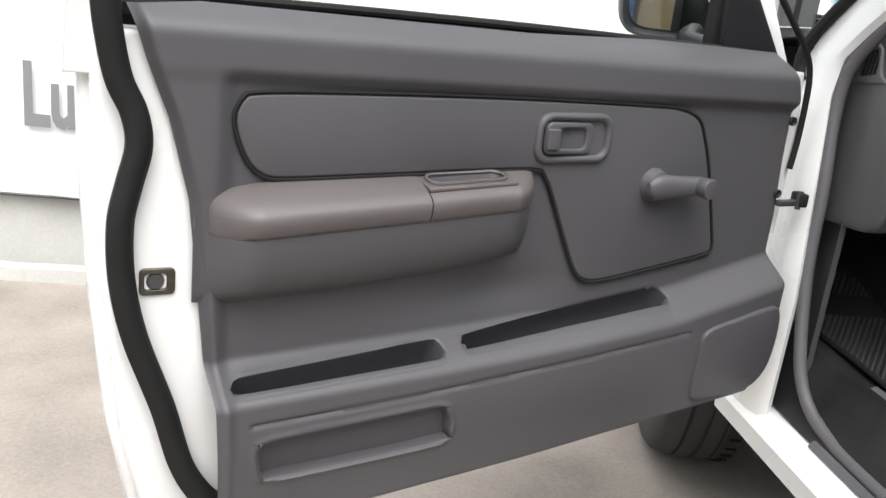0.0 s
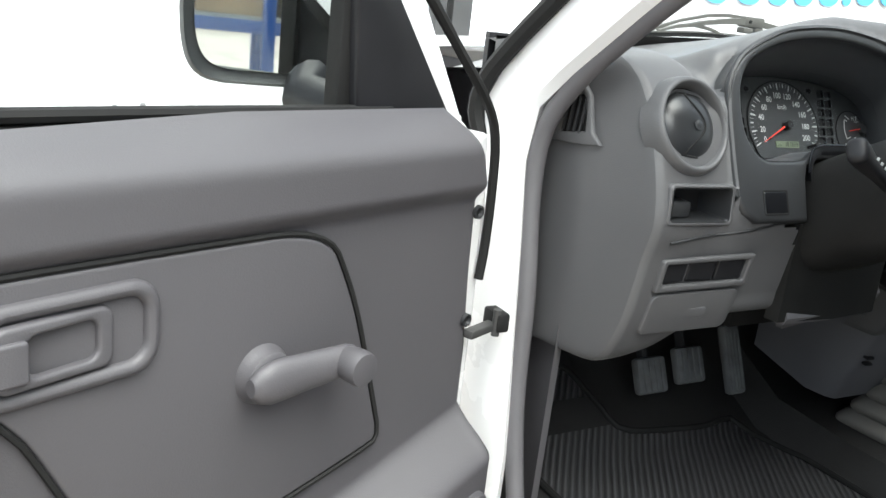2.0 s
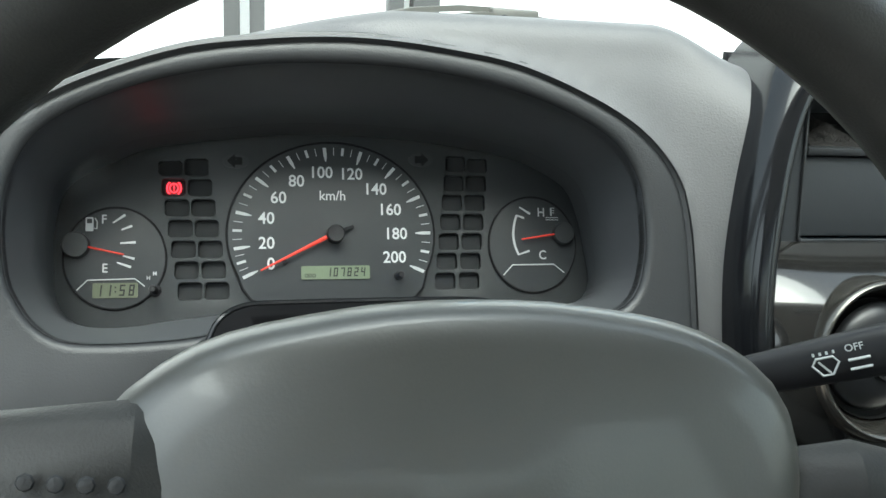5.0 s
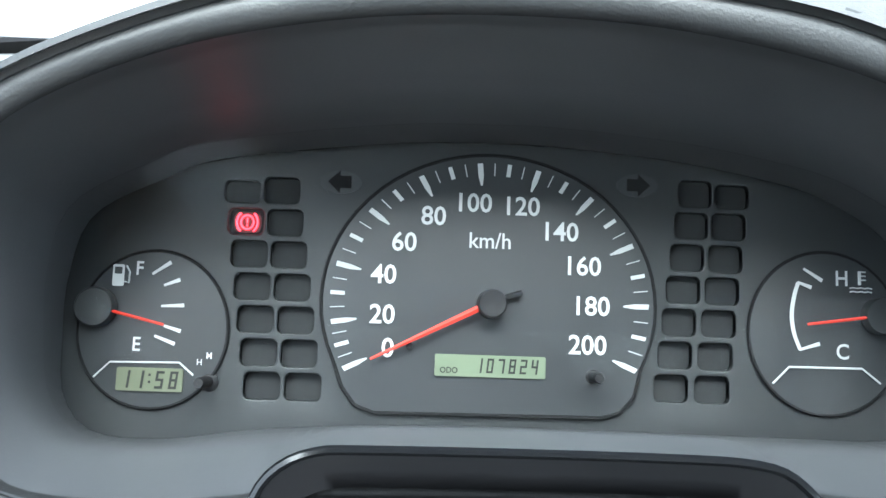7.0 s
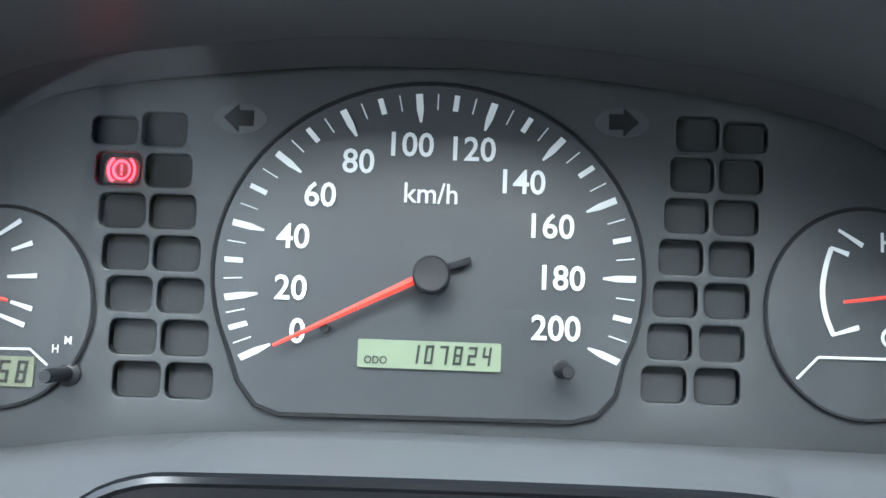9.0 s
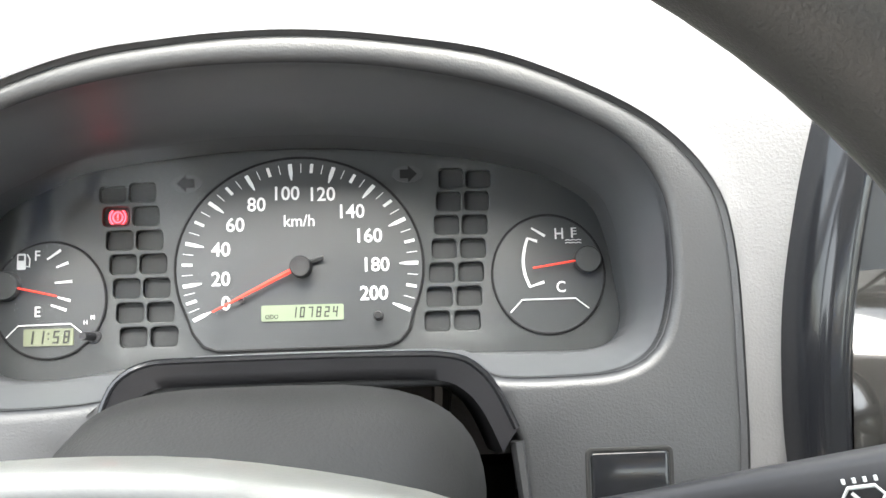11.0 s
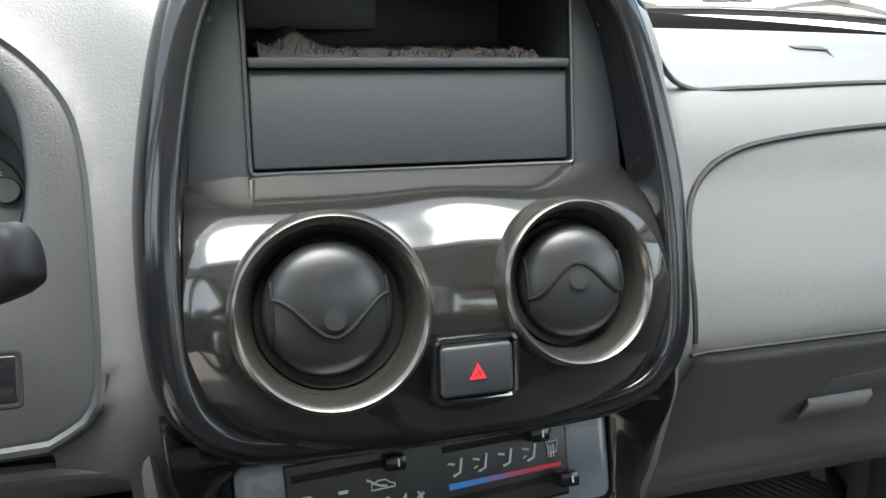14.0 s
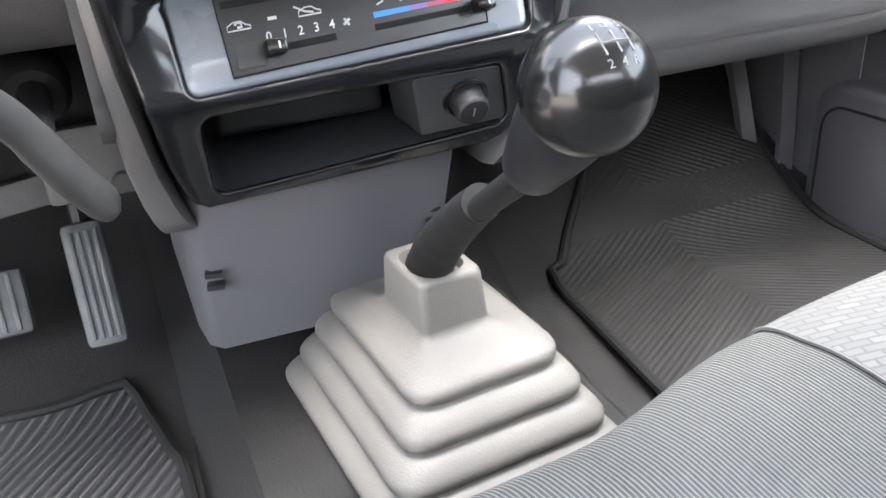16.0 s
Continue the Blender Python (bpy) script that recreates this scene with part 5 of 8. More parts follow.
# shadow line above the recessed lower panel, laid on as a dark bar
part("seam", tube([(a, -0.1125 - 0.0095 * step(-0.605, -0.54, a), 1.0050 + 0.135 * (a + 0.655)) for a in (-0.648 + 0.193 * k / 20 for k in range(21))], 0.0016, 6), BEZEL_DARK, dash, "dark bar for the shadow line at the dash panel seam")

# edge of the opening beside the column, and the recessed panel behind it
EDGE = smooth_loop([(-0.262, -0.121, 1.016), (-0.215, -0.120, 1.014), (-0.180, -0.117, 1.011), (-0.160, -0.111, 1.003), (-0.149, -0.104, 0.985), (-0.1445, -0.096, 0.955), (-0.142, -0.086, 0.92), (-0.140, -0.070, 0.895)], 40, False)
part("lower_edge", tube(EDGE, 0.0048, 8), DASH_GREY, dash, "rounded lower edge of the dash")
part("knee_panel", loft([[(x, -0.108, 1.012), (x, -0.092, 0.985), (x, -0.062, 0.962), (x, -0.030, 0.955)] for x in (-0.268, -0.22, -0.17, -0.135)], False, False), DASH_GREY, dash, "recessed lower panel")
# black sheet in place of the darkness behind the knee panel
part("hollow_shade_back", box((0.16, 0.006, 0.12), Matrix.Translation((-0.20, 0.0, 0.915))), BLACK, dash)
for s in (-1, 1):
    rows = [(z, w, y, 0.012 * max(0.97 - z, 0) / 0.13) for z, w, y in ((0.824, 0.109, -0.046), (0.834, 0.113, -0.056), (0.852, 0.119, -0.068), (0.885, 0.127, -0.088), (0.953, 0.137, -0.106), (1.01, 0.142, -0.114), (1.03, 0.1435, -0.108), (1.05, 0.1435, -0.090), (1.07, 0.1435, -0.070))]
    part("side_trim", loft([[(s * (w - 0.001), y + 0.05, z), (s * (w + 0.001), y + 0.004, z), (s * (w + 0.006), y - 0.004, z), (s * (w + 0.011 + e), y - 0.002, z), (s * (w + 0.014 + e), y + 0.006, z), (s * (w + 0.015 + e), y + 0.05, z)] for z, w, y, e in rows]), DASH_GREY, dash, "grey trim strip beside the console", angle=60)

# passenger side: glovebox and upper tray
glove = part("glovebox_lid", grid(40, 24, lambda i, j: dash_at(0.186 + 0.40 * i, 0.165 + 0.262 * j) + Vector((0, -0.004 + 0.003 * (max(abs(2 * j - 1), abs(2 * i - 1)) ** 12), 0))), DASH_GREY, dash, "grey glovebox lid")
gl = lambda a, b, c=0.0: Vector((a, -0.0605 - 0.46 * (b - 0.955) - c, b))
part("latch_cup", plate(rpoly([(0.3080, 0.9560), (0.3700, 0.9575), (0.3790, 0.9765), (0.3175, 0.9735)], 0.002), lambda a, b, c: gl(a, b, c + 0.0015), 0.004, r=0.0012), DASH_GREY, glove, "flat latch surround")
part("latch", loft([[gl(0.306, 0.9555, 0.001), gl(0.364, 0.9565, 0.001), gl(0.364, 0.9545, 0.001), gl(0.306, 0.9535, 0.001)], [gl(0.3045, 0.9520, 0.006), gl(0.3625, 0.9535, 0.006), gl(0.3625, 0.9510, 0.004), gl(0.3045, 0.9490, 0.004)], [gl(0.3000, 0.9410, 0.0095), gl(0.3570, 0.9425, 0.0095), gl(0.3570, 0.9400, 0.008), gl(0.3000, 0.9380, 0.008)], [gl(0.3020, 0.9375, 0.008), gl(0.3540, 0.9390, 0.008), gl(0.3540, 0.9380, 0.007), gl(0.3020, 0.9365, 0.007)]]), DASH_GREY, glove, "grey pull latch", angle=60)
part("latch_shadow", plate(rpoly([(0.3050, 0.9390), (0.3560, 0.9400), (0.3620, 0.9555), (0.3070, 0.9545)], 0.002), lambda a, b, c: gl(a, b, c + 0.0008), 0.002, r=0), BEZEL_DARK, glove)
part("glove_seam", tube([dash_at(0.178 + 0.42 * k / 30, 0.430) + Vector((0, -0.002, 0)) for k in range(31)], 0.0016, 6), BLACK, dash, "dark seam above the glovebox")
LIDLINE = [dash_at(0.182, 0.445), dash_at(0.183, 0.50), dash_at(0.185, 0.575), dash_at(0.194, 0.635), dash_at(0.218, 0.680), dash_at(0.265, 0.704), dash_at(0.36, 0.719), dash_at(0.47, 0.724), dash_at(0.52, 0.712), dash_at(0.543, 0.66), dash_at(0.548, 0.56), dash_at(0.548, 0.46)]
part("tray_seam", tube([p + Vector((0, -0.001, 0.0005)) for p in smooth_loop(LIDLINE, 80, False)], 0.0021, 6), BLACK, dash, "dark seam round the upper panel")
BAGLINE = [dash_at(0.122, 0.83), dash_at(0.138, 0.812), dash_at(0.165, 0.79), dash_at(0.20, 0.778), dash_at(0.25, 0.777), dash_at(0.36, 0.785), dash_at(0.55, 0.79), dash_at(0.60, 0.795)]
part("pad_seam", tube([p + Vector((0, 0, 0.0012)) for p in smooth_loop(BAGLINE, 60, False)], 0.0019, 6), BEZEL_DARK, dash)
on_top = lambda x, y, c=0.0: Vector((x, y, interp(y, [(-0.050, 1.118), (-0.040, 1.150), (-0.020, 1.180), (0.012, 1.200), (0.07, 1.213)]) - 0.035 * max(x - 0.15, 0) ** 2 + 0.0012 + c))
part("sensor_slot", slab([(0.298, 0.039), (0.322, 0.040), (0.342, 0.034), (0.345, 0.013), (0.318, 0.016), (0.310, 0.028)], on_top, 0, 0.0010), BLACK, dash, "dark slot in the top pad")
part("label_line", tube([on_top(0.344, 0.013), on_top(0.342, -0.006), on_top(0.336, -0.009), on_top(0.300, -0.0085)], 0.0009, 6), BEZEL_DARK, dash)

# ---- instrument cluster ----
BS = math.atan(0.41)
cluster = thing("instrument_cluster", (-0.37, -0.04, 1.03), "dark instrument cluster with a white-on-black speedometer and lit brake lamp", "instrument cluster")


def bz(a, b, c=0.0):
    """On the bezel's plane: x, height, metres in front."""
    return Vector((a, -0.130 + (b - 1.035) * 0.41 - c * math.cos(BS), b + c * math.sin(BS)))


def fc(a, b, c=0.0):
    """On the gauge face: x, world height, metres in front."""
    return Vector((a, (b - 1.12) * 0.46 - c * 0.908, b + c * 0.418))


OPEN = [(p.x, p.y) for p in smooth_loop([(*q, 0) for q in [(-0.545, 1.130), (-0.547, 1.155), (-0.542, 1.180), (-0.524, 1.203), (-0.479, 1.223), (-0.425, 1.234), (-0.370, 1.237), (-0.316, 1.234), (-0.262, 1.223), (-0.218, 1.204), (-0.199, 1.182), (-0.1945, 1.157), (-0.1955, 1.135), (-0.203, 1.115), (-0.220, 1.1055), (-0.250, 1.1035), (-0.276, 1.1045), (-0.290, 1.1105), (-0.330, 1.1120), (-0.410, 1.1115), (-0.432, 1.108), (-0.446, 1.100), (-0.480, 1.097), (-0.515, 1.098), (-0.531, 1.106), (-0.540, 1.118)]], 130)]
bezel = part("bezel", plate(BEZS, bz, 0.030, [OPEN], r=0.005), BEZEL_DARK, cluster, "dark grey surround")
part("edge_seam", tube([bz(*p, -0.0025) for p in BEZS[:82]], 0.0036, 8), BEZEL_DARK, bezel)
FACE = [(p.x, p.y) for p in smooth_loop([(*q, 0) for q in [(-0.5385, 1.105), (-0.5380, 1.127), (-0.530, 1.149), (-0.5024, 1.1635), (-0.479, 1.1715), (-0.4125, 1.1795), (-0.3709, 1.1808), (-0.344, 1.1803), (-0.297, 1.1765), (-0.2546, 1.1695), (-0.2332, 1.1625), (-0.2125, 1.1500), (-0.2045, 1.1317), (-0.2005, 1.110), (-0.1985, 1.0975), (-0.2007, 1.0855), (-0.2136, 1.0780), (-0.2556, 1.0775), (-0.3176, 1.0780), (-0.3986, 1.0780), (-0.458, 1.0750), (-0.4966, 1.0705), (-0.5245, 1.0725), (-0.5365, 1.085)]], 130)]


def nearest_start(loop, ref):
    k = min(range(len(loop)), key=lambda i: (loop[i][0] - ref[0]) ** 2 + (loop[i][1] - ref[1]) ** 2)
    return loop[k:] + loop[:k]


o2 = nearest_start(OPEN, (-0.37, 1.232))
f2 = nearest_start(FACE, (-0.37, 1.178))
area = lambda lp: sum(a[0] * b[1] - b[0] * a[1] for a, b in zip(lp, lp[1:] + lp[:1]))
if area(o2) * area(f2) < 0:
    f2 = [f2[0]] + f2[1:][::-1]
part("hood_lining", loft([[bz(*p, -0.003) for p in o2], [bz(p[0], p[1], -0.012) for p in o2], [bz(*p, -0.012).lerp(fc(*q, 0.010), 0.5) + Vector((0, 0, 0.004)) for p, q in zip(o2, f2)], [fc(*q, 0.004) for q in f2], [fc(*q, -0.004) for q in offset(f2, -0.004)]], True, False), HOOD_DARK, cluster, "dark matt lining of the hood", angle=60)
# two columns of lamp windows on each side of the speedometer, sunk into the face
CELLS = []
for row in range(7):
    zt = 1.1660 - 0.01188 * row
    CELLS.append((0, row, 0, -0.4800 + 0.00200 * row, zt - 0.0098, 0.0145, zt - (0.0016 if row == 0 else 0.0)))
    CELLS.append((0, row, 1, -0.4643 + 0.00208 * row, zt - 0.0098, 0.0145, zt))
    zt = 1.1705 - 0.01198 * row
    CELLS.append((1, row, 0, -0.2953 - 0.00163 * row, zt - 0.0100, 0.0138, zt))
    CELLS.append((1, row, 1, -0.2802 - 0.00142 * row, zt - 0.0100, 0.0140, zt - (0.0012 if row == 0 else 0.0)))
WINDOWS = [rrect(a0, b0, a0 + w, b1, 0.0024, 4) for _, _, _, a0, b0, w, b1 in CELLS]
face = part("gauge_face", plate(offset(FACE, -0.004), fc, 0.004, [w[::-1] for w in WINDOWS], r=0.0005), FACE_DARK, cluster, "dark grey gauge face")
ARCH = [(-0.4500, 1.084), (-0.4455, 1.0985), (-0.4400, 1.1075), (-0.4290, 1.1132), (-0.410, 1.1145), (-0.330, 1.1148), (-0.297, 1.1135), (-0.2845, 1.1080), (-0.2765, 1.0985), (-0.2690, 1.084)]


def arch(shrink, drop, c):
    """The arch's curve over the column, drawn in towards its middle and let down."""
    return [bz(-0.3635 + (p.x + 0.3635) * (1 - shrink), p.y - drop, c) for p in smooth_loop([(*q, 0) for q in ARCH], 60, False)]


part("arch_lip", tube(arch(0.0, 0.0, 0.0030), 0.0017, 8), GLOSS, cluster, "thin lip of the arch above the column")
part("arch_band", loft([arch(0.0, 0.001, 0.0042), arch(0.03, 0.005, 0.0026), arch(0.06, 0.010, 0.0008), arch(0.07, 0.0125, -0.012), arch(0.08, 0.016, -0.050)], False, False), BLACK, cluster, "black flange of the arch", angle=60)


def ink(name, bm, mat=WHITE_INK):
    return part(name, bm, mat, face)


def printed(text, size, a, b, squeeze=1.0, bold=0.014, c=0.0024):
    """Flat lettering centred on (a, b) of the gauge face."""
    bm = writing(text, size, lambda x, y, z: Vector((x, y, 0)), squeeze=squeeze, bold=bold)
    xs, ys = [v.co.x for v in bm.verts], [v.co.y for v in bm.verts]
    mx, my = (min(xs) + max(xs)) / 2, (min(ys) + max(ys)) / 2
    for v in bm.verts:
        v.co = fc(a + v.co.x - mx, b + v.co.y - my, c)
    return bm


# speedometer: a dial slightly wider than tall
SX, SZ, RX, RZ = -0.3715, 1.1222, 0.0640, 0.0518
ANGLES = [(0, -118.6), (20, -99.6), (40, -75.8), (60, -50.6), (80, -27.3), (100, -4.9), (120, 16.9), (140, 39.4), (160, 63.8), (180, 89.4), (200, 115.6)]


def dial(deg, k=1.0, c=0.0):
    """On the speedometer, deg clockwise from straight up, k times the tick radius."""
    t = radians(deg)
    return fc(SX + k * RX * math.sin(t), SZ + k * RZ * math.cos(t), c)


ring = [(SX - 0.0004 + 1.045 * RX * math.sin(radians(a)), SZ + 1.055 * RZ * math.cos(radians(a))) for a in range(-114, 115, 6)]
ring += [(-0.3135, 1.0900), (-0.3190, 1.0845), (-0.3265, 1.0825), (-0.4160, 1.0818), (-0.4235, 1.0842), (-0.4290, 1.0905)]
part("speedometer", plate(ring, lambda a, b, c: fc(a, b, c + 0.0016), 0.0016, r=0.0006), DIAL_DARK, face, "speedometer dial")
part("dial_edge", tube([fc(a, b, 0.0012) for a, b in ring], 0.0009, 6, True), CELL_DARK, face)
for v in range(0, 201, 5):
    a = interp(v, ANGLES)
    far = 1.0 + 0.025 * step(95, 120, abs(a))
    k0, w = (0.835, 0.00110) if v % 20 == 0 else (0.905, 0.00085) if v % 10 == 0 else (0.905, 0.00022)
    t = Vector((math.cos(radians(a)), 0, -math.sin(radians(a))))
    p0, p1, pm = dial(a, k0 * far, 0.0022), dial(a, 0.995 * far, 0.0022), dial(a, 0.905 * far, 0.0022)
    bm = bmesh.new()
    if v % 20 == 0:
        bm.faces.new([bm.verts.new(q) for q in (p1 - t * w, p1 + t * w, pm + t * w, p0 + t * 0.00035, p0 - t * 0.00035, pm - t * w)])
    else:
        bm.faces.new([bm.verts.new(q) for q in (p1 - t * w, p1 + t * w, p0 + t * w, p0 - t * w)])
    ink("tick", bm)
NUMS = [(-0.4115, 1.1050), (-0.4142, 1.1170), (-0.4143, 1.1315), (-0.4065, 1.1436), (-0.3951, 1.1535), (-0.3784, 1.1588), (-0.3590, 1.1581), (-0.3432, 1.1492), (-0.3339, 1.1369), (-0.3302, 1.1224), (-0.3322, 1.1083)]
for k, (a, b) in enumerate(NUMS):
    ink("figure", printed(str(20 * k), 0.0097, a, b, 1.06))
ink("unit", printed("km/h", 0.0082, -0.3721, 1.1450, 1.05, 0.008))


def needle(cx, cz, tip, w, name="needle"):
    """A slim needle with a ridge along its middle."""
    base, end = fc(cx, cz, 0.006), fc(*tip, 0.006)
    d = (end - base).normalized()
    n = (fc(0, 1, 1) - fc(0, 1, 0)).normalized()
    s = d.cross(n).normalized()
    return part(name, loft([[base - s * w, base + n * 0.0008, base + s * w, base - n * 0.0004], [end - s * 0.0005, end + n * 0.0003, end + s * 0.0005, end - n * 0.0002]]), NEEDLE, face, "red needle")


needle(SX, SZ, (-0.4180, 1.1008), 0.0014)
cap_m = Matrix.Translation(fc(SX + 0.0005, SZ - 0.0005, 0.004)) @ (fc(0, 1, 1) - fc(0, 1, 0)).to_track_quat("Z", "Y").to_matrix().to_4x4()
part("needle_cap", lathe([(0.0003, 0.0072), (0.0050, 0.0075), (0.0056, 0.0070), (0.0059, 0.0), (0.0059, -0.002)], cap_m, 32), BLACK, face)
part("needle_tail", box((0.0085, 0.002, 0.0018), Matrix.Translation(fc(SX + 0.0085, SZ + 0.0030, 0.004)) @ pose(0, 0, 0, 0, -20, 0), 0.0004), BEZEL_DARK, face)
part("stop_pin", lathe([(0.0003, 0.003), (0.0014, 0.003), (0.0016, 0.0)], Matrix.Translation(fc(-0.4030, 1.1060, 0.0016)) @ cap_m.to_3x3().to_4x4(), 12), BLACK, face)

# odometer and clock displays
disp = part("odometer", plate(rrect(-0.3927, 1.0956, -0.3488, 1.1034, 0.0006), lambda a, b, c: fc(a, b, c + 0.0026), 0.001, r=0), LCD, face, "lit green odometer display")
DIGITS = {"0": "abcdef", "1": "bc", "2": "abged", "3": "abgcd", "4": "fgbc", "5": "afgcd", "6": "afgedc", "7": "abc", "8": "abcdefg", "9": "abcdfg"}


def segments(text, x0, z0, h, gap):
    """Seven-segment figures."""
    bm = bmesh.new()
    w, t = h * 0.5, h * 0.14
    for ch in text:
        if ch == ":":
            for b in (0.3, 0.7):
                slab([(x0, z0 + h * b), (x0 + t, z0 + h * b), (x0 + t, z0 + h * b + t), (x0, z0 + h * b + t)], fc, 0.0028, 0.0030, bm)
            x0 += gap * 0.45
            continue
        for s in DIGITS[ch]:
            r = {"a": (0, h - t, w, h), "d": (0, 0, w, t), "g": (0, h / 2 - t / 2, w, h / 2 + t / 2), "f": (0, h / 2, t, h), "e": (0, 0, t, h / 2), "b": (w - t, h / 2, w, h), "c": (w - t, 0, w, h / 2)}[s]
            lean = 0.12
            slab([(x0 + r[0] + lean * r[1], z0 + r[1]), (x0 + r[2] + lean * r[1], z0 + r[1]), (x0 + r[2] + lean * r[3], z0 + r[3]), (x0 + r[0] + lean * r[3], z0 + r[3])], fc, 0.0028, 0.0030, bm)
        x0 += gap
    return bm


part("digits", segments("107824", -0.3768, 1.0971, 0.0052, 0.0044), LCD_INK, disp, "dark digits")
part("odo_mark", printed("ODO", 0.0030, -0.3871, 1.0978, c=0.0030), LCD_INK, disp)
clock = part("clock", plate(rrect(-0.5170, 1.0868, -0.4912, 1.0950, 0.0006), lambda a, b, c: fc(a, b, c + 0.0026), 0.001, r=0), LCD_CLOCK, face, "small clock display")
part("digits", segments("11:58", -0.5152, 1.0878, 0.0062, 0.0054), LCD_INK, clock)


def knob_stalk(a, b, name):
    m = Matrix.Translation(fc(a, b, 0.0)) @ (fc(0, 1, 1) - fc(0, 1, 0)).to_track_quat("Z", "Y").to_matrix().to_4x4()
    return part(name, lathe([(0.0003, 0.016), (0.0018, 0.016), (0.0022, 0.0145), (0.0022, 0.002), (0.0040, 0.001), (0.0040, 0.0)], m, 16), BLACK, face, "small black reset stalk")


knob_stalk(-0.4815, 1.0908, "clock_stalk")
knob_stalk(-0.3300, 1.0970, "trip_stalk")
ink("clock_mark", printed("H", 0.0032, -0.4851, 1.0976))
ink("clock_mark", printed("M", 0.0032, -0.4814, 1.1000))


def side_dial(cx, cz, r, name):
    lp = [(cx + r * math.cos(radians(a)), cz + 0.955 * r * math.sin(radians(a))) for a in range(0, 360, 8)]
    p = part(name, plate(lp, lambda a, b, c: fc(a, b, c + 0.0016), 0.0016, r=0.0006), DIAL_DARK, face)
    part("dial_edge", tube([fc(a, b, 0.0010) for a, b in lp], 0.0008, 6, True), CELL_DARK, p)
    return p


def stroke(a, b, w, name="tick"):
    """A straight printed mark from a to b."""
    a, b = Vector(a), Vector(b)
    n = Vector((a.y - b.y, b.x - a.x)).normalized() * w
    ink(name, slab([a - n * 0.6, b - n, b + n, a + n * 0.6], fc, 0.0020, 0.0023))


side_dial(-0.5045, 1.1088, 0.0295, "fuel_gauge")
for a, b in (((-0.5059, 1.1285), (-0.4988, 1.1330)), ((-0.5010, 1.1246), (-0.4948, 1.1268)), ((-0.5016, 1.1171), (-0.4926, 1.1176)), ((-0.5000, 1.1101), (-0.4933, 1.1083)), ((-0.5034, 1.1064), (-0.4953, 1.1037))):
    stroke(a, b, 0.0007)
needle(-0.5200, 1.1148, (-0.4990, 1.1104), 0.0006)
part("needle_cap", lathe([(0.0003, 0.005), (0.0072, 0.005), (0.0078, 0.004), (0.0078, 0.0)], Matrix.Translation(fc(-0.5265, 1.1160, 0.002)) @ cap_m.to_3x3().to_4x4(), 24), FACE_DARK, face)
ink("mark", printed("F", 0.0070, -0.5108, 1.1305))
ink("mark", printed("E", 0.0070, -0.5101, 1.1033))
ink("pump_mark", slab(rrect(-0.5215, 1.1238, -0.5170, 1.1316, 0.0006), fc, 0.002, 0.0023))
ink("pump_mark", tube([fc(-0.5166, 1.1255, 0.0023), fc(-0.5150, 1.1250, 0.0023), fc(-0.5148, 1.1290, 0.0023), fc(-0.5162, 1.1312, 0.0023)], 0.00035, 4))
part("pump_window", slab(rrect(-0.5207, 1.1282, -0.5178, 1.1307, 0.0003), fc, 0.0023, 0.0025), DIAL_DARK, face)
ink("line", tube([fc(-0.5260, 1.0912, 0.0023), fc(-0.5200, 1.0967, 0.0023), fc(-0.4929, 1.0972, 0.0023), fc(-0.4872, 1.0929, 0.0023)], 0.0004, 4))

side_dial(-0.2363, 1.1155, 0.0310, "temperature_gauge")
ARC = [(-0.2473, 1.1338), (-0.2490, 1.1290), (-0.2502, 1.1220), (-0.2493, 1.1150), (-0.2468, 1.1090)]
ink("arc", loft([[fc(p.x - 0.0008, p.y, 0.0021), fc(p.x - 0.0008, p.y, 0.0023), fc(p.x + 0.0008, p.y, 0.0023), fc(p.x + 0.0008, p.y, 0.0021)] for p in smooth_loop([(*q, 0) for q in ARC], 20, False)]))
for a, b in (((-0.2451, 1.1388), (-0.2376, 1.1346)), ((-0.2476, 1.1338), (-0.2420, 1.1320)), ((-0.2472, 1.1092), (-0.2390, 1.1116))):
    stroke(a, b, 0.0007)
needle(-0.2220, 1.1215, (-0.2455, 1.1184), 0.0006)
part("needle_cap", lathe([(0.0003, 0.005), (0.0068, 0.005), (0.0074, 0.004), (0.0074, 0.0)], Matrix.Translation(fc(-0.2150, 1.1222, 0.002)) @ cap_m.to_3x3().to_4x4(), 24), FACE_DARK, face)
ink("mark", printed("H", 0.0078, -0.2298, 1.1357))
ink("mark", printed("C", 0.0078, -0.2299, 1.1090))
ink("coolant_mark", tube([fc(-0.2225, 1.1335, 0.0023), fc(-0.2225, 1.1385, 0.0023)], 0.0006, 4))
for k in range(3):
    ink("coolant_mark", tube([fc(-0.2222, 1.1383 - 0.0015 * k, 0.0023), fc(-0.2200, 1.1383 - 0.0015 * k, 0.0023)], 0.0003, 4))
for z in (1.1322, 1.1308):
    ink("coolant_mark", tube([fc(-0.2265 + 0.0015 * k, z + 0.0003 * (k % 2), 0.0023) for k in range(7)], 0.0003, 4))
ink("line", tube([fc(-0.2581, 1.0968, 0.0023), fc(-0.2515, 1.1029, 0.0023), fc(-0.2221, 1.1031, 0.0023), fc(-0.2148, 1.0979, 0.0023)], 0.00045, 4))

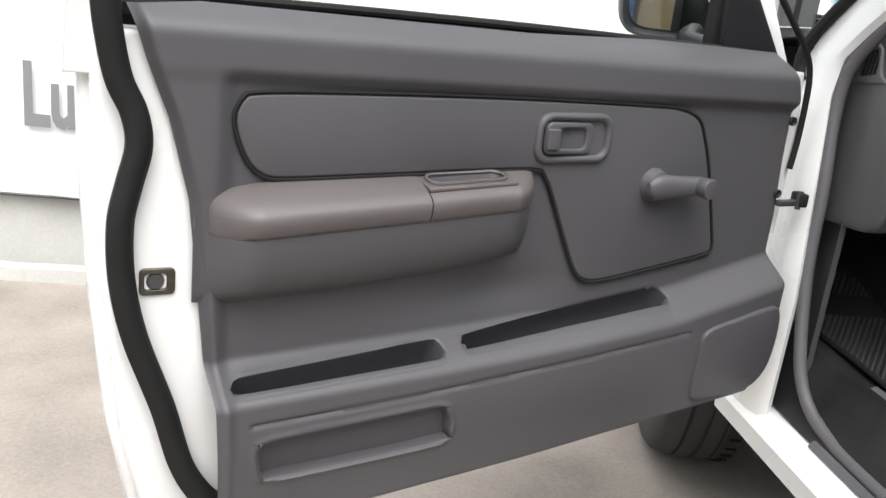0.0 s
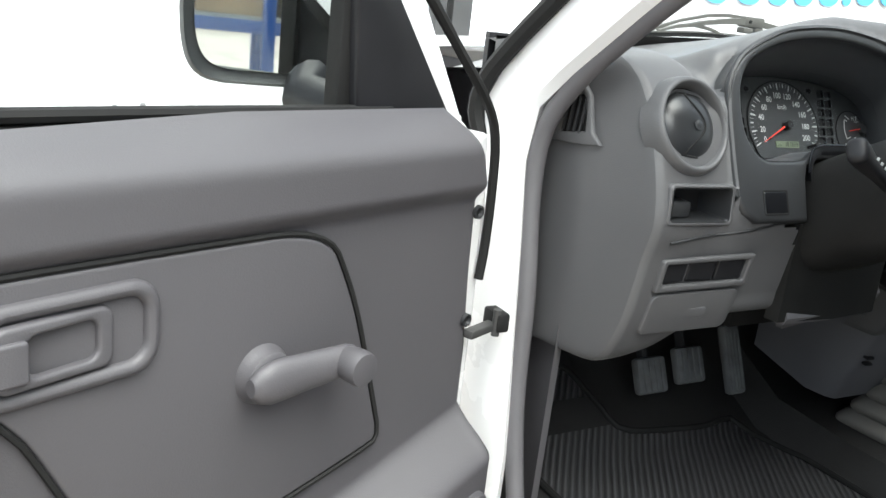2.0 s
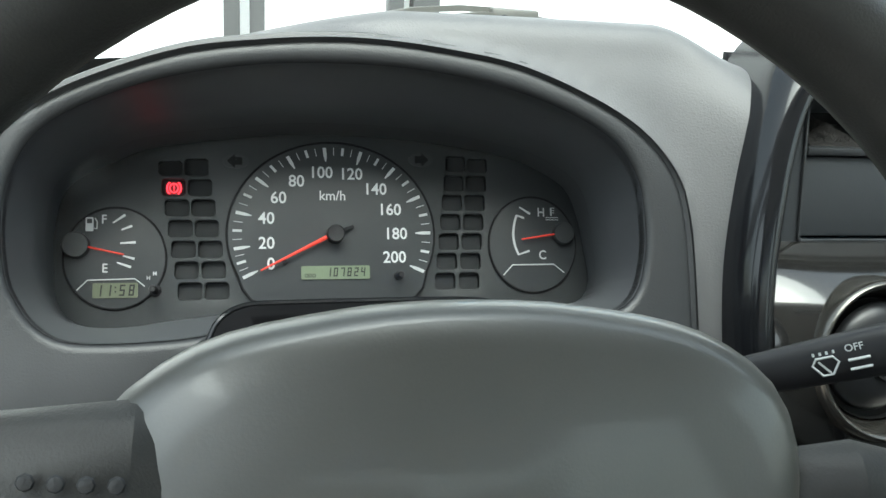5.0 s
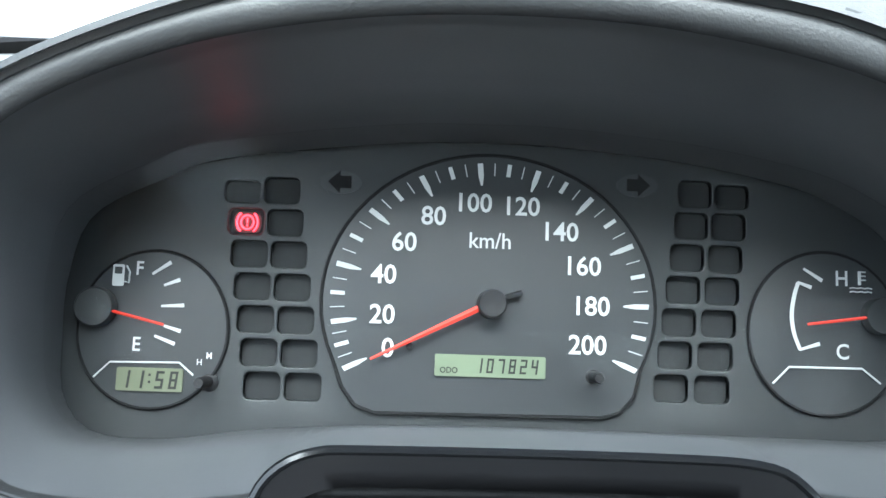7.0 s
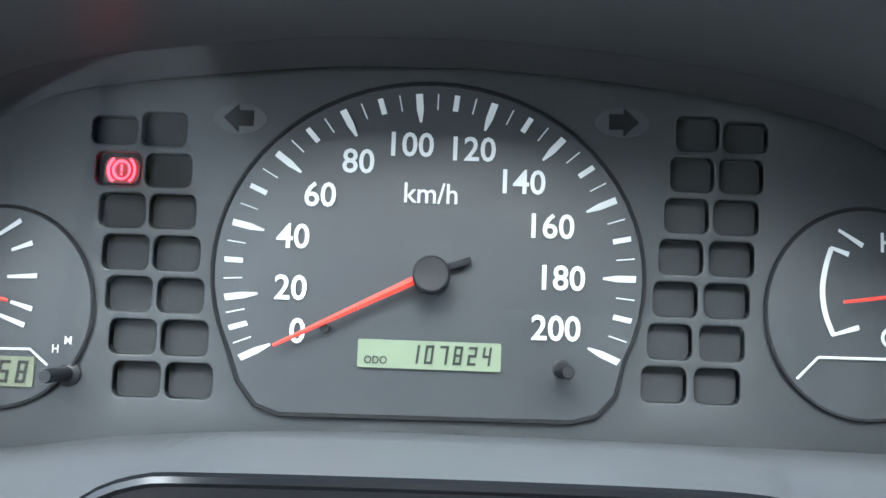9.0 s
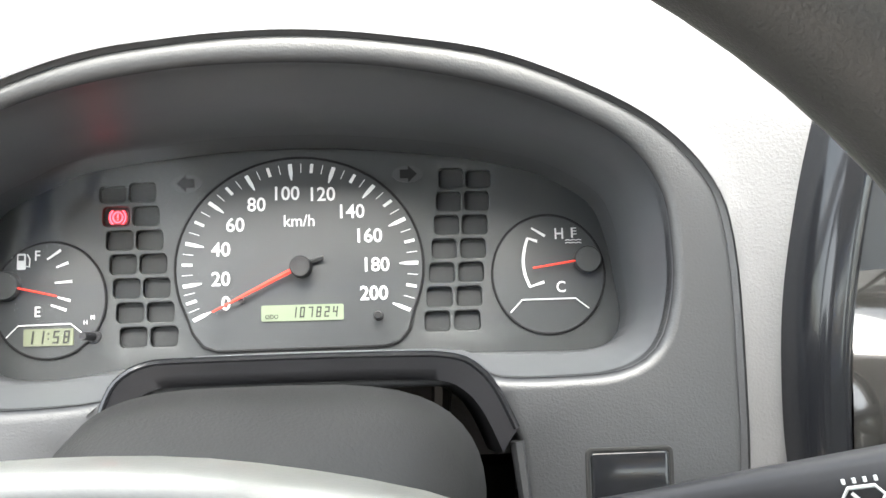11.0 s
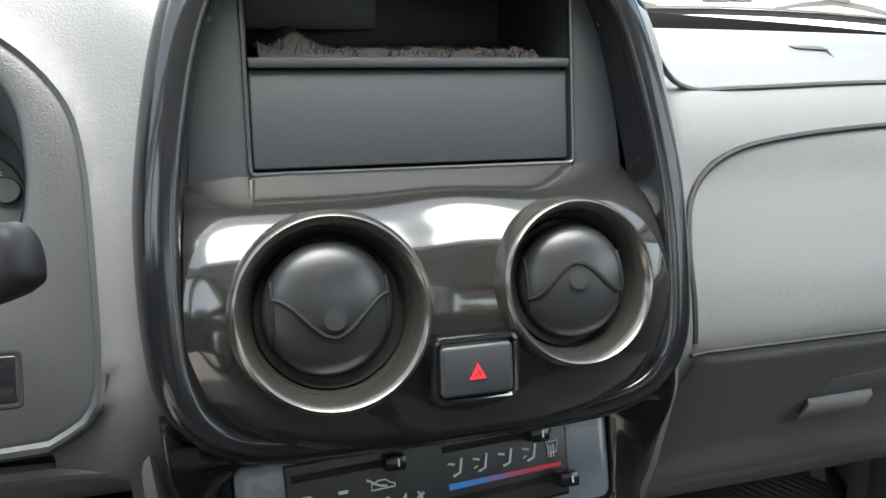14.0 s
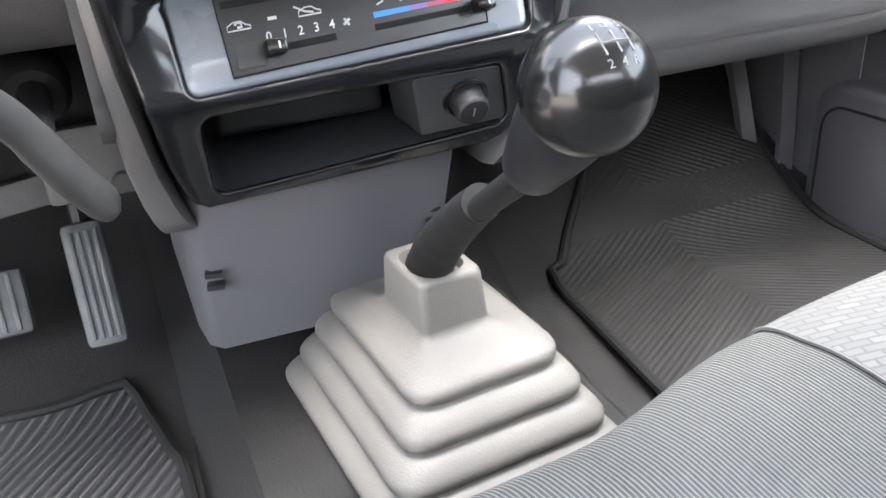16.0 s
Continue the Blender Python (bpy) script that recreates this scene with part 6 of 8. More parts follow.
for (side, row, col, a0, b0, w, b1), lp in zip(CELLS, WINDOWS):
    lit = side == 0 and row == 1 and col == 0
    # near-black walls deepen the shade round each sunk window
    cell = part("lamp_cell", loft([[fc(a, b, -0.0004) for a, b in lp], [fc(a, b, -0.0042) for a, b in lp]], True, False), CELL_DARK, face)
    part("cell_window", plate(offset(lp, -0.0002), lambda a, b, c: fc(a, b, c - 0.0040), 0.0008, r=0), CELL_GREY, cell)
    if lit:
        cx, cz = a0 + w / 2, (b0 + b1) / 2
        part("brake_lamp", plate(rrect(cx - 0.0056, cz - 0.0038, cx + 0.0056, cz + 0.0038, 0.0026, 4), lambda a, b, c: fc(a, b, c - 0.0034), 0.0003, r=0), LAMP_DIM, cell)
        sym = tube([fc(cx + 0.0026 * math.cos(t), cz + 0.0026 * math.sin(t), -0.0028) for t in (math.pi * k / 12 for k in range(24))], 0.00045, 4, True)
        for s in (-1, 1):
            tube([fc(cx + s * 0.0042 * math.cos(t), cz + 0.0042 * math.sin(t), -0.0028) for t in (-0.9 + 1.8 * k / 8 for k in range(9))], 0.00045, 4, False, sym)
        slab([(cx - 0.0003, cz - 0.0004), (cx + 0.0003, cz - 0.0004), (cx + 0.0003, cz + 0.0016), (cx - 0.0003, cz + 0.0016)], fc, -0.0030, -0.0026, sym)
        slab([(cx - 0.0003, cz - 0.0015), (cx + 0.0003, cz - 0.0015), (cx + 0.0003, cz - 0.0009), (cx - 0.0003, cz - 0.0009)], fc, -0.0030, -0.0026, sym)
        part("brake_symbol", sym, LAMP_RED, cell, "lit red brake symbol")
for cx, cz, s in ((-0.4332, 1.1650, -1), (-0.3125, 1.1678, 1)):
    oval = [(cx + 0.0085 * math.cos(t), cz + 0.0043 * math.sin(t)) for t in (2 * math.pi * k / 28 for k in range(28))]
    part("arrow_window", plate(oval, lambda a, b, c: fc(a, b, c + 0.0004), 0.0004, r=0), OVAL, face, "oval turn signal window")
    arrow = [(s * 0.0002, 0.0034), (s * 0.0042, 0.0), (s * 0.0002, -0.0034), (s * 0.0002, -0.0018), (-s * 0.0034, -0.0018), (-s * 0.0034, 0.0018), (s * 0.0002, 0.0018)]
    part("turn_arrow", slab([(cx + 1.25 * a, cz + 1.25 * b) for a, b in arrow], fc, 0.0006, 0.0010), CELL_DARK, face)
lens = part("lens", plate(offset(FACE, -0.002), lambda a, b, c: fc(a, b, c + 0.019 + 0.10 * (b - 1.12)), 0.001, r=0), LENS, cluster, "clear curved gauge lens")
lens.visible_shadow = False

# blank switches beside the column
for a0, a1, b0, b1 in ((-0.529, -0.488, 1.039, 1.066), (-0.2385, -0.199, 1.050, 1.0745)):
    part("blank_switch", plate(rrect(a0, b0, a1, b1, 0.003), lambda a, b, c: bz(a, b, c + 0.0006), 0.006, [rrect(a0 + 0.002, b0 + 0.002, a1 - 0.002, b1 - 0.002, 0.002)[::-1]], r=0.0006), RUBBER, bezel, "black gap round the blank cover")
    part("blank_cover", plate(rrect(a0 + 0.0022, b0 + 0.0022, a1 - 0.0022, b1 - 0.0022, 0.002), lambda a, b, c: bz(a, b, c + 0.0004), 0.006, r=0.0008), GLOSS, bezel)


# ---- centre console ----
console = thing("centre_console", (0.0, -0.08, 0.87), "glossy black console with two round vents and an empty radio bay", "console")


def yr(b):
    """How far back the console's face lies at height b."""
    return interp(b, [(0.846, -0.068), (0.880, -0.082), (0.93, -0.110), (1.0, -0.098), (1.012, -0.104), (1.025, -0.146), (1.06, -0.152), (1.09, -0.140), (1.118, -0.130), (1.127, -0.120), (1.143, -0.080), (1.15, -0.082), (1.195, -0.073), (1.26, -0.060), (1.30, -0.052)])


HALF = [(0.846, 0.106), (0.853, 0.114), (0.885, 0.122), (0.953, 0.132), (1.029, 0.1405), (1.06, 0.1425), (1.12, 0.1435), (1.154, 0.140), (1.207, 0.130), (1.24, 0.119), (1.255, 0.108), (1.267, 0.090), (1.274, 0.068), (1.279, 0.03)]


def console_outline(inset=0.0):
    """The upper module's outline, clockwise from its lower left."""
    right = [(interp(z, HALF) - inset, z) for z in (1.06, 1.09, 1.12, 1.154, 1.18, 1.207, 1.225, 1.24)] + [(0.108 - inset * 0.8, 1.255 - inset * 0.5), (0.090 - inset * 0.6, 1.267 - inset * 0.8), (0.062 - inset * 0.3, 1.275 - inset), (0.03, 1.2785 - inset)]
    corner = [(-0.1400, 1.048), (-0.1345, 1.033), (-0.1230, 1.0215), (-0.105, 1.0145), (-0.082, 1.0120), (-0.05, 1.0115), (0.0, 1.0115)]
    return right + [(-a, b) for a, b in right[::-1]] + corner + [(-a, b) for a, b in corner[-2::-1]]


RIMLOOP = [(p.x, p.y) for p in smooth_loop([(*q, 0) for q in console_outline()], 160)]
for _ in range(14):
    RIMLOOP = [tuple((0.25 * RIMLOOP[i - 1][k] + 0.5 * RIMLOOP[i][k] + 0.25 * RIMLOOP[(i + 1) % 160][k]) for k in (0, 1)) for i in range(160)]
RIM_Y = [(1.01, -0.124), (1.03, -0.129), (1.15, -0.094), (1.24, -0.066), (1.285, -0.053)]


def ring3(inset, lift):
    loop = offset(RIMLOOP, inset)
    for _ in range(6):
        loop = [0.25 * loop[i - 1] + 0.5 * loop[i] + 0.25 * loop[(i + 1) % len(loop)] for i in range(len(loop))]
    return [Vector((a, sum(interp(b + e, RIM_Y) for e in (-0.024, -0.012, 0.0, 0.012, 0.024)) / 5 - lift, b)) for a, b in loop]


# rounded rim round the upper module, joined to the sides below
part("rim", loft([ring3(-0.006, -0.05), ring3(-0.006, -0.010), ring3(-0.0048, 0.007), ring3(-0.0015, 0.0150), ring3(0.0015, 0.0187), ring3(0.0045, 0.0203), ring3(0.0085, 0.0210), ring3(0.0120, 0.0208), ring3(0.0142, 0.0196), ring3(0.0156, 0.0165), ring3(0.0168, 0.007), ring3(0.019, -0.01)], True, False), GLOSS, console, "rounded glossy black rim", angle=120)


def low_y(z):
    """How far back the lower housing's face lies."""
    return interp(z, [(0.846, -0.076), (0.857, -0.083), (0.872, -0.090), (0.923, -0.1175), (0.930, -0.1220), (0.936, -0.1225), (0.990, -0.1000), (1.035, -0.0810)])


HEAT_HOLE = rpoly([(-0.1065, 0.9325), (0.1140, 0.9425), (0.1178, 0.9945), (-0.1098, 0.9885)], 0.007)
TRAY_HOLE = rpoly([(-0.0985, 0.8570), (0.1110, 0.8705), (0.0935, 0.9215), (-0.1030, 0.9185)], 0.009)
LOW = [(-0.104, 0.847), (0.096, 0.856), (0.108, 0.860), (0.116, 0.869), (0.124, 0.885), (0.1345, 0.953), (0.1400, 1.005), (0.1425, 1.035), (-0.1425, 1.035), (-0.1400, 1.005), (-0.1345, 0.953), (-0.124, 0.885), (-0.1175, 0.864), (-0.112, 0.853)]
LOWS = [(LOW[i][0] + (LOW[(i + 1) % len(LOW)][0] - LOW[i][0]) * k / 6, LOW[i][1] + (LOW[(i + 1) % len(LOW)][1] - LOW[i][1]) * k / 6) for i in range(len(LOW)) for k in range(6)]
bm = plate(LOWS, lambda a, b, c: Vector((a, -c, b)), 0.10, [HEAT_HOLE[::-1], TRAY_HOLE[::-1]], r=0.003)
for v in bm.verts:
    # the face recedes above the heater, and its sides come forward to the rim
    v.co.y += low_y(v.co.z) - 0.046 * step(0.116, 0.140, abs(v.co.x)) * step(0.94, 1.03, v.co.z)
part("lower_frame", bm, GLOSS, console, "glossy black lower frame", angle=50)

# radio bay
rd = lambda a, b, c=0.0: Vector((a, yr(1.145) + (b - 1.145) * 0.19 - c, b))
fascia = [(-0.122, 1.138), (0.122, 1.138), (0.119, 1.17), (0.112, 1.215), (0.101, 1.243), (0.083, 1.258), (0.05, 1.266), (0.0, 1.268), (-0.05, 1.266), (-0.083, 1.258), (-0.101, 1.243), (-0.112, 1.215), (-0.119, 1.17)]
radio = part("radio_fascia", plate(fascia, rd, 0.008, [rrect(-0.0905, 1.1435, 0.0905, 1.2475, 0.003)[::-1]], r=0.001), RADIO_GREY, console, "dark grey radio fascia")
part("bay_frame", tube([rd(a, b, 0.001) for a, b in rrect(-0.0905, 1.1435, 0.0905, 1.2475, 0.003)], 0.0012, 6, True), SATIN, radio)
part("blank_plate", plate(rrect(-0.0885, 1.1455, 0.0885, 1.1945, 0.002), lambda a, b, c: rd(a, b, c - 0.002), 0.006, r=0.001), RADIO_GREY, radio, "plain radio blanking plate")
part("pocket_lip", box((0.177, 0.006, 0.005), Matrix.Translation(rd(0, 1.1985, -0.001)), 0.001), SATIN, radio)
pk = rrect(-0.0885, 1.199, 0.0885, 1.2465, 0.002)
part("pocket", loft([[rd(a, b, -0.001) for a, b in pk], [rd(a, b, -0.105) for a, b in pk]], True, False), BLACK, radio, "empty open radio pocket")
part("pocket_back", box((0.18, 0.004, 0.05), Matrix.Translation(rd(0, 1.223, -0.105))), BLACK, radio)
part("pocket_block", box((0.085, 0.03, 0.020), Matrix.Translation(rd(-0.046, 1.2215, -0.085)), 0.002), RADIO_GREY, radio)
bm = bmesh.new()
rs = random.Random(4)
for k in range(900):
    a, d = rs.uniform(-0.080, 0.072), rs.uniform(0.006, 0.07)
    p = rd(a, 1.2005, -d)
    h = 0.002 + 0.003 * rs.random() + (0.006 * math.exp(-((a + 0.064) / 0.012) ** 2) if d < 0.05 else 0)
    q = p + Vector((rs.uniform(-0.003, 0.003), rs.uniform(-0.003, 0.003), h))
    s = Vector((0.0005, 0.0003, 0))
    bm.faces.new([bm.verts.new(v) for v in (p - s, p + s, q + s * 0.4, q - s * 0.4)])
felt = whole("dusty_felt", bm, LINT, "tuft of dusty brown felt lying in the radio pocket", "felt", kind="stuff")
part("felt_sheet", grid(40, 14, lambda i, j: rd(-0.082 + 0.156 * i, 1.2000 + (0.0035 + 0.004 * noise.noise((i * 22, j * 9, 2)) + 0.014 * math.exp(-((i - 0.10) / 0.09) ** 2) * (1 - 0.5 * j) * (0.7 + 0.9 * noise.noise((i * 9, j * 5, 7)))) * min(1.0, 7 * j), -0.004 - 0.07 * j)), LINT, felt)

# vent face: slopes out under the radio, then down
VW = [(1.020, 0.089), (1.026, 0.102), (1.036, 0.115), (1.050, 0.1235), (1.075, 0.1280), (1.09, 0.1280), (1.118, 0.1260), (1.143, 0.1225)]


VENT_SIDE = smooth_loop([(0, -0.146, 1.014), (0, -0.1505, 1.030), (0, -0.1515, 1.050), (0, -0.1490, 1.072), (0, -0.1425, 1.094), (0, -0.1310, 1.114), (0, -0.1130, 1.130), (0, -0.086, 1.142), (0, -0.074, 1.146)], 60, False)


def vent_y(z):
    """A soft roll: steep at the foot, rounding back under the radio."""
    return interp(z, [(p.z, p.y) for p in VENT_SIDE])


def vent_face(i, j):
    z = 1.020 + 0.123 * j
    a = (2 * i - 1) * interp(z, VW)
    edge = 1 - (2 * i - 1) ** 8
    y = vent_y(z) + 0.012 * (1 - edge) + 0.05 * (a * a)
    # a shallow saddle between the two outlets
    y += 0.006 * math.exp(-(a - 0.006) ** 2 / 0.0009) * step(1.02, 1.06, z) * (1 - step(1.12, 1.14, z))
    return Vector((a, y, z))


VENTS = [(-0.0610, 1.089, 0.0475), (0.0670, 1.0925, 0.0435)]
bm = grid(150, 100, vent_face)
bmesh.ops.delete(bm, geom=[f for f in bm.faces if any(math.hypot(f.calc_center_median().x - a, (f.calc_center_median().z - b) * 1.05) < 0.93 * r for a, b, r in VENTS)], context="FACES")
part("vent_face", bm, VENT_METAL, console, "polished dark metallic vent panel", angle=70)
part("under_lip", grid(30, 6, lambda i, j: Vector(((2 * i - 1) * 0.125, -0.140 + 0.062 * j, 1.018 - 0.010 * j))), SATIN, console)
round_vent(console, (-0.0610, -0.1420, 1.089), (-0.05, -1.0, 0.33), 0.0475, VENT_RING, (8, 4, 0), 1)
round_vent(console, (0.0670, -0.1395, 1.0925), (0.05, -1.0, 0.33), 0.0435, VENT_RING, (4, -10, 0), -1)
hz = lambda a, b, c=0.0: Vector((a, -0.1555 + (b - 1.056) * 0.20 - c, b))
hazard = part("hazard_switch", plate(rrect(-0.0115, 1.0450, 0.0265, 1.0700, 0.003), lambda a, b, c: hz(a, b, c + 0.0015), 0.012, r=0.002), SATIN, console, "hazard light button")
part("hazard_edge", tube([hz(a, b, -0.001) for a, b in rrect(-0.0140, 1.0425, 0.0290, 1.0725, 0.004)], 0.0018, 6, True), GLOSS, hazard)
part("triangle", plate([(0.0030, 1.0535), (0.0120, 1.0535), (0.0075, 1.0615)], lambda a, b, c: hz(a, b, c + 0.0021), 0.0006, [[(0.0054, 1.0549), (0.0075, 1.0588), (0.0096, 1.0549)]], r=0), PRINT_RED, hazard, "red warning triangle")
part("triangle", plate([(0.0064, 1.0553), (0.0086, 1.0553), (0.0075, 1.0576)], lambda a, b, c: hz(a, b, c + 0.0021), 0.0006, r=0), PRINT_RED, hazard)

# heater panel
hv = lambda a, b, c=0.0: Vector((a, -0.096 - (0.992 - b) * 0.42 - c * 0.92, b + c * 0.39))
heater = part("heater_panel", plate([tuple(q) for q in offset(HEAT_HOLE, 0.0006)], hv, 0.008, r=0.0025), HVAC_BLUE, console, "blue-grey heater control surround")
panel = part("control_plate", plate([(-0.0795, 0.9400), (0.0850, 0.9490), (0.0880, 0.9910), (-0.0815, 0.9850)], lambda a, b, c: hv(a, b, c + 0.001), 0.004, r=0.0008), PANEL_DARK, heater, "black slider control plate")
part("plate_edge", tube([hv(a, b, 0.001) for a, b in [(-0.0795, 0.9400), (0.0850, 0.9490), (0.0880, 0.9910), (-0.0815, 0.9850)]], 0.0008, 4, True), RUBBER, heater)


def hp(u, v, c=0.0):
    """On the control plate: u, v from 0 to 1."""
    a = -0.0805 + 0.166 * u + 0.003 * u * v
    return hv(a, 0.9405 + 0.009 * u + v * (0.0445 - 0.0035 * u), c + 0.0014)


def hslab(u0, v0, u1, v1, mat, name, c=0.0003, parent=None):
    return part(name, loft([[hp(u0, v0, 0), hp(u1, v0, 0), hp(u1, v1, 0), hp(u0, v1, 0)], [hp(u0, v0, c), hp(u1, v0, c), hp(u1, v1, c), hp(u0, v1, c)]]), mat, parent or panel)


for u0, v0, u1 in ((0.015, 0.80, 0.33), (0.20, 0.18, 0.395), (0.53, 0.815, 0.94), (0.545, 0.185, 0.965)):
    hslab(u0, v0, u1, v0 + 0.085, RUBBER, "slot")
for u, v in ((0.348, 0.86), (0.165, 0.22), (0.865, 0.87), (0.970, 0.225)):
    knob = part("slider", box((0.0120, 0.013, 0.0088), Matrix.Translation(hp(u, v, 0.007)) @ pose(0, 0, 0, -22), 0.0015), KNOB_BLACK, panel, "small black slider")
    part("tick", box((0.0010, 0.0006, 0.0040), Matrix.Translation(hp(u + 0.008, v, 0.0135)) @ pose(0, 0, 0, -22)), WHITE_INK, knob)
for k in range(5):
    part("figure", writing(str(k), 0.0070, lambda x, y, c, k=k: hp(0.157 + 0.0578 * k + x / 0.166, 0.378 + y / 0.043, 0.0004)), WHITE_INK, panel)
hslab(0.165, 0.575, 0.197, 0.615, WHITE_INK, "mark")
for k in range(12):
    u0, u1 = 0.548 + 0.425 * k / 12, 0.548 + 0.425 * (k + 1) / 12
    lo, hi = (0.335 + 0.030 * u / 0.97 for u in (u0, u1)), (0.445 - 0.030 * u / 0.97 for u in (u0, u1))
    (a0, a1), (b0, b1) = tuple(lo), tuple(hi)
    part("colour_strip", loft([[hp(u0, a0, c), hp(u1, a1, c), hp(u1, b1, c), hp(u0, b0, c)] for c in (0.0, 0.0003)]), STRIP[min(k // 2, 5)], panel)


def seat_mark(u, n):
    """A seated outline with air arrows, as small strokes."""
    bm = tube([hp(u + 0.022, 0.72, 0.0004), hp(u + 0.014, 0.545, 0.0004), hp(u - 0.010, 0.515, 0.0004)], 0.0008, 4)
    tube([hp(u - 0.028, 0.68, 0.0004), hp(u - 0.004, 0.66, 0.0004)], 0.0007, 4, False, bm)
    if n > 1:
        tube([hp(u - 0.026, 0.56, 0.0004), hp(u - 0.012, 0.585, 0.0004)], 0.0005, 4, False, bm)
    return bm


for k in range(4):
    part("air_mark", seat_mark(0.575 + 0.0925 * k, 1 + k % 2), WHITE_INK, panel)
screen_mark = tube([hp(0.918, 0.71, 0.0004), hp(0.962, 0.71, 0.0004), hp(0.954, 0.56, 0.0004), hp(0.926, 0.56, 0.0004)], 0.0005, 4, True)
for k in range(3):
    tube([hp(0.925 + 0.010 * k, 0.66, 0.0004), hp(0.925 + 0.010 * k, 0.50, 0.0004)], 0.0004, 4, False, screen_mark)
part("demist_mark", screen_mark, WHITE_INK, panel)
for u, v in ((0.060, 0.575), (0.315, 0.600)):
    part("car_mark", tube([hp(u - 0.040, v - 0.05, 0.0004), hp(u - 0.038, v + 0.01, 0.0004), hp(u - 0.015, v + 0.05, 0.0004), hp(u + 0.010, v + 0.05, 0.0004), hp(u + 0.026, v + 0.005, 0.0004), hp(u + 0.042, v - 0.015, 0.0004), hp(u + 0.042, v - 0.05, 0.0004)], 0.0005, 4, True), WHITE_INK, panel)
part("arrow_mark", tube([hp(0.048, 0.590, 0.0005), hp(0.058, 0.615, 0.0005), hp(0.070, 0.600, 0.0005), hp(0.072, 0.560, 0.0005), hp(0.056, 0.555, 0.0005)], 0.0008, 4), WHITE_INK, panel)
part("arrow_mark", tube([hp(0.262, 0.68, 0.0005), hp(0.300, 0.60, 0.0005), hp(0.330, 0.575, 0.0005)], 0.0007, 4), WHITE_INK, panel)
fan = bmesh.new()
for k in range(4):
    a = math.pi / 2 * k + 0.6
    tube([hp(0.443, 0.375, 0.0004), hp(0.443 + 0.014 * math.cos(a), 0.375 + 0.058 * math.sin(a), 0.0004)], 0.0009, 4, False, fan)
part("fan_mark", fan, WHITE_INK, panel)
hslab(0.030, 0.06, 0.128, 0.36, SATIN, "blank_button", 0.0010)

# open tray and lighter
tray = part("tray", loft([[Vector((q.x, low_y(q.y) + 0.004, q.y)) for q in offset(TRAY_HOLE, 0.0003)], [Vector((q.x * 0.94, 0.015, 0.89 + (q.y - 0.89) * 0.92 + 0.006)) for q in offset(TRAY_HOLE, 0.002)]], True, False), SATIN, console, "open black storage tray")
part("tray_step", box((0.125, 0.030, 0.026), pose(-0.022, -0.006, 0.886, -6), 0.006, 3), SATIN, tray, "raised step at the back of the tray")
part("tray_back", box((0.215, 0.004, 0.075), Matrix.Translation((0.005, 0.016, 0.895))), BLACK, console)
lg = lambda a, b, c=0.0: Vector((a, low_y(b) + 0.003 - c, b))
lighter = part("lighter_panel", plate(rpoly([(0.0445, 0.8715), (0.1095, 0.8745), (0.0940, 0.9195), (0.0310, 0.9200)], 0.0035), lg, 0.055, r=0.0015), SATIN, console, "black panel with the cigar lighter")
lm = Matrix.Translation(lg(0.0725, 0.8985)) @ Vector((0, -1, -0.50)).to_track_quat("Z", "Y").to_matrix().to_4x4()
part("lighter_ring", lathe([(0.0125, 0.0), (0.0128, 0.0022), (0.0145, 0.0026), (0.0160, 0.0018), (0.0170, -0.001)], lm, 36, False), GLOSS, lighter)
lk = part("lighter_knob", lathe([(0.0005, 0.0150), (0.0085, 0.0155), (0.0100, 0.0162), (0.0113, 0.0150), (0.0120, 0.0125), (0.0122, -0.002)], lm, 36), BLACK, lighter, "round lighter knob")
part("mark", box((0.0012, 0.007, 0.0006), lm @ pose(0, 0, 0.0156), 0.0002), KNOB_INK, lk)

# bracket cover below the console
bracket = thing("tunnel_cover", (0.0, -0.03, 0.64), "grey plastic cover under the console", "cover")
CV = [(0.692, 0.002), (0.73, -0.012), (0.76, -0.025), (0.82, -0.050), (0.856, -0.066)]
part("shell", loft([[(-0.125, 0.16, z + 0.03), (-0.122, 0.05, z), (-0.118, f + 0.012, z), (-0.108, f, z), (0.0, f - 0.004, z), (0.074, f, z), (0.083, f + 0.012, z), (0.087, 0.05, z), (0.09, 0.16, z + 0.03)] for z, f in CV], False, False), COVER_GREY, bracket, angle=50)
for sx, sz in ((-0.107, 0.779), (-0.107, 0.769), (0.068, 0.792), (0.068, 0.783)):
    part("slot", box((0.013, 0.010, 0.0042), pose(sx, -0.034, sz, 0, 0, -12), 0.001), BLACK, bracket)

# ---- steering wheel and column ----
WT = 0.373
WC = Vector((-0.3628, -0.349, 1.1420))
WN, WV = Vector((0, -math.cos(WT), math.sin(WT))), Vector((0, math.sin(WT), math.cos(WT)))


def sw_at(a, b, c=0.0):
    """On the steering wheel: right, up, towards the driver."""
    return WC + Vector((a, 0, 0)) + WV * b + WN * c


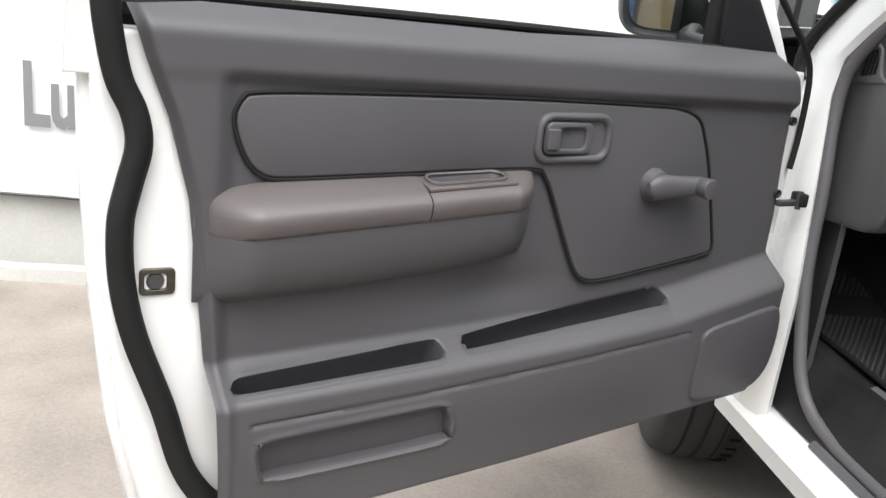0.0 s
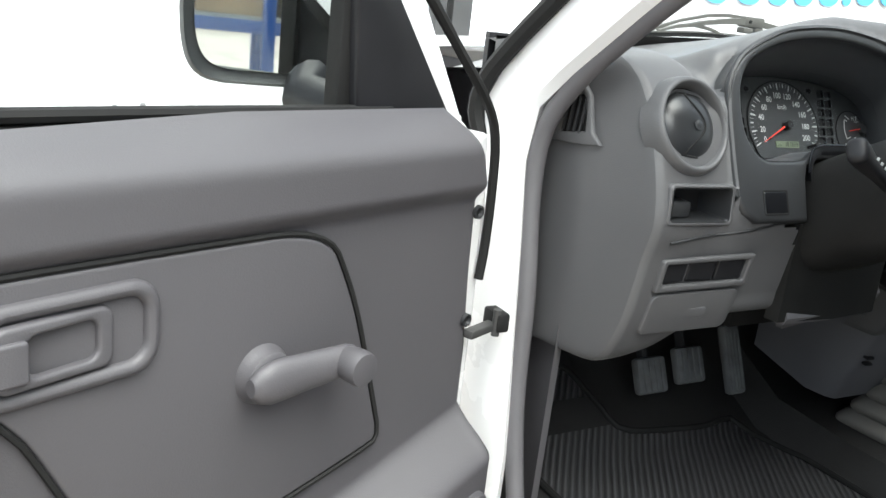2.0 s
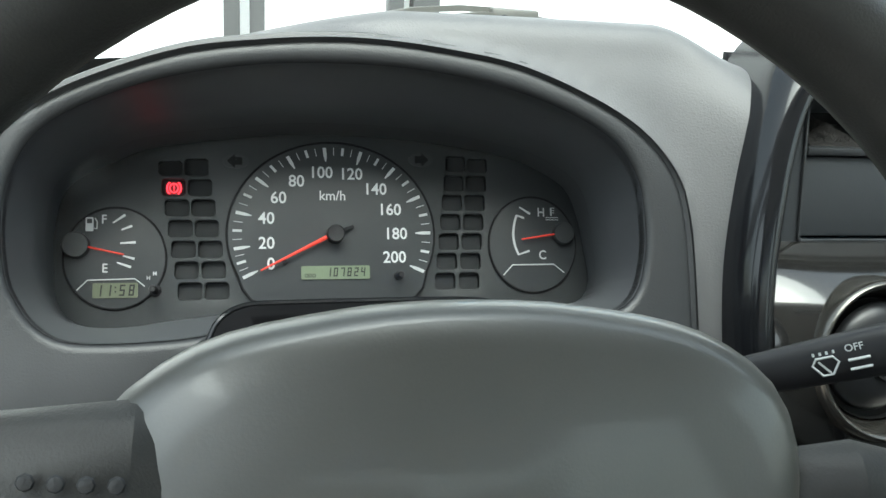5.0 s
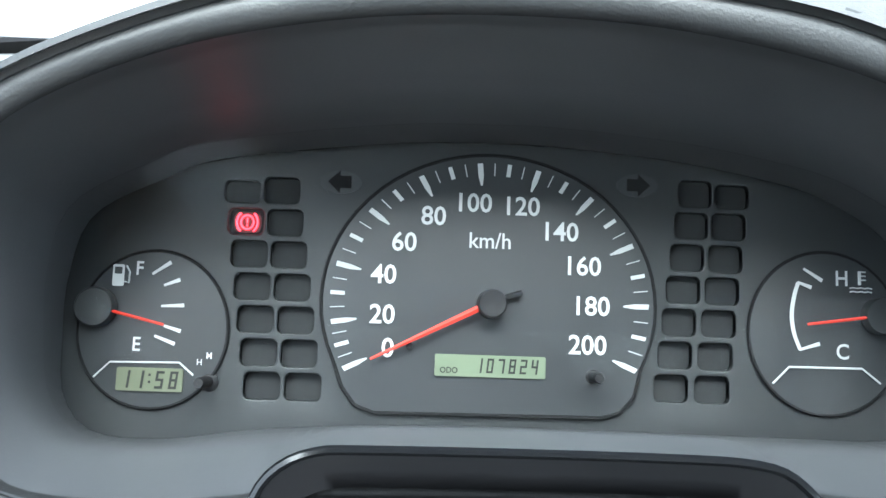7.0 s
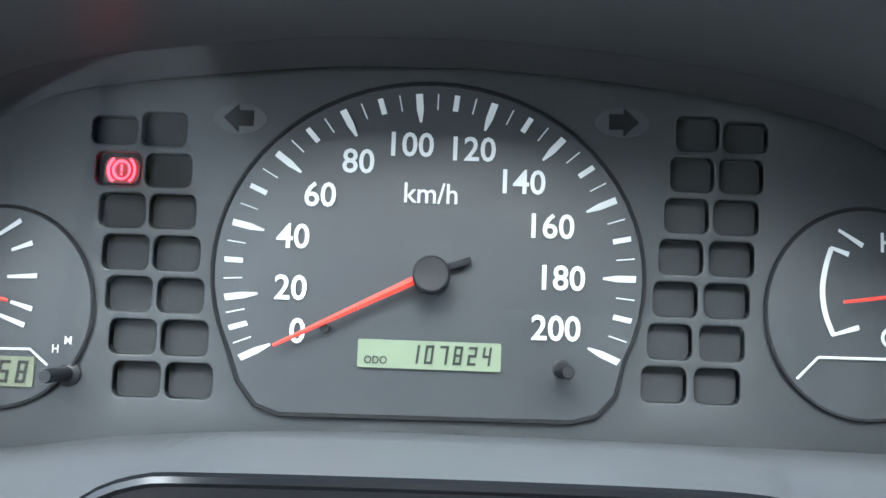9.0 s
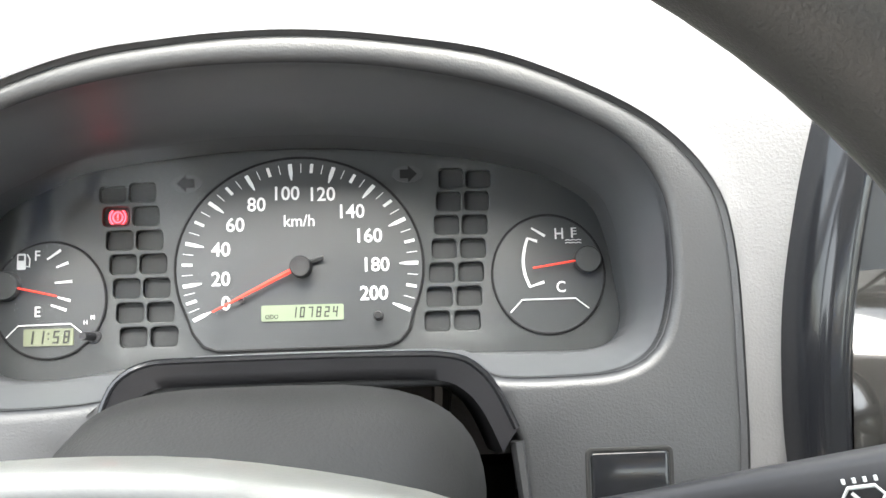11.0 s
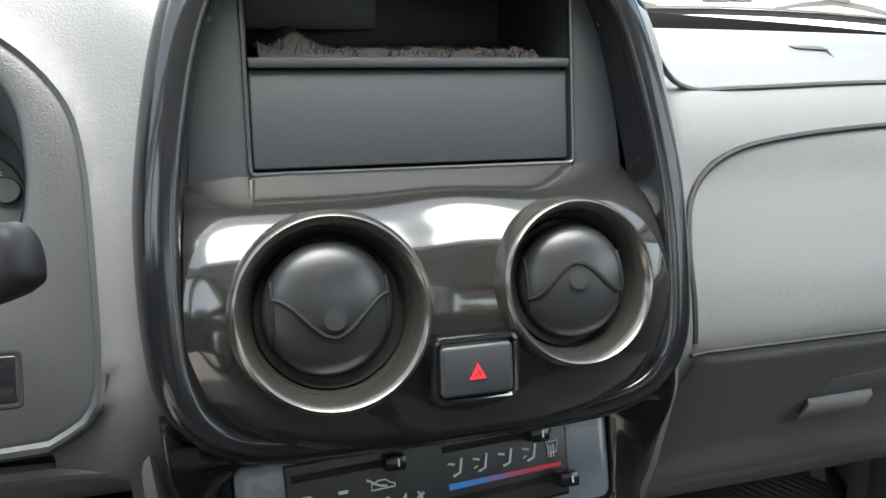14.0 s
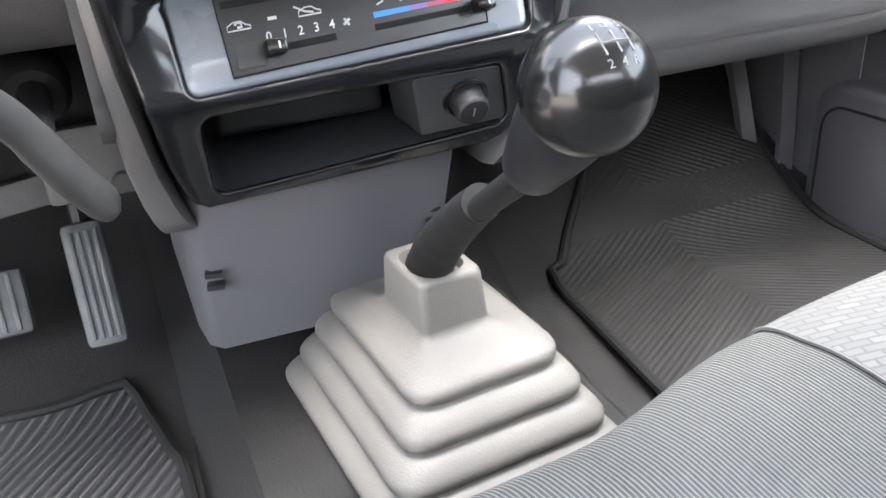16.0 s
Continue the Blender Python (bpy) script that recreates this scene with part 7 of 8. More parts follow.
steer = thing("steering_wheel", WC, "worn dark grey four-spoke steering wheel", "steering wheel")
part("rim", tube([sw_at(0.1795 * math.cos(t), 0.1795 * math.sin(t)) for t in (2 * math.pi * k / 96 for k in range(96))], 0.0165, 18, True), WHEEL_GREY, steer, "worn urethane rim", angle=70)
PAD = [(-0.064, 0.055, 0.030), (-0.030, 0.063, 0.034), (0.0, 0.065, 0.035), (0.030, 0.063, 0.034), (0.064, 0.055, 0.030), (0.087, 0.037, 0.026), (0.090, 0.010, 0.028), (0.080, -0.020, 0.030), (0.074, -0.055, 0.028), (0.080, -0.085, 0.024), (0.066, -0.104, 0.020), (0.030, -0.112, 0.020), (0.0, -0.113, 0.020), (-0.030, -0.112, 0.020), (-0.066, -0.104, 0.020), (-0.080, -0.085, 0.024), (-0.074, -0.055, 0.028), (-0.080, -0.020, 0.030), (-0.090, 0.010, 0.028), (-0.086, 0.036, 0.026)]
PADLOOP = smooth_loop(PAD, 72)


def pad_ring(k, c, m):
    """A ring of the cover, k of the outline's size, rounding off towards the middle."""
    out = []
    for p in PADLOOP:
        t = math.atan2(p.y + 0.02, p.x)
        w = (1 - k) ** 0.7
        x, y = p.x + (0.078 * math.cos(t) - p.x) * w, p.y + 0.02 + (0.080 * math.sin(t) - p.y - 0.02) * w
        out.append(sw_at(-0.0105 + 1.04 * x * k, -0.0165 + y * k, 0.5 * c + 0.36 * (p.z + (0.031 - p.z) * w) * m))
    return out


part("airbag_cover", loft([pad_ring(*q) for q in ((0.94, -0.060, 0.0), (0.98, -0.035, 0.0), (1.0, -0.015, 0.2), (1.0, 0.0, 0.55), (0.985, 0.004, 0.85), (0.95, 0.007, 1.0), (0.88, 0.0100, 1.05), (0.75, 0.0135, 1.08), (0.6, 0.016, 1.1), (0.45, 0.0175, 1.1), (0.3, 0.0187, 1.1), (0.15, 0.0194, 1.1), (0.03, 0.0196, 1.1))]), PAD_GREY, steer, "smooth airbag cover", angle=70)
part("column_boss", lathe([(0.075, -0.02), (0.070, -0.04), (0.055, -0.06), (0.0005, -0.06)], Matrix.Translation(sw_at(0, -0.02, 0)) @ WN.to_track_quat("Z", "Y").to_matrix().to_4x4(), 32), BLACK, steer)


def sp_at(a, b, c=0.0):
    """As sw_at, for the spokes: the wheel is turned a little to the right."""
    t = radians(-6.0)
    return sw_at(a * math.cos(t) - b * math.sin(t), a * math.sin(t) + b * math.cos(t) - 0.009, c)


def spoke(pts):
    """A swept spoke: rows of (a, b, c, half width, half thickness, lean in degrees)."""
    rings = []
    for (a, b, c, w, h, lean) in pts:
        ca, sa = math.cos(radians(lean)), math.sin(radians(lean))
        rings.append([sp_at(a - sa * w * math.cos(t), b + ca * w * math.cos(t), c + h * math.sin(t)) for t in (2 * math.pi * k / 16 for k in range(16))])
    return loft(rings)


for s in (-1, 1):
    part("spoke", spoke([(s * 0.050, 0.014, -0.014, 0.022, 0.006, s * -6), (s * 0.072, 0.016, -0.002, 0.025, 0.009, s * -6), (s * 0.092, 0.020, 0.009, 0.027, 0.012, s * -4), (s * 0.125, 0.021, 0.007, 0.021, 0.012, 0), (s * 0.150, 0.020, 0.002, 0.019, 0.012, 0), (s * 0.172, 0.018, -0.002, 0.024, 0.012, 0)]), WHEEL_GREY, steer, "upper spoke with horn marks")
    part("spoke", spoke([(s * 0.044, -0.062, -0.016, 0.010, 0.004, s * -50), (s * 0.064, -0.078, -0.004, 0.018, 0.008, s * -49), (s * 0.078, -0.089, 0.002, 0.027, 0.012, s * -48), (s * 0.092, -0.101, 0.005, 0.033, 0.013, s * -47), (s * 0.113, -0.117, 0.001, 0.034, 0.013, s * -46), (s * 0.131, -0.130, -0.002, 0.042, 0.012, s * -46)]), WHEEL_GREY, steer)
    for r in range(3):
        for c in range(4):
            part("horn_dot", lathe([(0.0003, 0.0008), (0.0016, 0.0006), (0.002, 0.0)], Matrix.Translation(sp_at(s * 0.104 + (c - 1.5) * 0.006, 0.024 + (r - 1) * 0.006, 0.0225 - 0.0005 * abs(c - 1.5))) @ WN.to_track_quat("Z", "Y").to_matrix().to_4x4(), 8), BEZEL_DARK, steer)
emblem = part("emblem", tube([sw_at(0.021 * math.cos(t), -0.004 + 0.021 * math.sin(t), 0.0245) for t in (2 * math.pi * k / 40 for k in range(40))], 0.0028, 8, True, flat=0.6), CHROME, steer, "chrome ring emblem with a plain bar")
part("emblem_bar", box((0.052, 0.004, 0.011), Matrix.Translation(sw_at(0, -0.004, 0.0255)) @ pose(0, 0, 0, -math.degrees(WT)) @ pose(0, 0, 0, 0, 9, 0), 0.001), CHROME, emblem)

column = thing("steering_column", (-0.37, -0.18, 0.95), "black plastic steering column shroud with two stalks", "steering column")
# sections: y, half width, rise above and drop below the middle, height of the middle
COL = [(-0.245, 0.055, 0.044, 0.062, 1.091), (-0.235, 0.062, 0.050, 0.072, 1.090), (-0.20, 0.073, 0.058, 0.082, 1.088), (-0.165, 0.079, 0.057, 0.090, 1.079), (-0.12, 0.081, 0.061, 0.090, 1.051), (-0.06, 0.080, 0.066, 0.089, 1.012), (0.02, 0.07, 0.06, 0.081, 0.97)]


def column_ring(y, w, up, down, zc):
    out = []
    for k in range(48):
        c, d = math.cos(2 * math.pi * k / 48), math.sin(2 * math.pi * k / 48)
        out.append(Vector((-0.3665 + w * math.copysign(abs(c) ** 0.55, c), y, zc + (up * d ** 0.75 if d > 0 else -down * (-d) ** 0.6))))
    return out


part("shroud", loft([column_ring(*q) for q in COL]), COLUMN_BLACK, column, "black shroud", angle=70)
part("knee_cover", loft([[(-0.455, -0.10, z), (-0.452, -0.118, z), (-0.36, -0.125, z), (-0.268, -0.118, z), (-0.262, -0.08, z)] for z in (0.90, 0.97, 1.025)], False, False), COLUMN_BLACK, column, "dark cover under the column")
# black slab in place of the darkness under the column
part("hollow_shade", box((0.20, 0.01, 0.16), Matrix.Translation((-0.36, -0.05, 0.95))), RUBBER, column)
part("lower_brace", tube([(-0.44, -0.110, 0.905), (-0.36, -0.112, 0.905), (-0.26, -0.105, 0.925)], 0.012, 8), TRIM_GREY, column)
part("ignition", lathe([(0.0005, 0.03), (0.015, 0.03), (0.017, 0.024), (0.017, 0.0)], Matrix.Translation((-0.292, -0.205, 1.06)) @ Vector((0.75, -0.6, 0)).to_track_quat("Z", "Y").to_matrix().to_4x4(), 24), BLACK, column)


def stalk(name, p0, p1, size):
    p0, p1 = Vector(p0), Vector(p1)
    d = (p1 - p0).normalized()
    upv = Vector((0, 0.35, 1))
    upv = (upv - d * upv.dot(d)).normalized()
    sd = d.cross(upv)
    L = (p1 - p0).length
    prof = [(f, w * size, h * size) for f, w, h in ((0.0, 0.0060, 0.0052), (0.25, 0.0066, 0.0056), (0.45, 0.0080, 0.0064), (0.62, 0.0098, 0.0076), (0.80, 0.0112, 0.0088), (0.93, 0.0118, 0.0095), (0.965, 0.0116, 0.0093), (0.988, 0.0105, 0.0082), (1.0, 0.0070, 0.0055))]
    body = part(name, loft([[p0 + d * (L * f) + upv * (w * (1 if math.cos(t) > 0 else -1) * abs(math.cos(t)) ** 0.7) + sd * (h * (1 if math.sin(t) > 0 else -1) * abs(math.sin(t)) ** 0.7) for t in (2 * math.pi * k / 20 for k in range(20))] for f, w, h in prof]), BLACK, column, "black control stalk with white symbols", angle=60)
    nrm = sd if sd.y < 0 else -sd
    return body, (lambda a, b, c=0.0: p0 + d * a + upv * b + nrm * (0.0094 * size + c)), L


st, sf, L = stalk("wiper_stalk", (-0.312, -0.205, 1.098), (-0.166, -0.274, 1.166), 0.86)
part("mark", writing("OFF", 0.0040, lambda x, y, c: sf(L * 0.82 + x, 0.0040 + y, 0.0003)), WHITE_INK, st)
for k in range(2):
    part("mark", tube([sf(L * 0.825 - 0.004, -0.0006 - 0.0036 * k, 0.0002), sf(L * 0.825 + 0.004, -0.0006 - 0.0036 * k, 0.0002)], 0.0006, 6), WHITE_INK, st)
ic = lambda a, b: sf(L * 0.755 + a * 0.62, -0.0010 + b * 0.62, 0.0)
wm = tube([ic(-0.008, 0.001), ic(-0.005, 0.005), ic(0.005, 0.005), ic(0.008, 0.001), ic(0.003, -0.006), ic(-0.003, -0.006)], 0.0005, 4, True)
tube([ic(-0.004, 0.003), ic(0.002, -0.005)], 0.0005, 4, False, wm)
for k in range(4):
    tube([ic(-0.006 + 0.004 * k, 0.0068), ic(-0.006 + 0.004 * k, 0.0088)], 0.0005, 4, False, wm)
part("mark", wm, WHITE_INK, st)
st, sf, L = stalk("indicator_stalk", (-0.432, -0.200, 1.088), (-0.576, -0.250, 1.138), 1.08)
for k in range(3):
    part("mark", box((0.004, 0.0006, 0.003), Matrix.Translation(sf(L * (0.45 + 0.12 * k), 0.002, 0.0)) @ pose(0, 0, 0, 0, 22, 0)), WHITE_INK, st)

# ---- pedals and parking brake ----
for nm, at, w, hgt, lean, mat in (("clutch_pedal", (-0.374, 0.145, 0.700), 0.060, 0.058, -25, ALU), ("brake_pedal", (-0.286, 0.152, 0.705), 0.060, 0.060, -25, ALU), ("accelerator_pedal", (-0.199, 0.140, 0.710), 0.036, 0.115, -24, ALU)):
    ped = thing(nm, at, "worn grey ribbed %s on a black arm" % nm.replace("_", " "), "pedal", "pedals")
    m = Matrix.Translation(at) @ pose(0, 0, 0, lean)
    pad = part("pad", box((w, 0.018, hgt), m, 0.006), mat, ped, "worn ribbed rubber pad")
    for k in range(4):
        part("rib", box((0.004, 0.004, hgt * 0.86), m @ pose((k - 1.5) * w * 0.2, -0.0095, 0), 0.001), mat, pad)
    part("arm", tube([m @ Vector((0, 0.012, 0)), Vector(at) + Vector((0.0, 0.06, 0.10)), Vector(at) + Vector((0.005, 0.09, 0.30))], 0.009, 8), BLACK, ped)

brake = thing("parking_brake", (-0.19, -0.10, 0.88), "grey plastic pull handle of the parking brake", "parking brake")
hl = smooth_loop([(-0.213, -0.155, 0.966), (-0.206, -0.148, 0.955), (-0.195, -0.137, 0.938), (-0.177, -0.122, 0.900), (-0.165, -0.114, 0.880), (-0.161, -0.111, 0.870)], 24, False)
part("handle", tube(hl, [0.006, 0.0095] + [0.0115] * 8 + [0.0122] * 10 + [0.0122, 0.0115, 0.010, 0.006], 14, flat=0.6), HANDLE_GREY, brake, "worn grey handle", angle=70)
part("rod", tube([(-0.190, -0.125, 0.915), (-0.190, -0.02, 0.940), (-0.190, 0.12, 0.97)], 0.010, 10), BLACK, brake)
part("collar", lathe([(0.0005, 0.006), (0.018, 0.006), (0.022, 0.0), (0.022, -0.02)], Matrix.Translation((-0.190, -0.045, 0.932)) @ Vector((0, -1, -0.2)).to_track_quat("Z", "Y").to_matrix().to_4x4(), 24), RUBBER, brake)
part("mounting", box((0.075, 0.02, 0.050), pose(-0.163, -0.02, 0.876, -8), 0.004), DASH_GREY, brake, "grey lower dash flange")
part("mounting", box((0.120, 0.014, 0.022), pose(-0.252, -0.015, 0.856, -8, -6), 0.004), DASH_GREY, brake)
part("bolt", lathe([(0.0005, 0.004), (0.007, 0.004), (0.008, 0.0)], Matrix.Translation((-0.152, -0.034, 0.862)) @ Vector((0, -1, 0)).to_track_quat("Z", "Y").to_matrix().to_4x4(), 12), STEEL_DARK, brake)

# ---- gear lever ----
lever = thing("gear_lever", (0.04, -0.09, 0.635), "black gear lever on a stepped pale grey rubber boot", "gear lever")


def bellow(cx, cy, hx, hy, z, r=0.02):
    return [(a, b, z) for a, b in rrect(cx - hx, cy - hy, cx + hx, cy + hy, r, 5)]


BC = (0.045, -0.087)
BT = math.tan(0.080)


def turned(ring):
    """The boot stands turned a little to the left."""
    return [(BC[0] + (a - BC[0]) - (b - BC[1]) * BT, BC[1] + (b - BC[1]) + (a - BC[0]) * BT, z) for a, b, z in ring]


rings = []
for k in range(4):
    hx, hy = 0.0985 - 0.0126 * k, 0.1246 - 0.0126 * k
    z = 0.6387 + 0.0258 * k
    rings += [bellow(*BC, hx - 0.004, hy - 0.004, z - 0.004), bellow(*BC, hx, hy, z), bellow(*BC, hx, hy, z + 0.006), bellow(*BC, hx - 0.0018, hy - 0.0018, z + 0.0095)]
    if k < 3:
        rings += [bellow(*BC, hx - 0.0070, hy - 0.0070, z + 0.0165), bellow(*BC, hx - 0.0118, hy - 0.0118, z + 0.0185)]
rings += [bellow(*BC, 0.052, 0.078, 0.7290), bellow(0.0445, -0.090, 0.040, 0.060, 0.7345, 0.014), bellow(0.041, -0.096, 0.0315, 0.042, 0.7380, 0.009), bellow(0.040, -0.097, 0.0275, 0.037, 0.7420, 0.006), bellow(0.0395, -0.098, 0.0268, 0.0362, 0.7460, 0.006), bellow(0.0335, -0.110, 0.0248, 0.0325, 0.7850, 0.007), bellow(0.0332, -0.1105, 0.0238, 0.0313, 0.7885, 0.007), bellow(0.0330, -0.1110, 0.0222, 0.0296, 0.7900, 0.007), bellow(0.0325, -0.1120, 0.0190, 0.0240, 0.7900, 0.014), bellow(0.0320, -0.1130, 0.0178, 0.0225, 0.7820, 0.014)]
rings = [turned(r) for r in rings]
rings.insert(0, turned(bellow(*BC, 0.0985, 0.1246, 0.606)))
part("boot", loft(rings), BOOT_GREY, lever, "stepped pale grey rubber boot", angle=50)
sleeve = smooth_loop([(0.0325, -0.112, 0.782), (0.031, -0.128, 0.800), (0.029, -0.152, 0.822), (0.027, -0.180, 0.845), (0.025, -0.208, 0.866), (0.023, -0.230, 0.881)], 26, False)
part("shaft_boot", tube(sleeve, [(0.0172 - 0.0062 * (k / 25) ** 1.2) * (1.0 + 0.012 * math.sin(k * 1.3) + 0.008 * math.sin(k * 2.9)) for k in range(26)], 20), RUBBER, lever, "black wrinkled rubber sleeve", angle=70)
part("shaft", tube([(0.027, -0.180, 0.845), (0.014, -0.304, 0.926)], 0.0072, 12), RUBBER, lever)
KD = Vector((-0.02, -0.70, 0.715)).normalized()
KC = Vector((0.013, -0.351, 0.975))
knob = part("knob", lathe([(0.0190, -0.0170)] + [(0.0256 * math.cos(t), 0.0256 * math.sin(t)) for t in (-0.72 + (math.pi / 2 + 0.72) * k / 26 for k in range(26))] + [(0.0004, 0.0256)], Matrix.Translation(KC) @ KD.to_track_quat("Z", "Y").to_matrix().to_4x4(), 48), KNOB_BLACK, lever, "glossy black ball knob", angle=70)
part("knob_neck", lathe([(0.0005, -0.068), (0.0120, -0.068), (0.0138, -0.065), (0.0152, -0.056), (0.0172, -0.044), (0.0190, -0.032), (0.0200, -0.022), (0.0196, -0.0160)], Matrix.Translation(KC) @ KD.to_track_quat("Z", "Y").to_matrix().to_4x4(), 36), BLACK, lever, "satin black neck of the knob", angle=70)


def on_knob(a, b, c=0.0):
    """Just above the knob's polished top."""
    top = Vector((0.05, -0.62, 0.78)).normalized()
    rx = Vector((1, 0.05, 0)).normalized()
    rx = (rx - top * rx.dot(top)).normalized()
    ry = top.cross(rx)
    return KC + (top + rx * (a / 0.027) + ry * (b / 0.027)).normalized() * 0.02575


pat = bmesh.new()
for k in range(3):
    tube([on_knob(-0.006 + 0.006 * k, -0.005), on_knob(-0.006 + 0.006 * k, 0.005)], 0.0005, 4, False, pat)
tube([on_knob(-0.006, 0.0), on_knob(0.0, 0.0), on_knob(0.006, 0.0)], 0.0005, 4, False, pat)
part("shift_pattern", pat, KNOB_INK, knob, "white shift pattern")
for k, (ch, a, b) in enumerate((("1", -0.006, 0.009), ("2", -0.006, -0.009), ("3", 0.0, 0.009), ("4", 0.0, -0.009), ("5", 0.006, 0.009), ("R", 0.006, -0.009))):
    part("figure", writing(ch, 0.0055, lambda x, y, c, a=a, b=b: on_knob(a + x, b + y)), KNOB_INK, knob)

# ---- mats ----
def mat_sheet(outline, z, lip, name, mat, label, ridge=0.0):
    m = thing(name, (sum(p[0] for p in outline) / len(outline), sum(p[1] for p in outline) / len(outline), z), label, "floor mat", "floor mats")
    lp = [(p.x, p.y) for p in smooth_loop([(*q, 0) for q in outline], 120)]

    def at(a, b, c=0.0):
        rise = 0.62 * max(b - 0.08, 0) ** 1.25
        return Vector((a, b - 0.2 * max(b - 0.12, 0), z + rise + c))
    ys = [q[1] for q in lp]
    bm = bmesh.new()
    n = 60
    y0, y1 = min(ys), max(ys)
    x0, x1 = min(q[0] for q in lp), max(q[0] for q in lp)
    vs = {}
    for i in range(n + 1):
        for j in range(n + 1):
            vs[i, j] = (x0 + (x1 - x0) * i / n, y0 + (y1 - y0) * j / n)
    made = {}
    for i in range(n):
        for j in range(n):
            if inside(lp, (vs[i, j][0] + vs[i + 1, j + 1][0]) / 2, (vs[i, j][1] + vs[i + 1, j + 1][1]) / 2):
                ring = [(i, j), (i + 1, j), (i + 1, j + 1), (i, j + 1)]
                for q in ring:
                    if q not in made:
                        made[q] = bm.verts.new(at(*vs[q], 0.006))
                bm.faces.new([made[q] for q in ring])
    part("sheet", bm, mat, m, angle=60)
    part("border", tube([at(a, b, 0.008) for a, b in lp], 0.0055, 8, True), RUBBER, m, "raised rubber border")
    return m


mat_sheet([(-0.60, -0.62), (-0.20, -0.62), (-0.165, -0.45), (-0.160, -0.05), (-0.169, 0.02), (-0.183, 0.085), (-0.190, 0.112), (-0.200, 0.124), (-0.214, 0.122), (-0.26, 0.116), (-0.33, 0.122), (-0.42, 0.14), (-0.44, 0.20), (-0.47, 0.28), (-0.54, 0.29), (-0.60, 0.24), (-0.62, 0.0)], CAR_FLOOR + 0.006, 0.01, "driver_mat", MAT_LIT, "black ribbed rubber mat in the driver's footwell")
mat_sheet([(0.262, -0.60), (0.60, -0.60), (0.625, -0.2), (0.632, 0.15), (0.640, 0.38), (0.62, 0.425), (0.55, 0.405), (0.45, 0.345), (0.355, 0.235), (0.285, 0.135), (0.258, 0.05)], CAR_FLOOR + 0.006, 0.01, "passenger_mat", MAT_PASS, "dusty ribbed rubber mat in the passenger footwell")

# ---- bench seat ----
seat = thing("bench_seat", (0.0, -0.8, CAR_FLOOR), "bench seat in dark ribbed cloth with pale woven centre panels", "seat")


def cushion(x, t):
    """The seat's surface: t runs from the front foot over the edge to the back."""
    prof = [(-0.335, 0.60), (-0.305, 0.66), (-0.290, 0.715), (-0.288, 0.755), (-0.300, 0.782), (-0.330, 0.800), (-0.38, 0.808), (-0.50, 0.802), (-0.70, 0.785), (-0.86, 0.790)]
    k = t * (len(prof) - 1)
    i = min(int(k), len(prof) - 2)
    a, b = Vector(prof[i]), Vector(prof[i + 1])
    a0, b1 = Vector(prof[max(i - 1, 0)]), Vector(prof[min(i + 2, len(prof) - 1)])
    f = k - i
    q = 0.5 * (2 * a + (b - a0) * f + (2 * a0 - 5 * a + 4 * b - b1) * f * f + (3 * a - a0 - 3 * b + b1) * f ** 3)
    y, z = q.x, q.y
    y += 0.10 * min(x, 0.3) - 0.028 * (1 - step(0.02, 0.17, x)) if x > -0.2 else -0.048
    z += 0.012 * math.sin((x + 0.6) * 5.2) * step(0.4, 0.6, t)
    return Vector((x, y, z))


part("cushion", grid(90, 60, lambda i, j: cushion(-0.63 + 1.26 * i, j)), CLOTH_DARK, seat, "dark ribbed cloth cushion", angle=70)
for x0, x1 in ((0.178, 0.555), (-0.53, -0.17)):
    part("insert", grid(40, 40, lambda i, j: cushion(x0 + (x1 - x0) * i, 0.27 + 0.725 * j) + Vector((0, 0.003 * (1 - min(1.0, 5 * j)), 0.002 + 0.005 * (1 - max(abs(2 * i - 1), abs(2 * j - 1)) ** 6)))), CLOTH_PALE, seat, "pale woven cloth panel", angle=70)
    part("piping", tube([cushion(x0, 0.27 + 0.725 * k / 40) + Vector((0, 0, 0.0022)) for k in range(41)], 0.0013, 8), CLOTH_DARK, seat)
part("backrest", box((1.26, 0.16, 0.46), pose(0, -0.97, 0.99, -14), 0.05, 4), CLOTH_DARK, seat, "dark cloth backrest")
part("base", box((1.2, 0.5, 0.12), Matrix.Translation((0, -0.62, 0.65)), 0.01), BLACK, seat)

# ---- passenger door ----
pdoor = thing("passenger_door", (0.69, -0.5, 0.48), "closed passenger door with a grey moulded trim panel", "door")


def pd(u, z, n=0.0):
    return Vector((0.715 - n, 0.02 - u, z))


part("trim_panel", grid(60, 50, lambda i, j: pd(-0.125 + 1.225 * i, 0.50 + 0.66 * j, 0.03 * (1 - step(0.23, 0.33, j)) + 0.012 * step(0.84, 0.9, j) - 0.04 * step(0.92, 1.0, j))), DOOR_GREY, pdoor, "grey moulded trim panel", angle=70)
INS2 = [(p.x, p.y) for p in smooth_loop([(0.075, 0.99, 0), (0.09, 1.02, 0), (0.13, 1.035, 0), (0.5, 1.03, 0), (0.95, 1.02, 0), (0.95, 0.92, 0), (0.55, 0.90, 0), (0.42, 0.83, 0), (0.30, 0.79, 0), (0.06, 0.87, 0), (0.035, 0.90, 0)], 90)]
part("inset_pad", plate(INS2, lambda a, b, c: pd(a, b, c + 0.007), 0.008, r=0.003), DOOR_GREY, pdoor)
part("seam", tube([pd(a, b, 0.003) for a, b in INS2], 0.003, 6, True), RUBBER, pdoor)
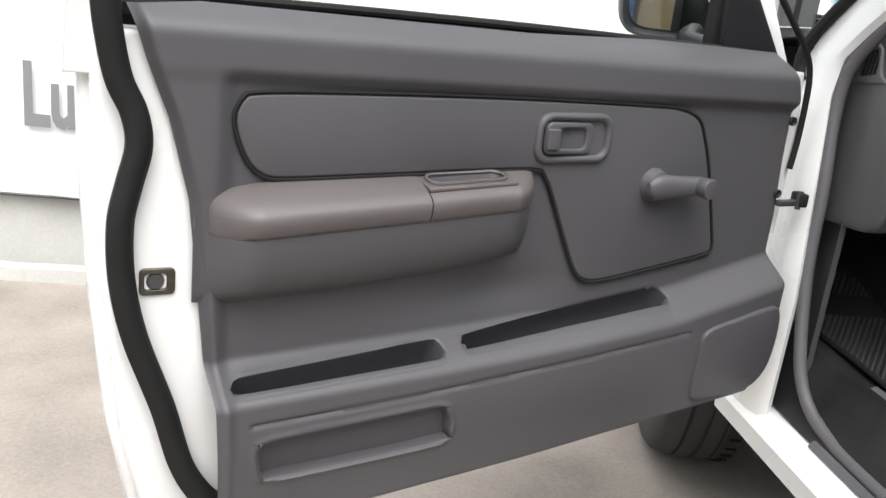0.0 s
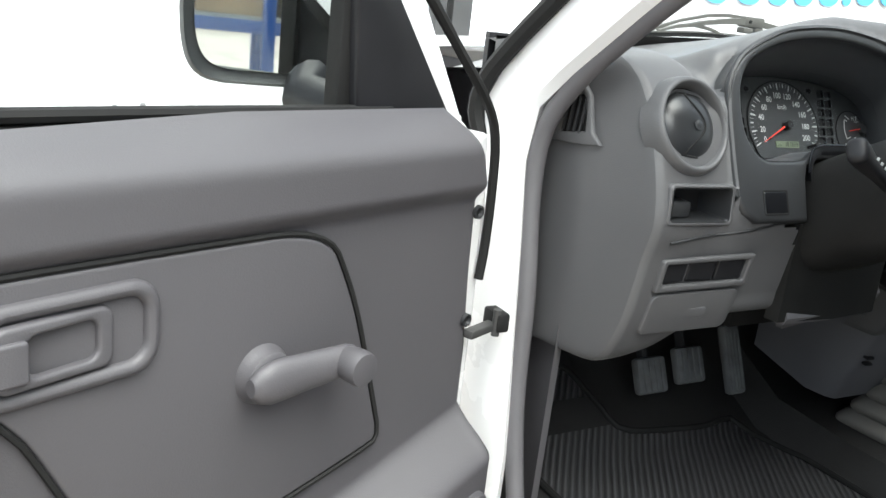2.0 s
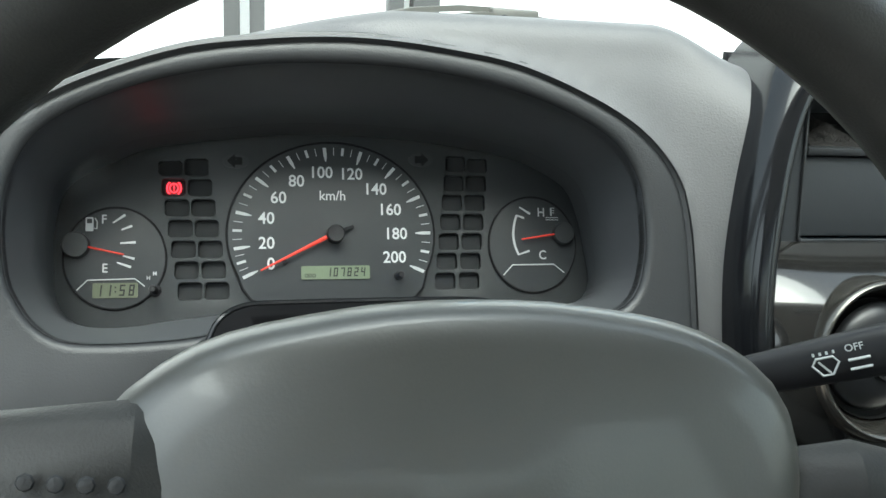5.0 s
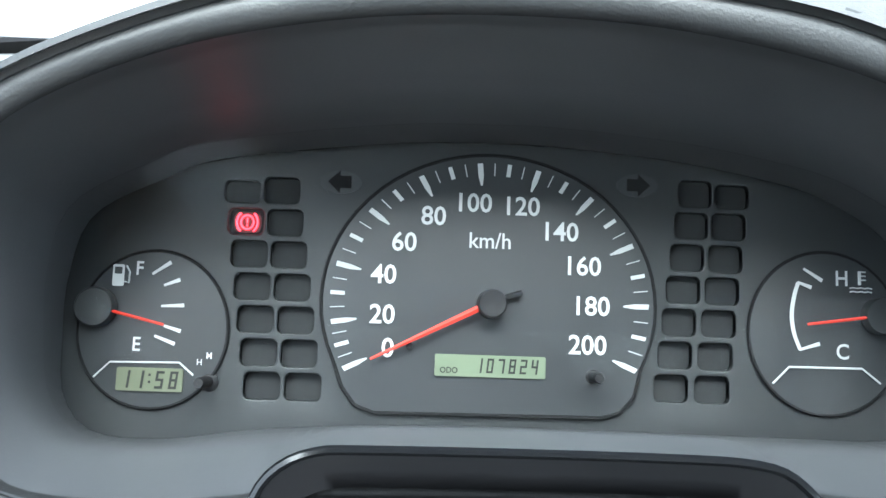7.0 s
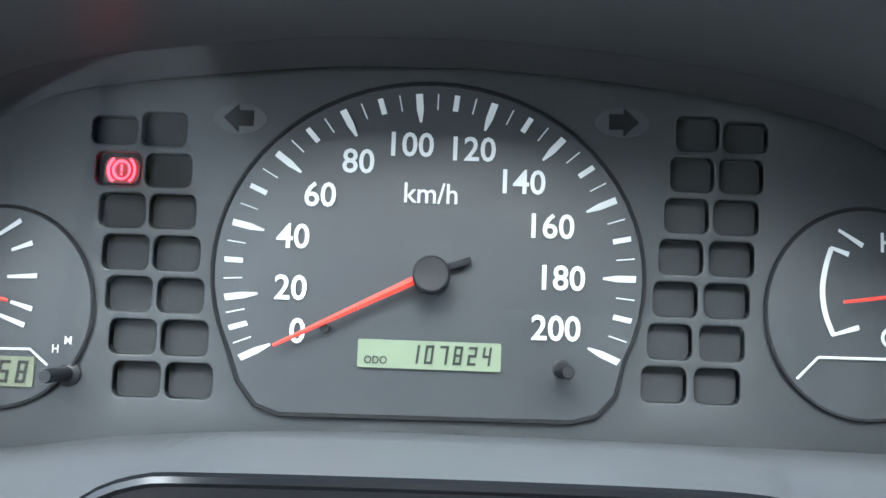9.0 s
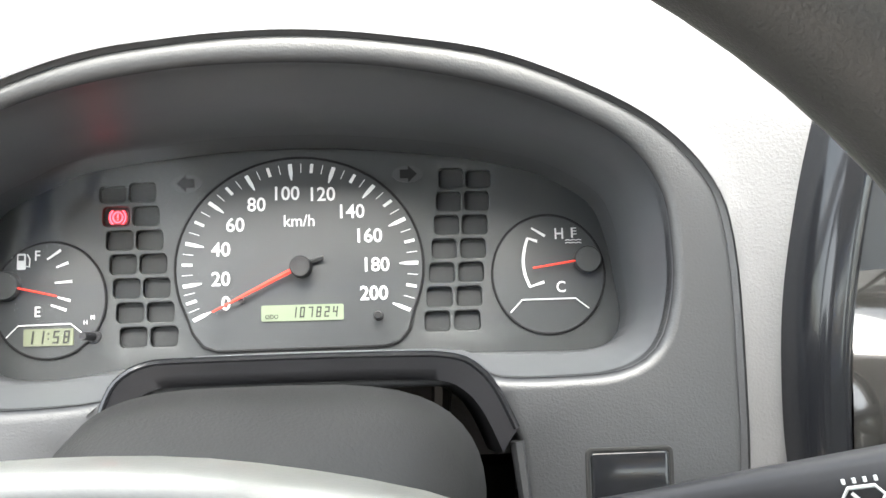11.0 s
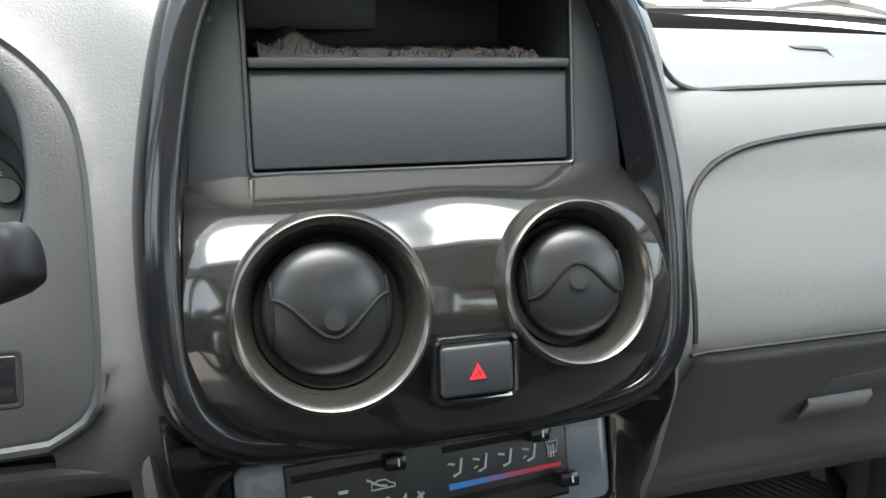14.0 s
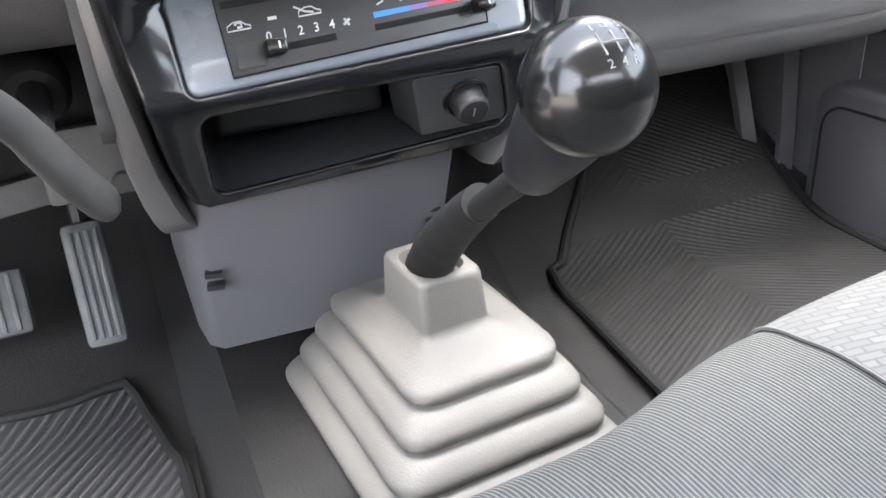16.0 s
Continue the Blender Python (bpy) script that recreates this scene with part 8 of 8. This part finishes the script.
pc = part("window_crank", lathe([(0.0005, 0.03), (0.017, 0.03), (0.022, 0.024), (0.024, 0.0)], Matrix.Translation(pd(0.135, 1.018, 0.01)) @ Vector((-1, 0, 0)).to_track_quat("Z", "Y").to_matrix().to_4x4(), 24), ARM_BROWN, pdoor, "grey window crank")
part("arm", tube([pd(0.135, 1.018, 0.035), pd(0.160, 0.98, 0.040), pd(0.185, 0.945, 0.045)], [0.013, 0.011, 0.009], 10), ARM_BROWN, pc)
part("knob", lathe([(0.0005, 0.03), (0.011, 0.03), (0.013, 0.02), (0.010, 0.0)], Matrix.Translation(pd(0.186, 0.942, 0.042)) @ Vector((-1, 0, 0)).to_track_quat("Z", "Y").to_matrix().to_4x4(), 20), ARM_BROWN, pc)
part("pocket_ledge", loft([[pd(u, 0.795 - 0.05 * u, 0.0), pd(u, 0.800 - 0.05 * u, 0.03), pd(u, 0.785 - 0.05 * u, 0.045), pd(u, 0.74 - 0.05 * u, 0.045), pd(u, 0.73 - 0.05 * u, 0.0)] for u in (0.0, 0.3, 0.6, 1.0)], True), DOOR_GREY, pdoor, "map pocket ledge")
part("speaker_cover", plate(rrect(-0.115, 0.560, 0.180, 0.765, 0.035), lambda a, b, c: pd(a, b, c + 0.082 - 0.10 * max(a, 0)), 0.085, r=0.010), DOOR_GREY, pdoor, "bulging grey lower end of the trim")
part("speaker_seam", tube([pd(a, b, 0.0825 - 0.10 * max(a, 0)) for a, b in rrect(-0.098, 0.578, 0.160, 0.740, 0.030)], 0.0018, 6, True), RUBBER, pdoor, "seam round the speaker cover")
part("belt", tube([pd(0.0, 1.160, -0.01), pd(1.1, 1.160, -0.01)], 0.012, 8), RUBBER, pdoor)
part("corner_cover", plate([(0.0, 1.160), (0.10, 1.160), (0.10, 1.25)], lambda a, b, c: pd(a, b, c - 0.006), 0.012, r=0.003), BLACK, pdoor)
part("outer_skin", box((0.05, 1.15, 0.72), Matrix.Translation((0.765, -0.55, 0.80)), 0.01), WHITE, pdoor)
part("window_frame", tube([pd(0.0, 1.165, -0.02), pd(0.16, 1.305, -0.008), pd(0.56, 1.60, 0.05), pd(1.08, 1.60, 0.05), pd(1.10, 1.16, -0.02)], 0.018, 8), RUBBER, pdoor)
pg = part("window_glass", slab([(0.03, 1.16), (0.17, 1.29), (0.56, 1.59), (1.07, 1.59), (1.09, 1.16)], lambda a, b, c: pd(a, b, -0.02 + c + 0.07 * (b - 1.16) / 0.44), 0, 0.004), GLASS, pdoor)
pg.visible_shadow = False
pm = part("door_mirror", box((0.17, 0.09, 0.22), pose(0.95, 0.02, 1.235, 0, 0, 10), 0.03, 4), WHITE, pdoor, "white door mirror")
part("mirror_arm", tube([(0.93, 0.02, 1.15), (0.80, -0.02, 1.13)], 0.025, 10), BLACK, pm)
part("handle", box((0.03, 0.10, 0.05), Matrix.Translation(pd(0.48, 0.98, 0.008)), 0.01), BEZEL_DARK, pdoor)
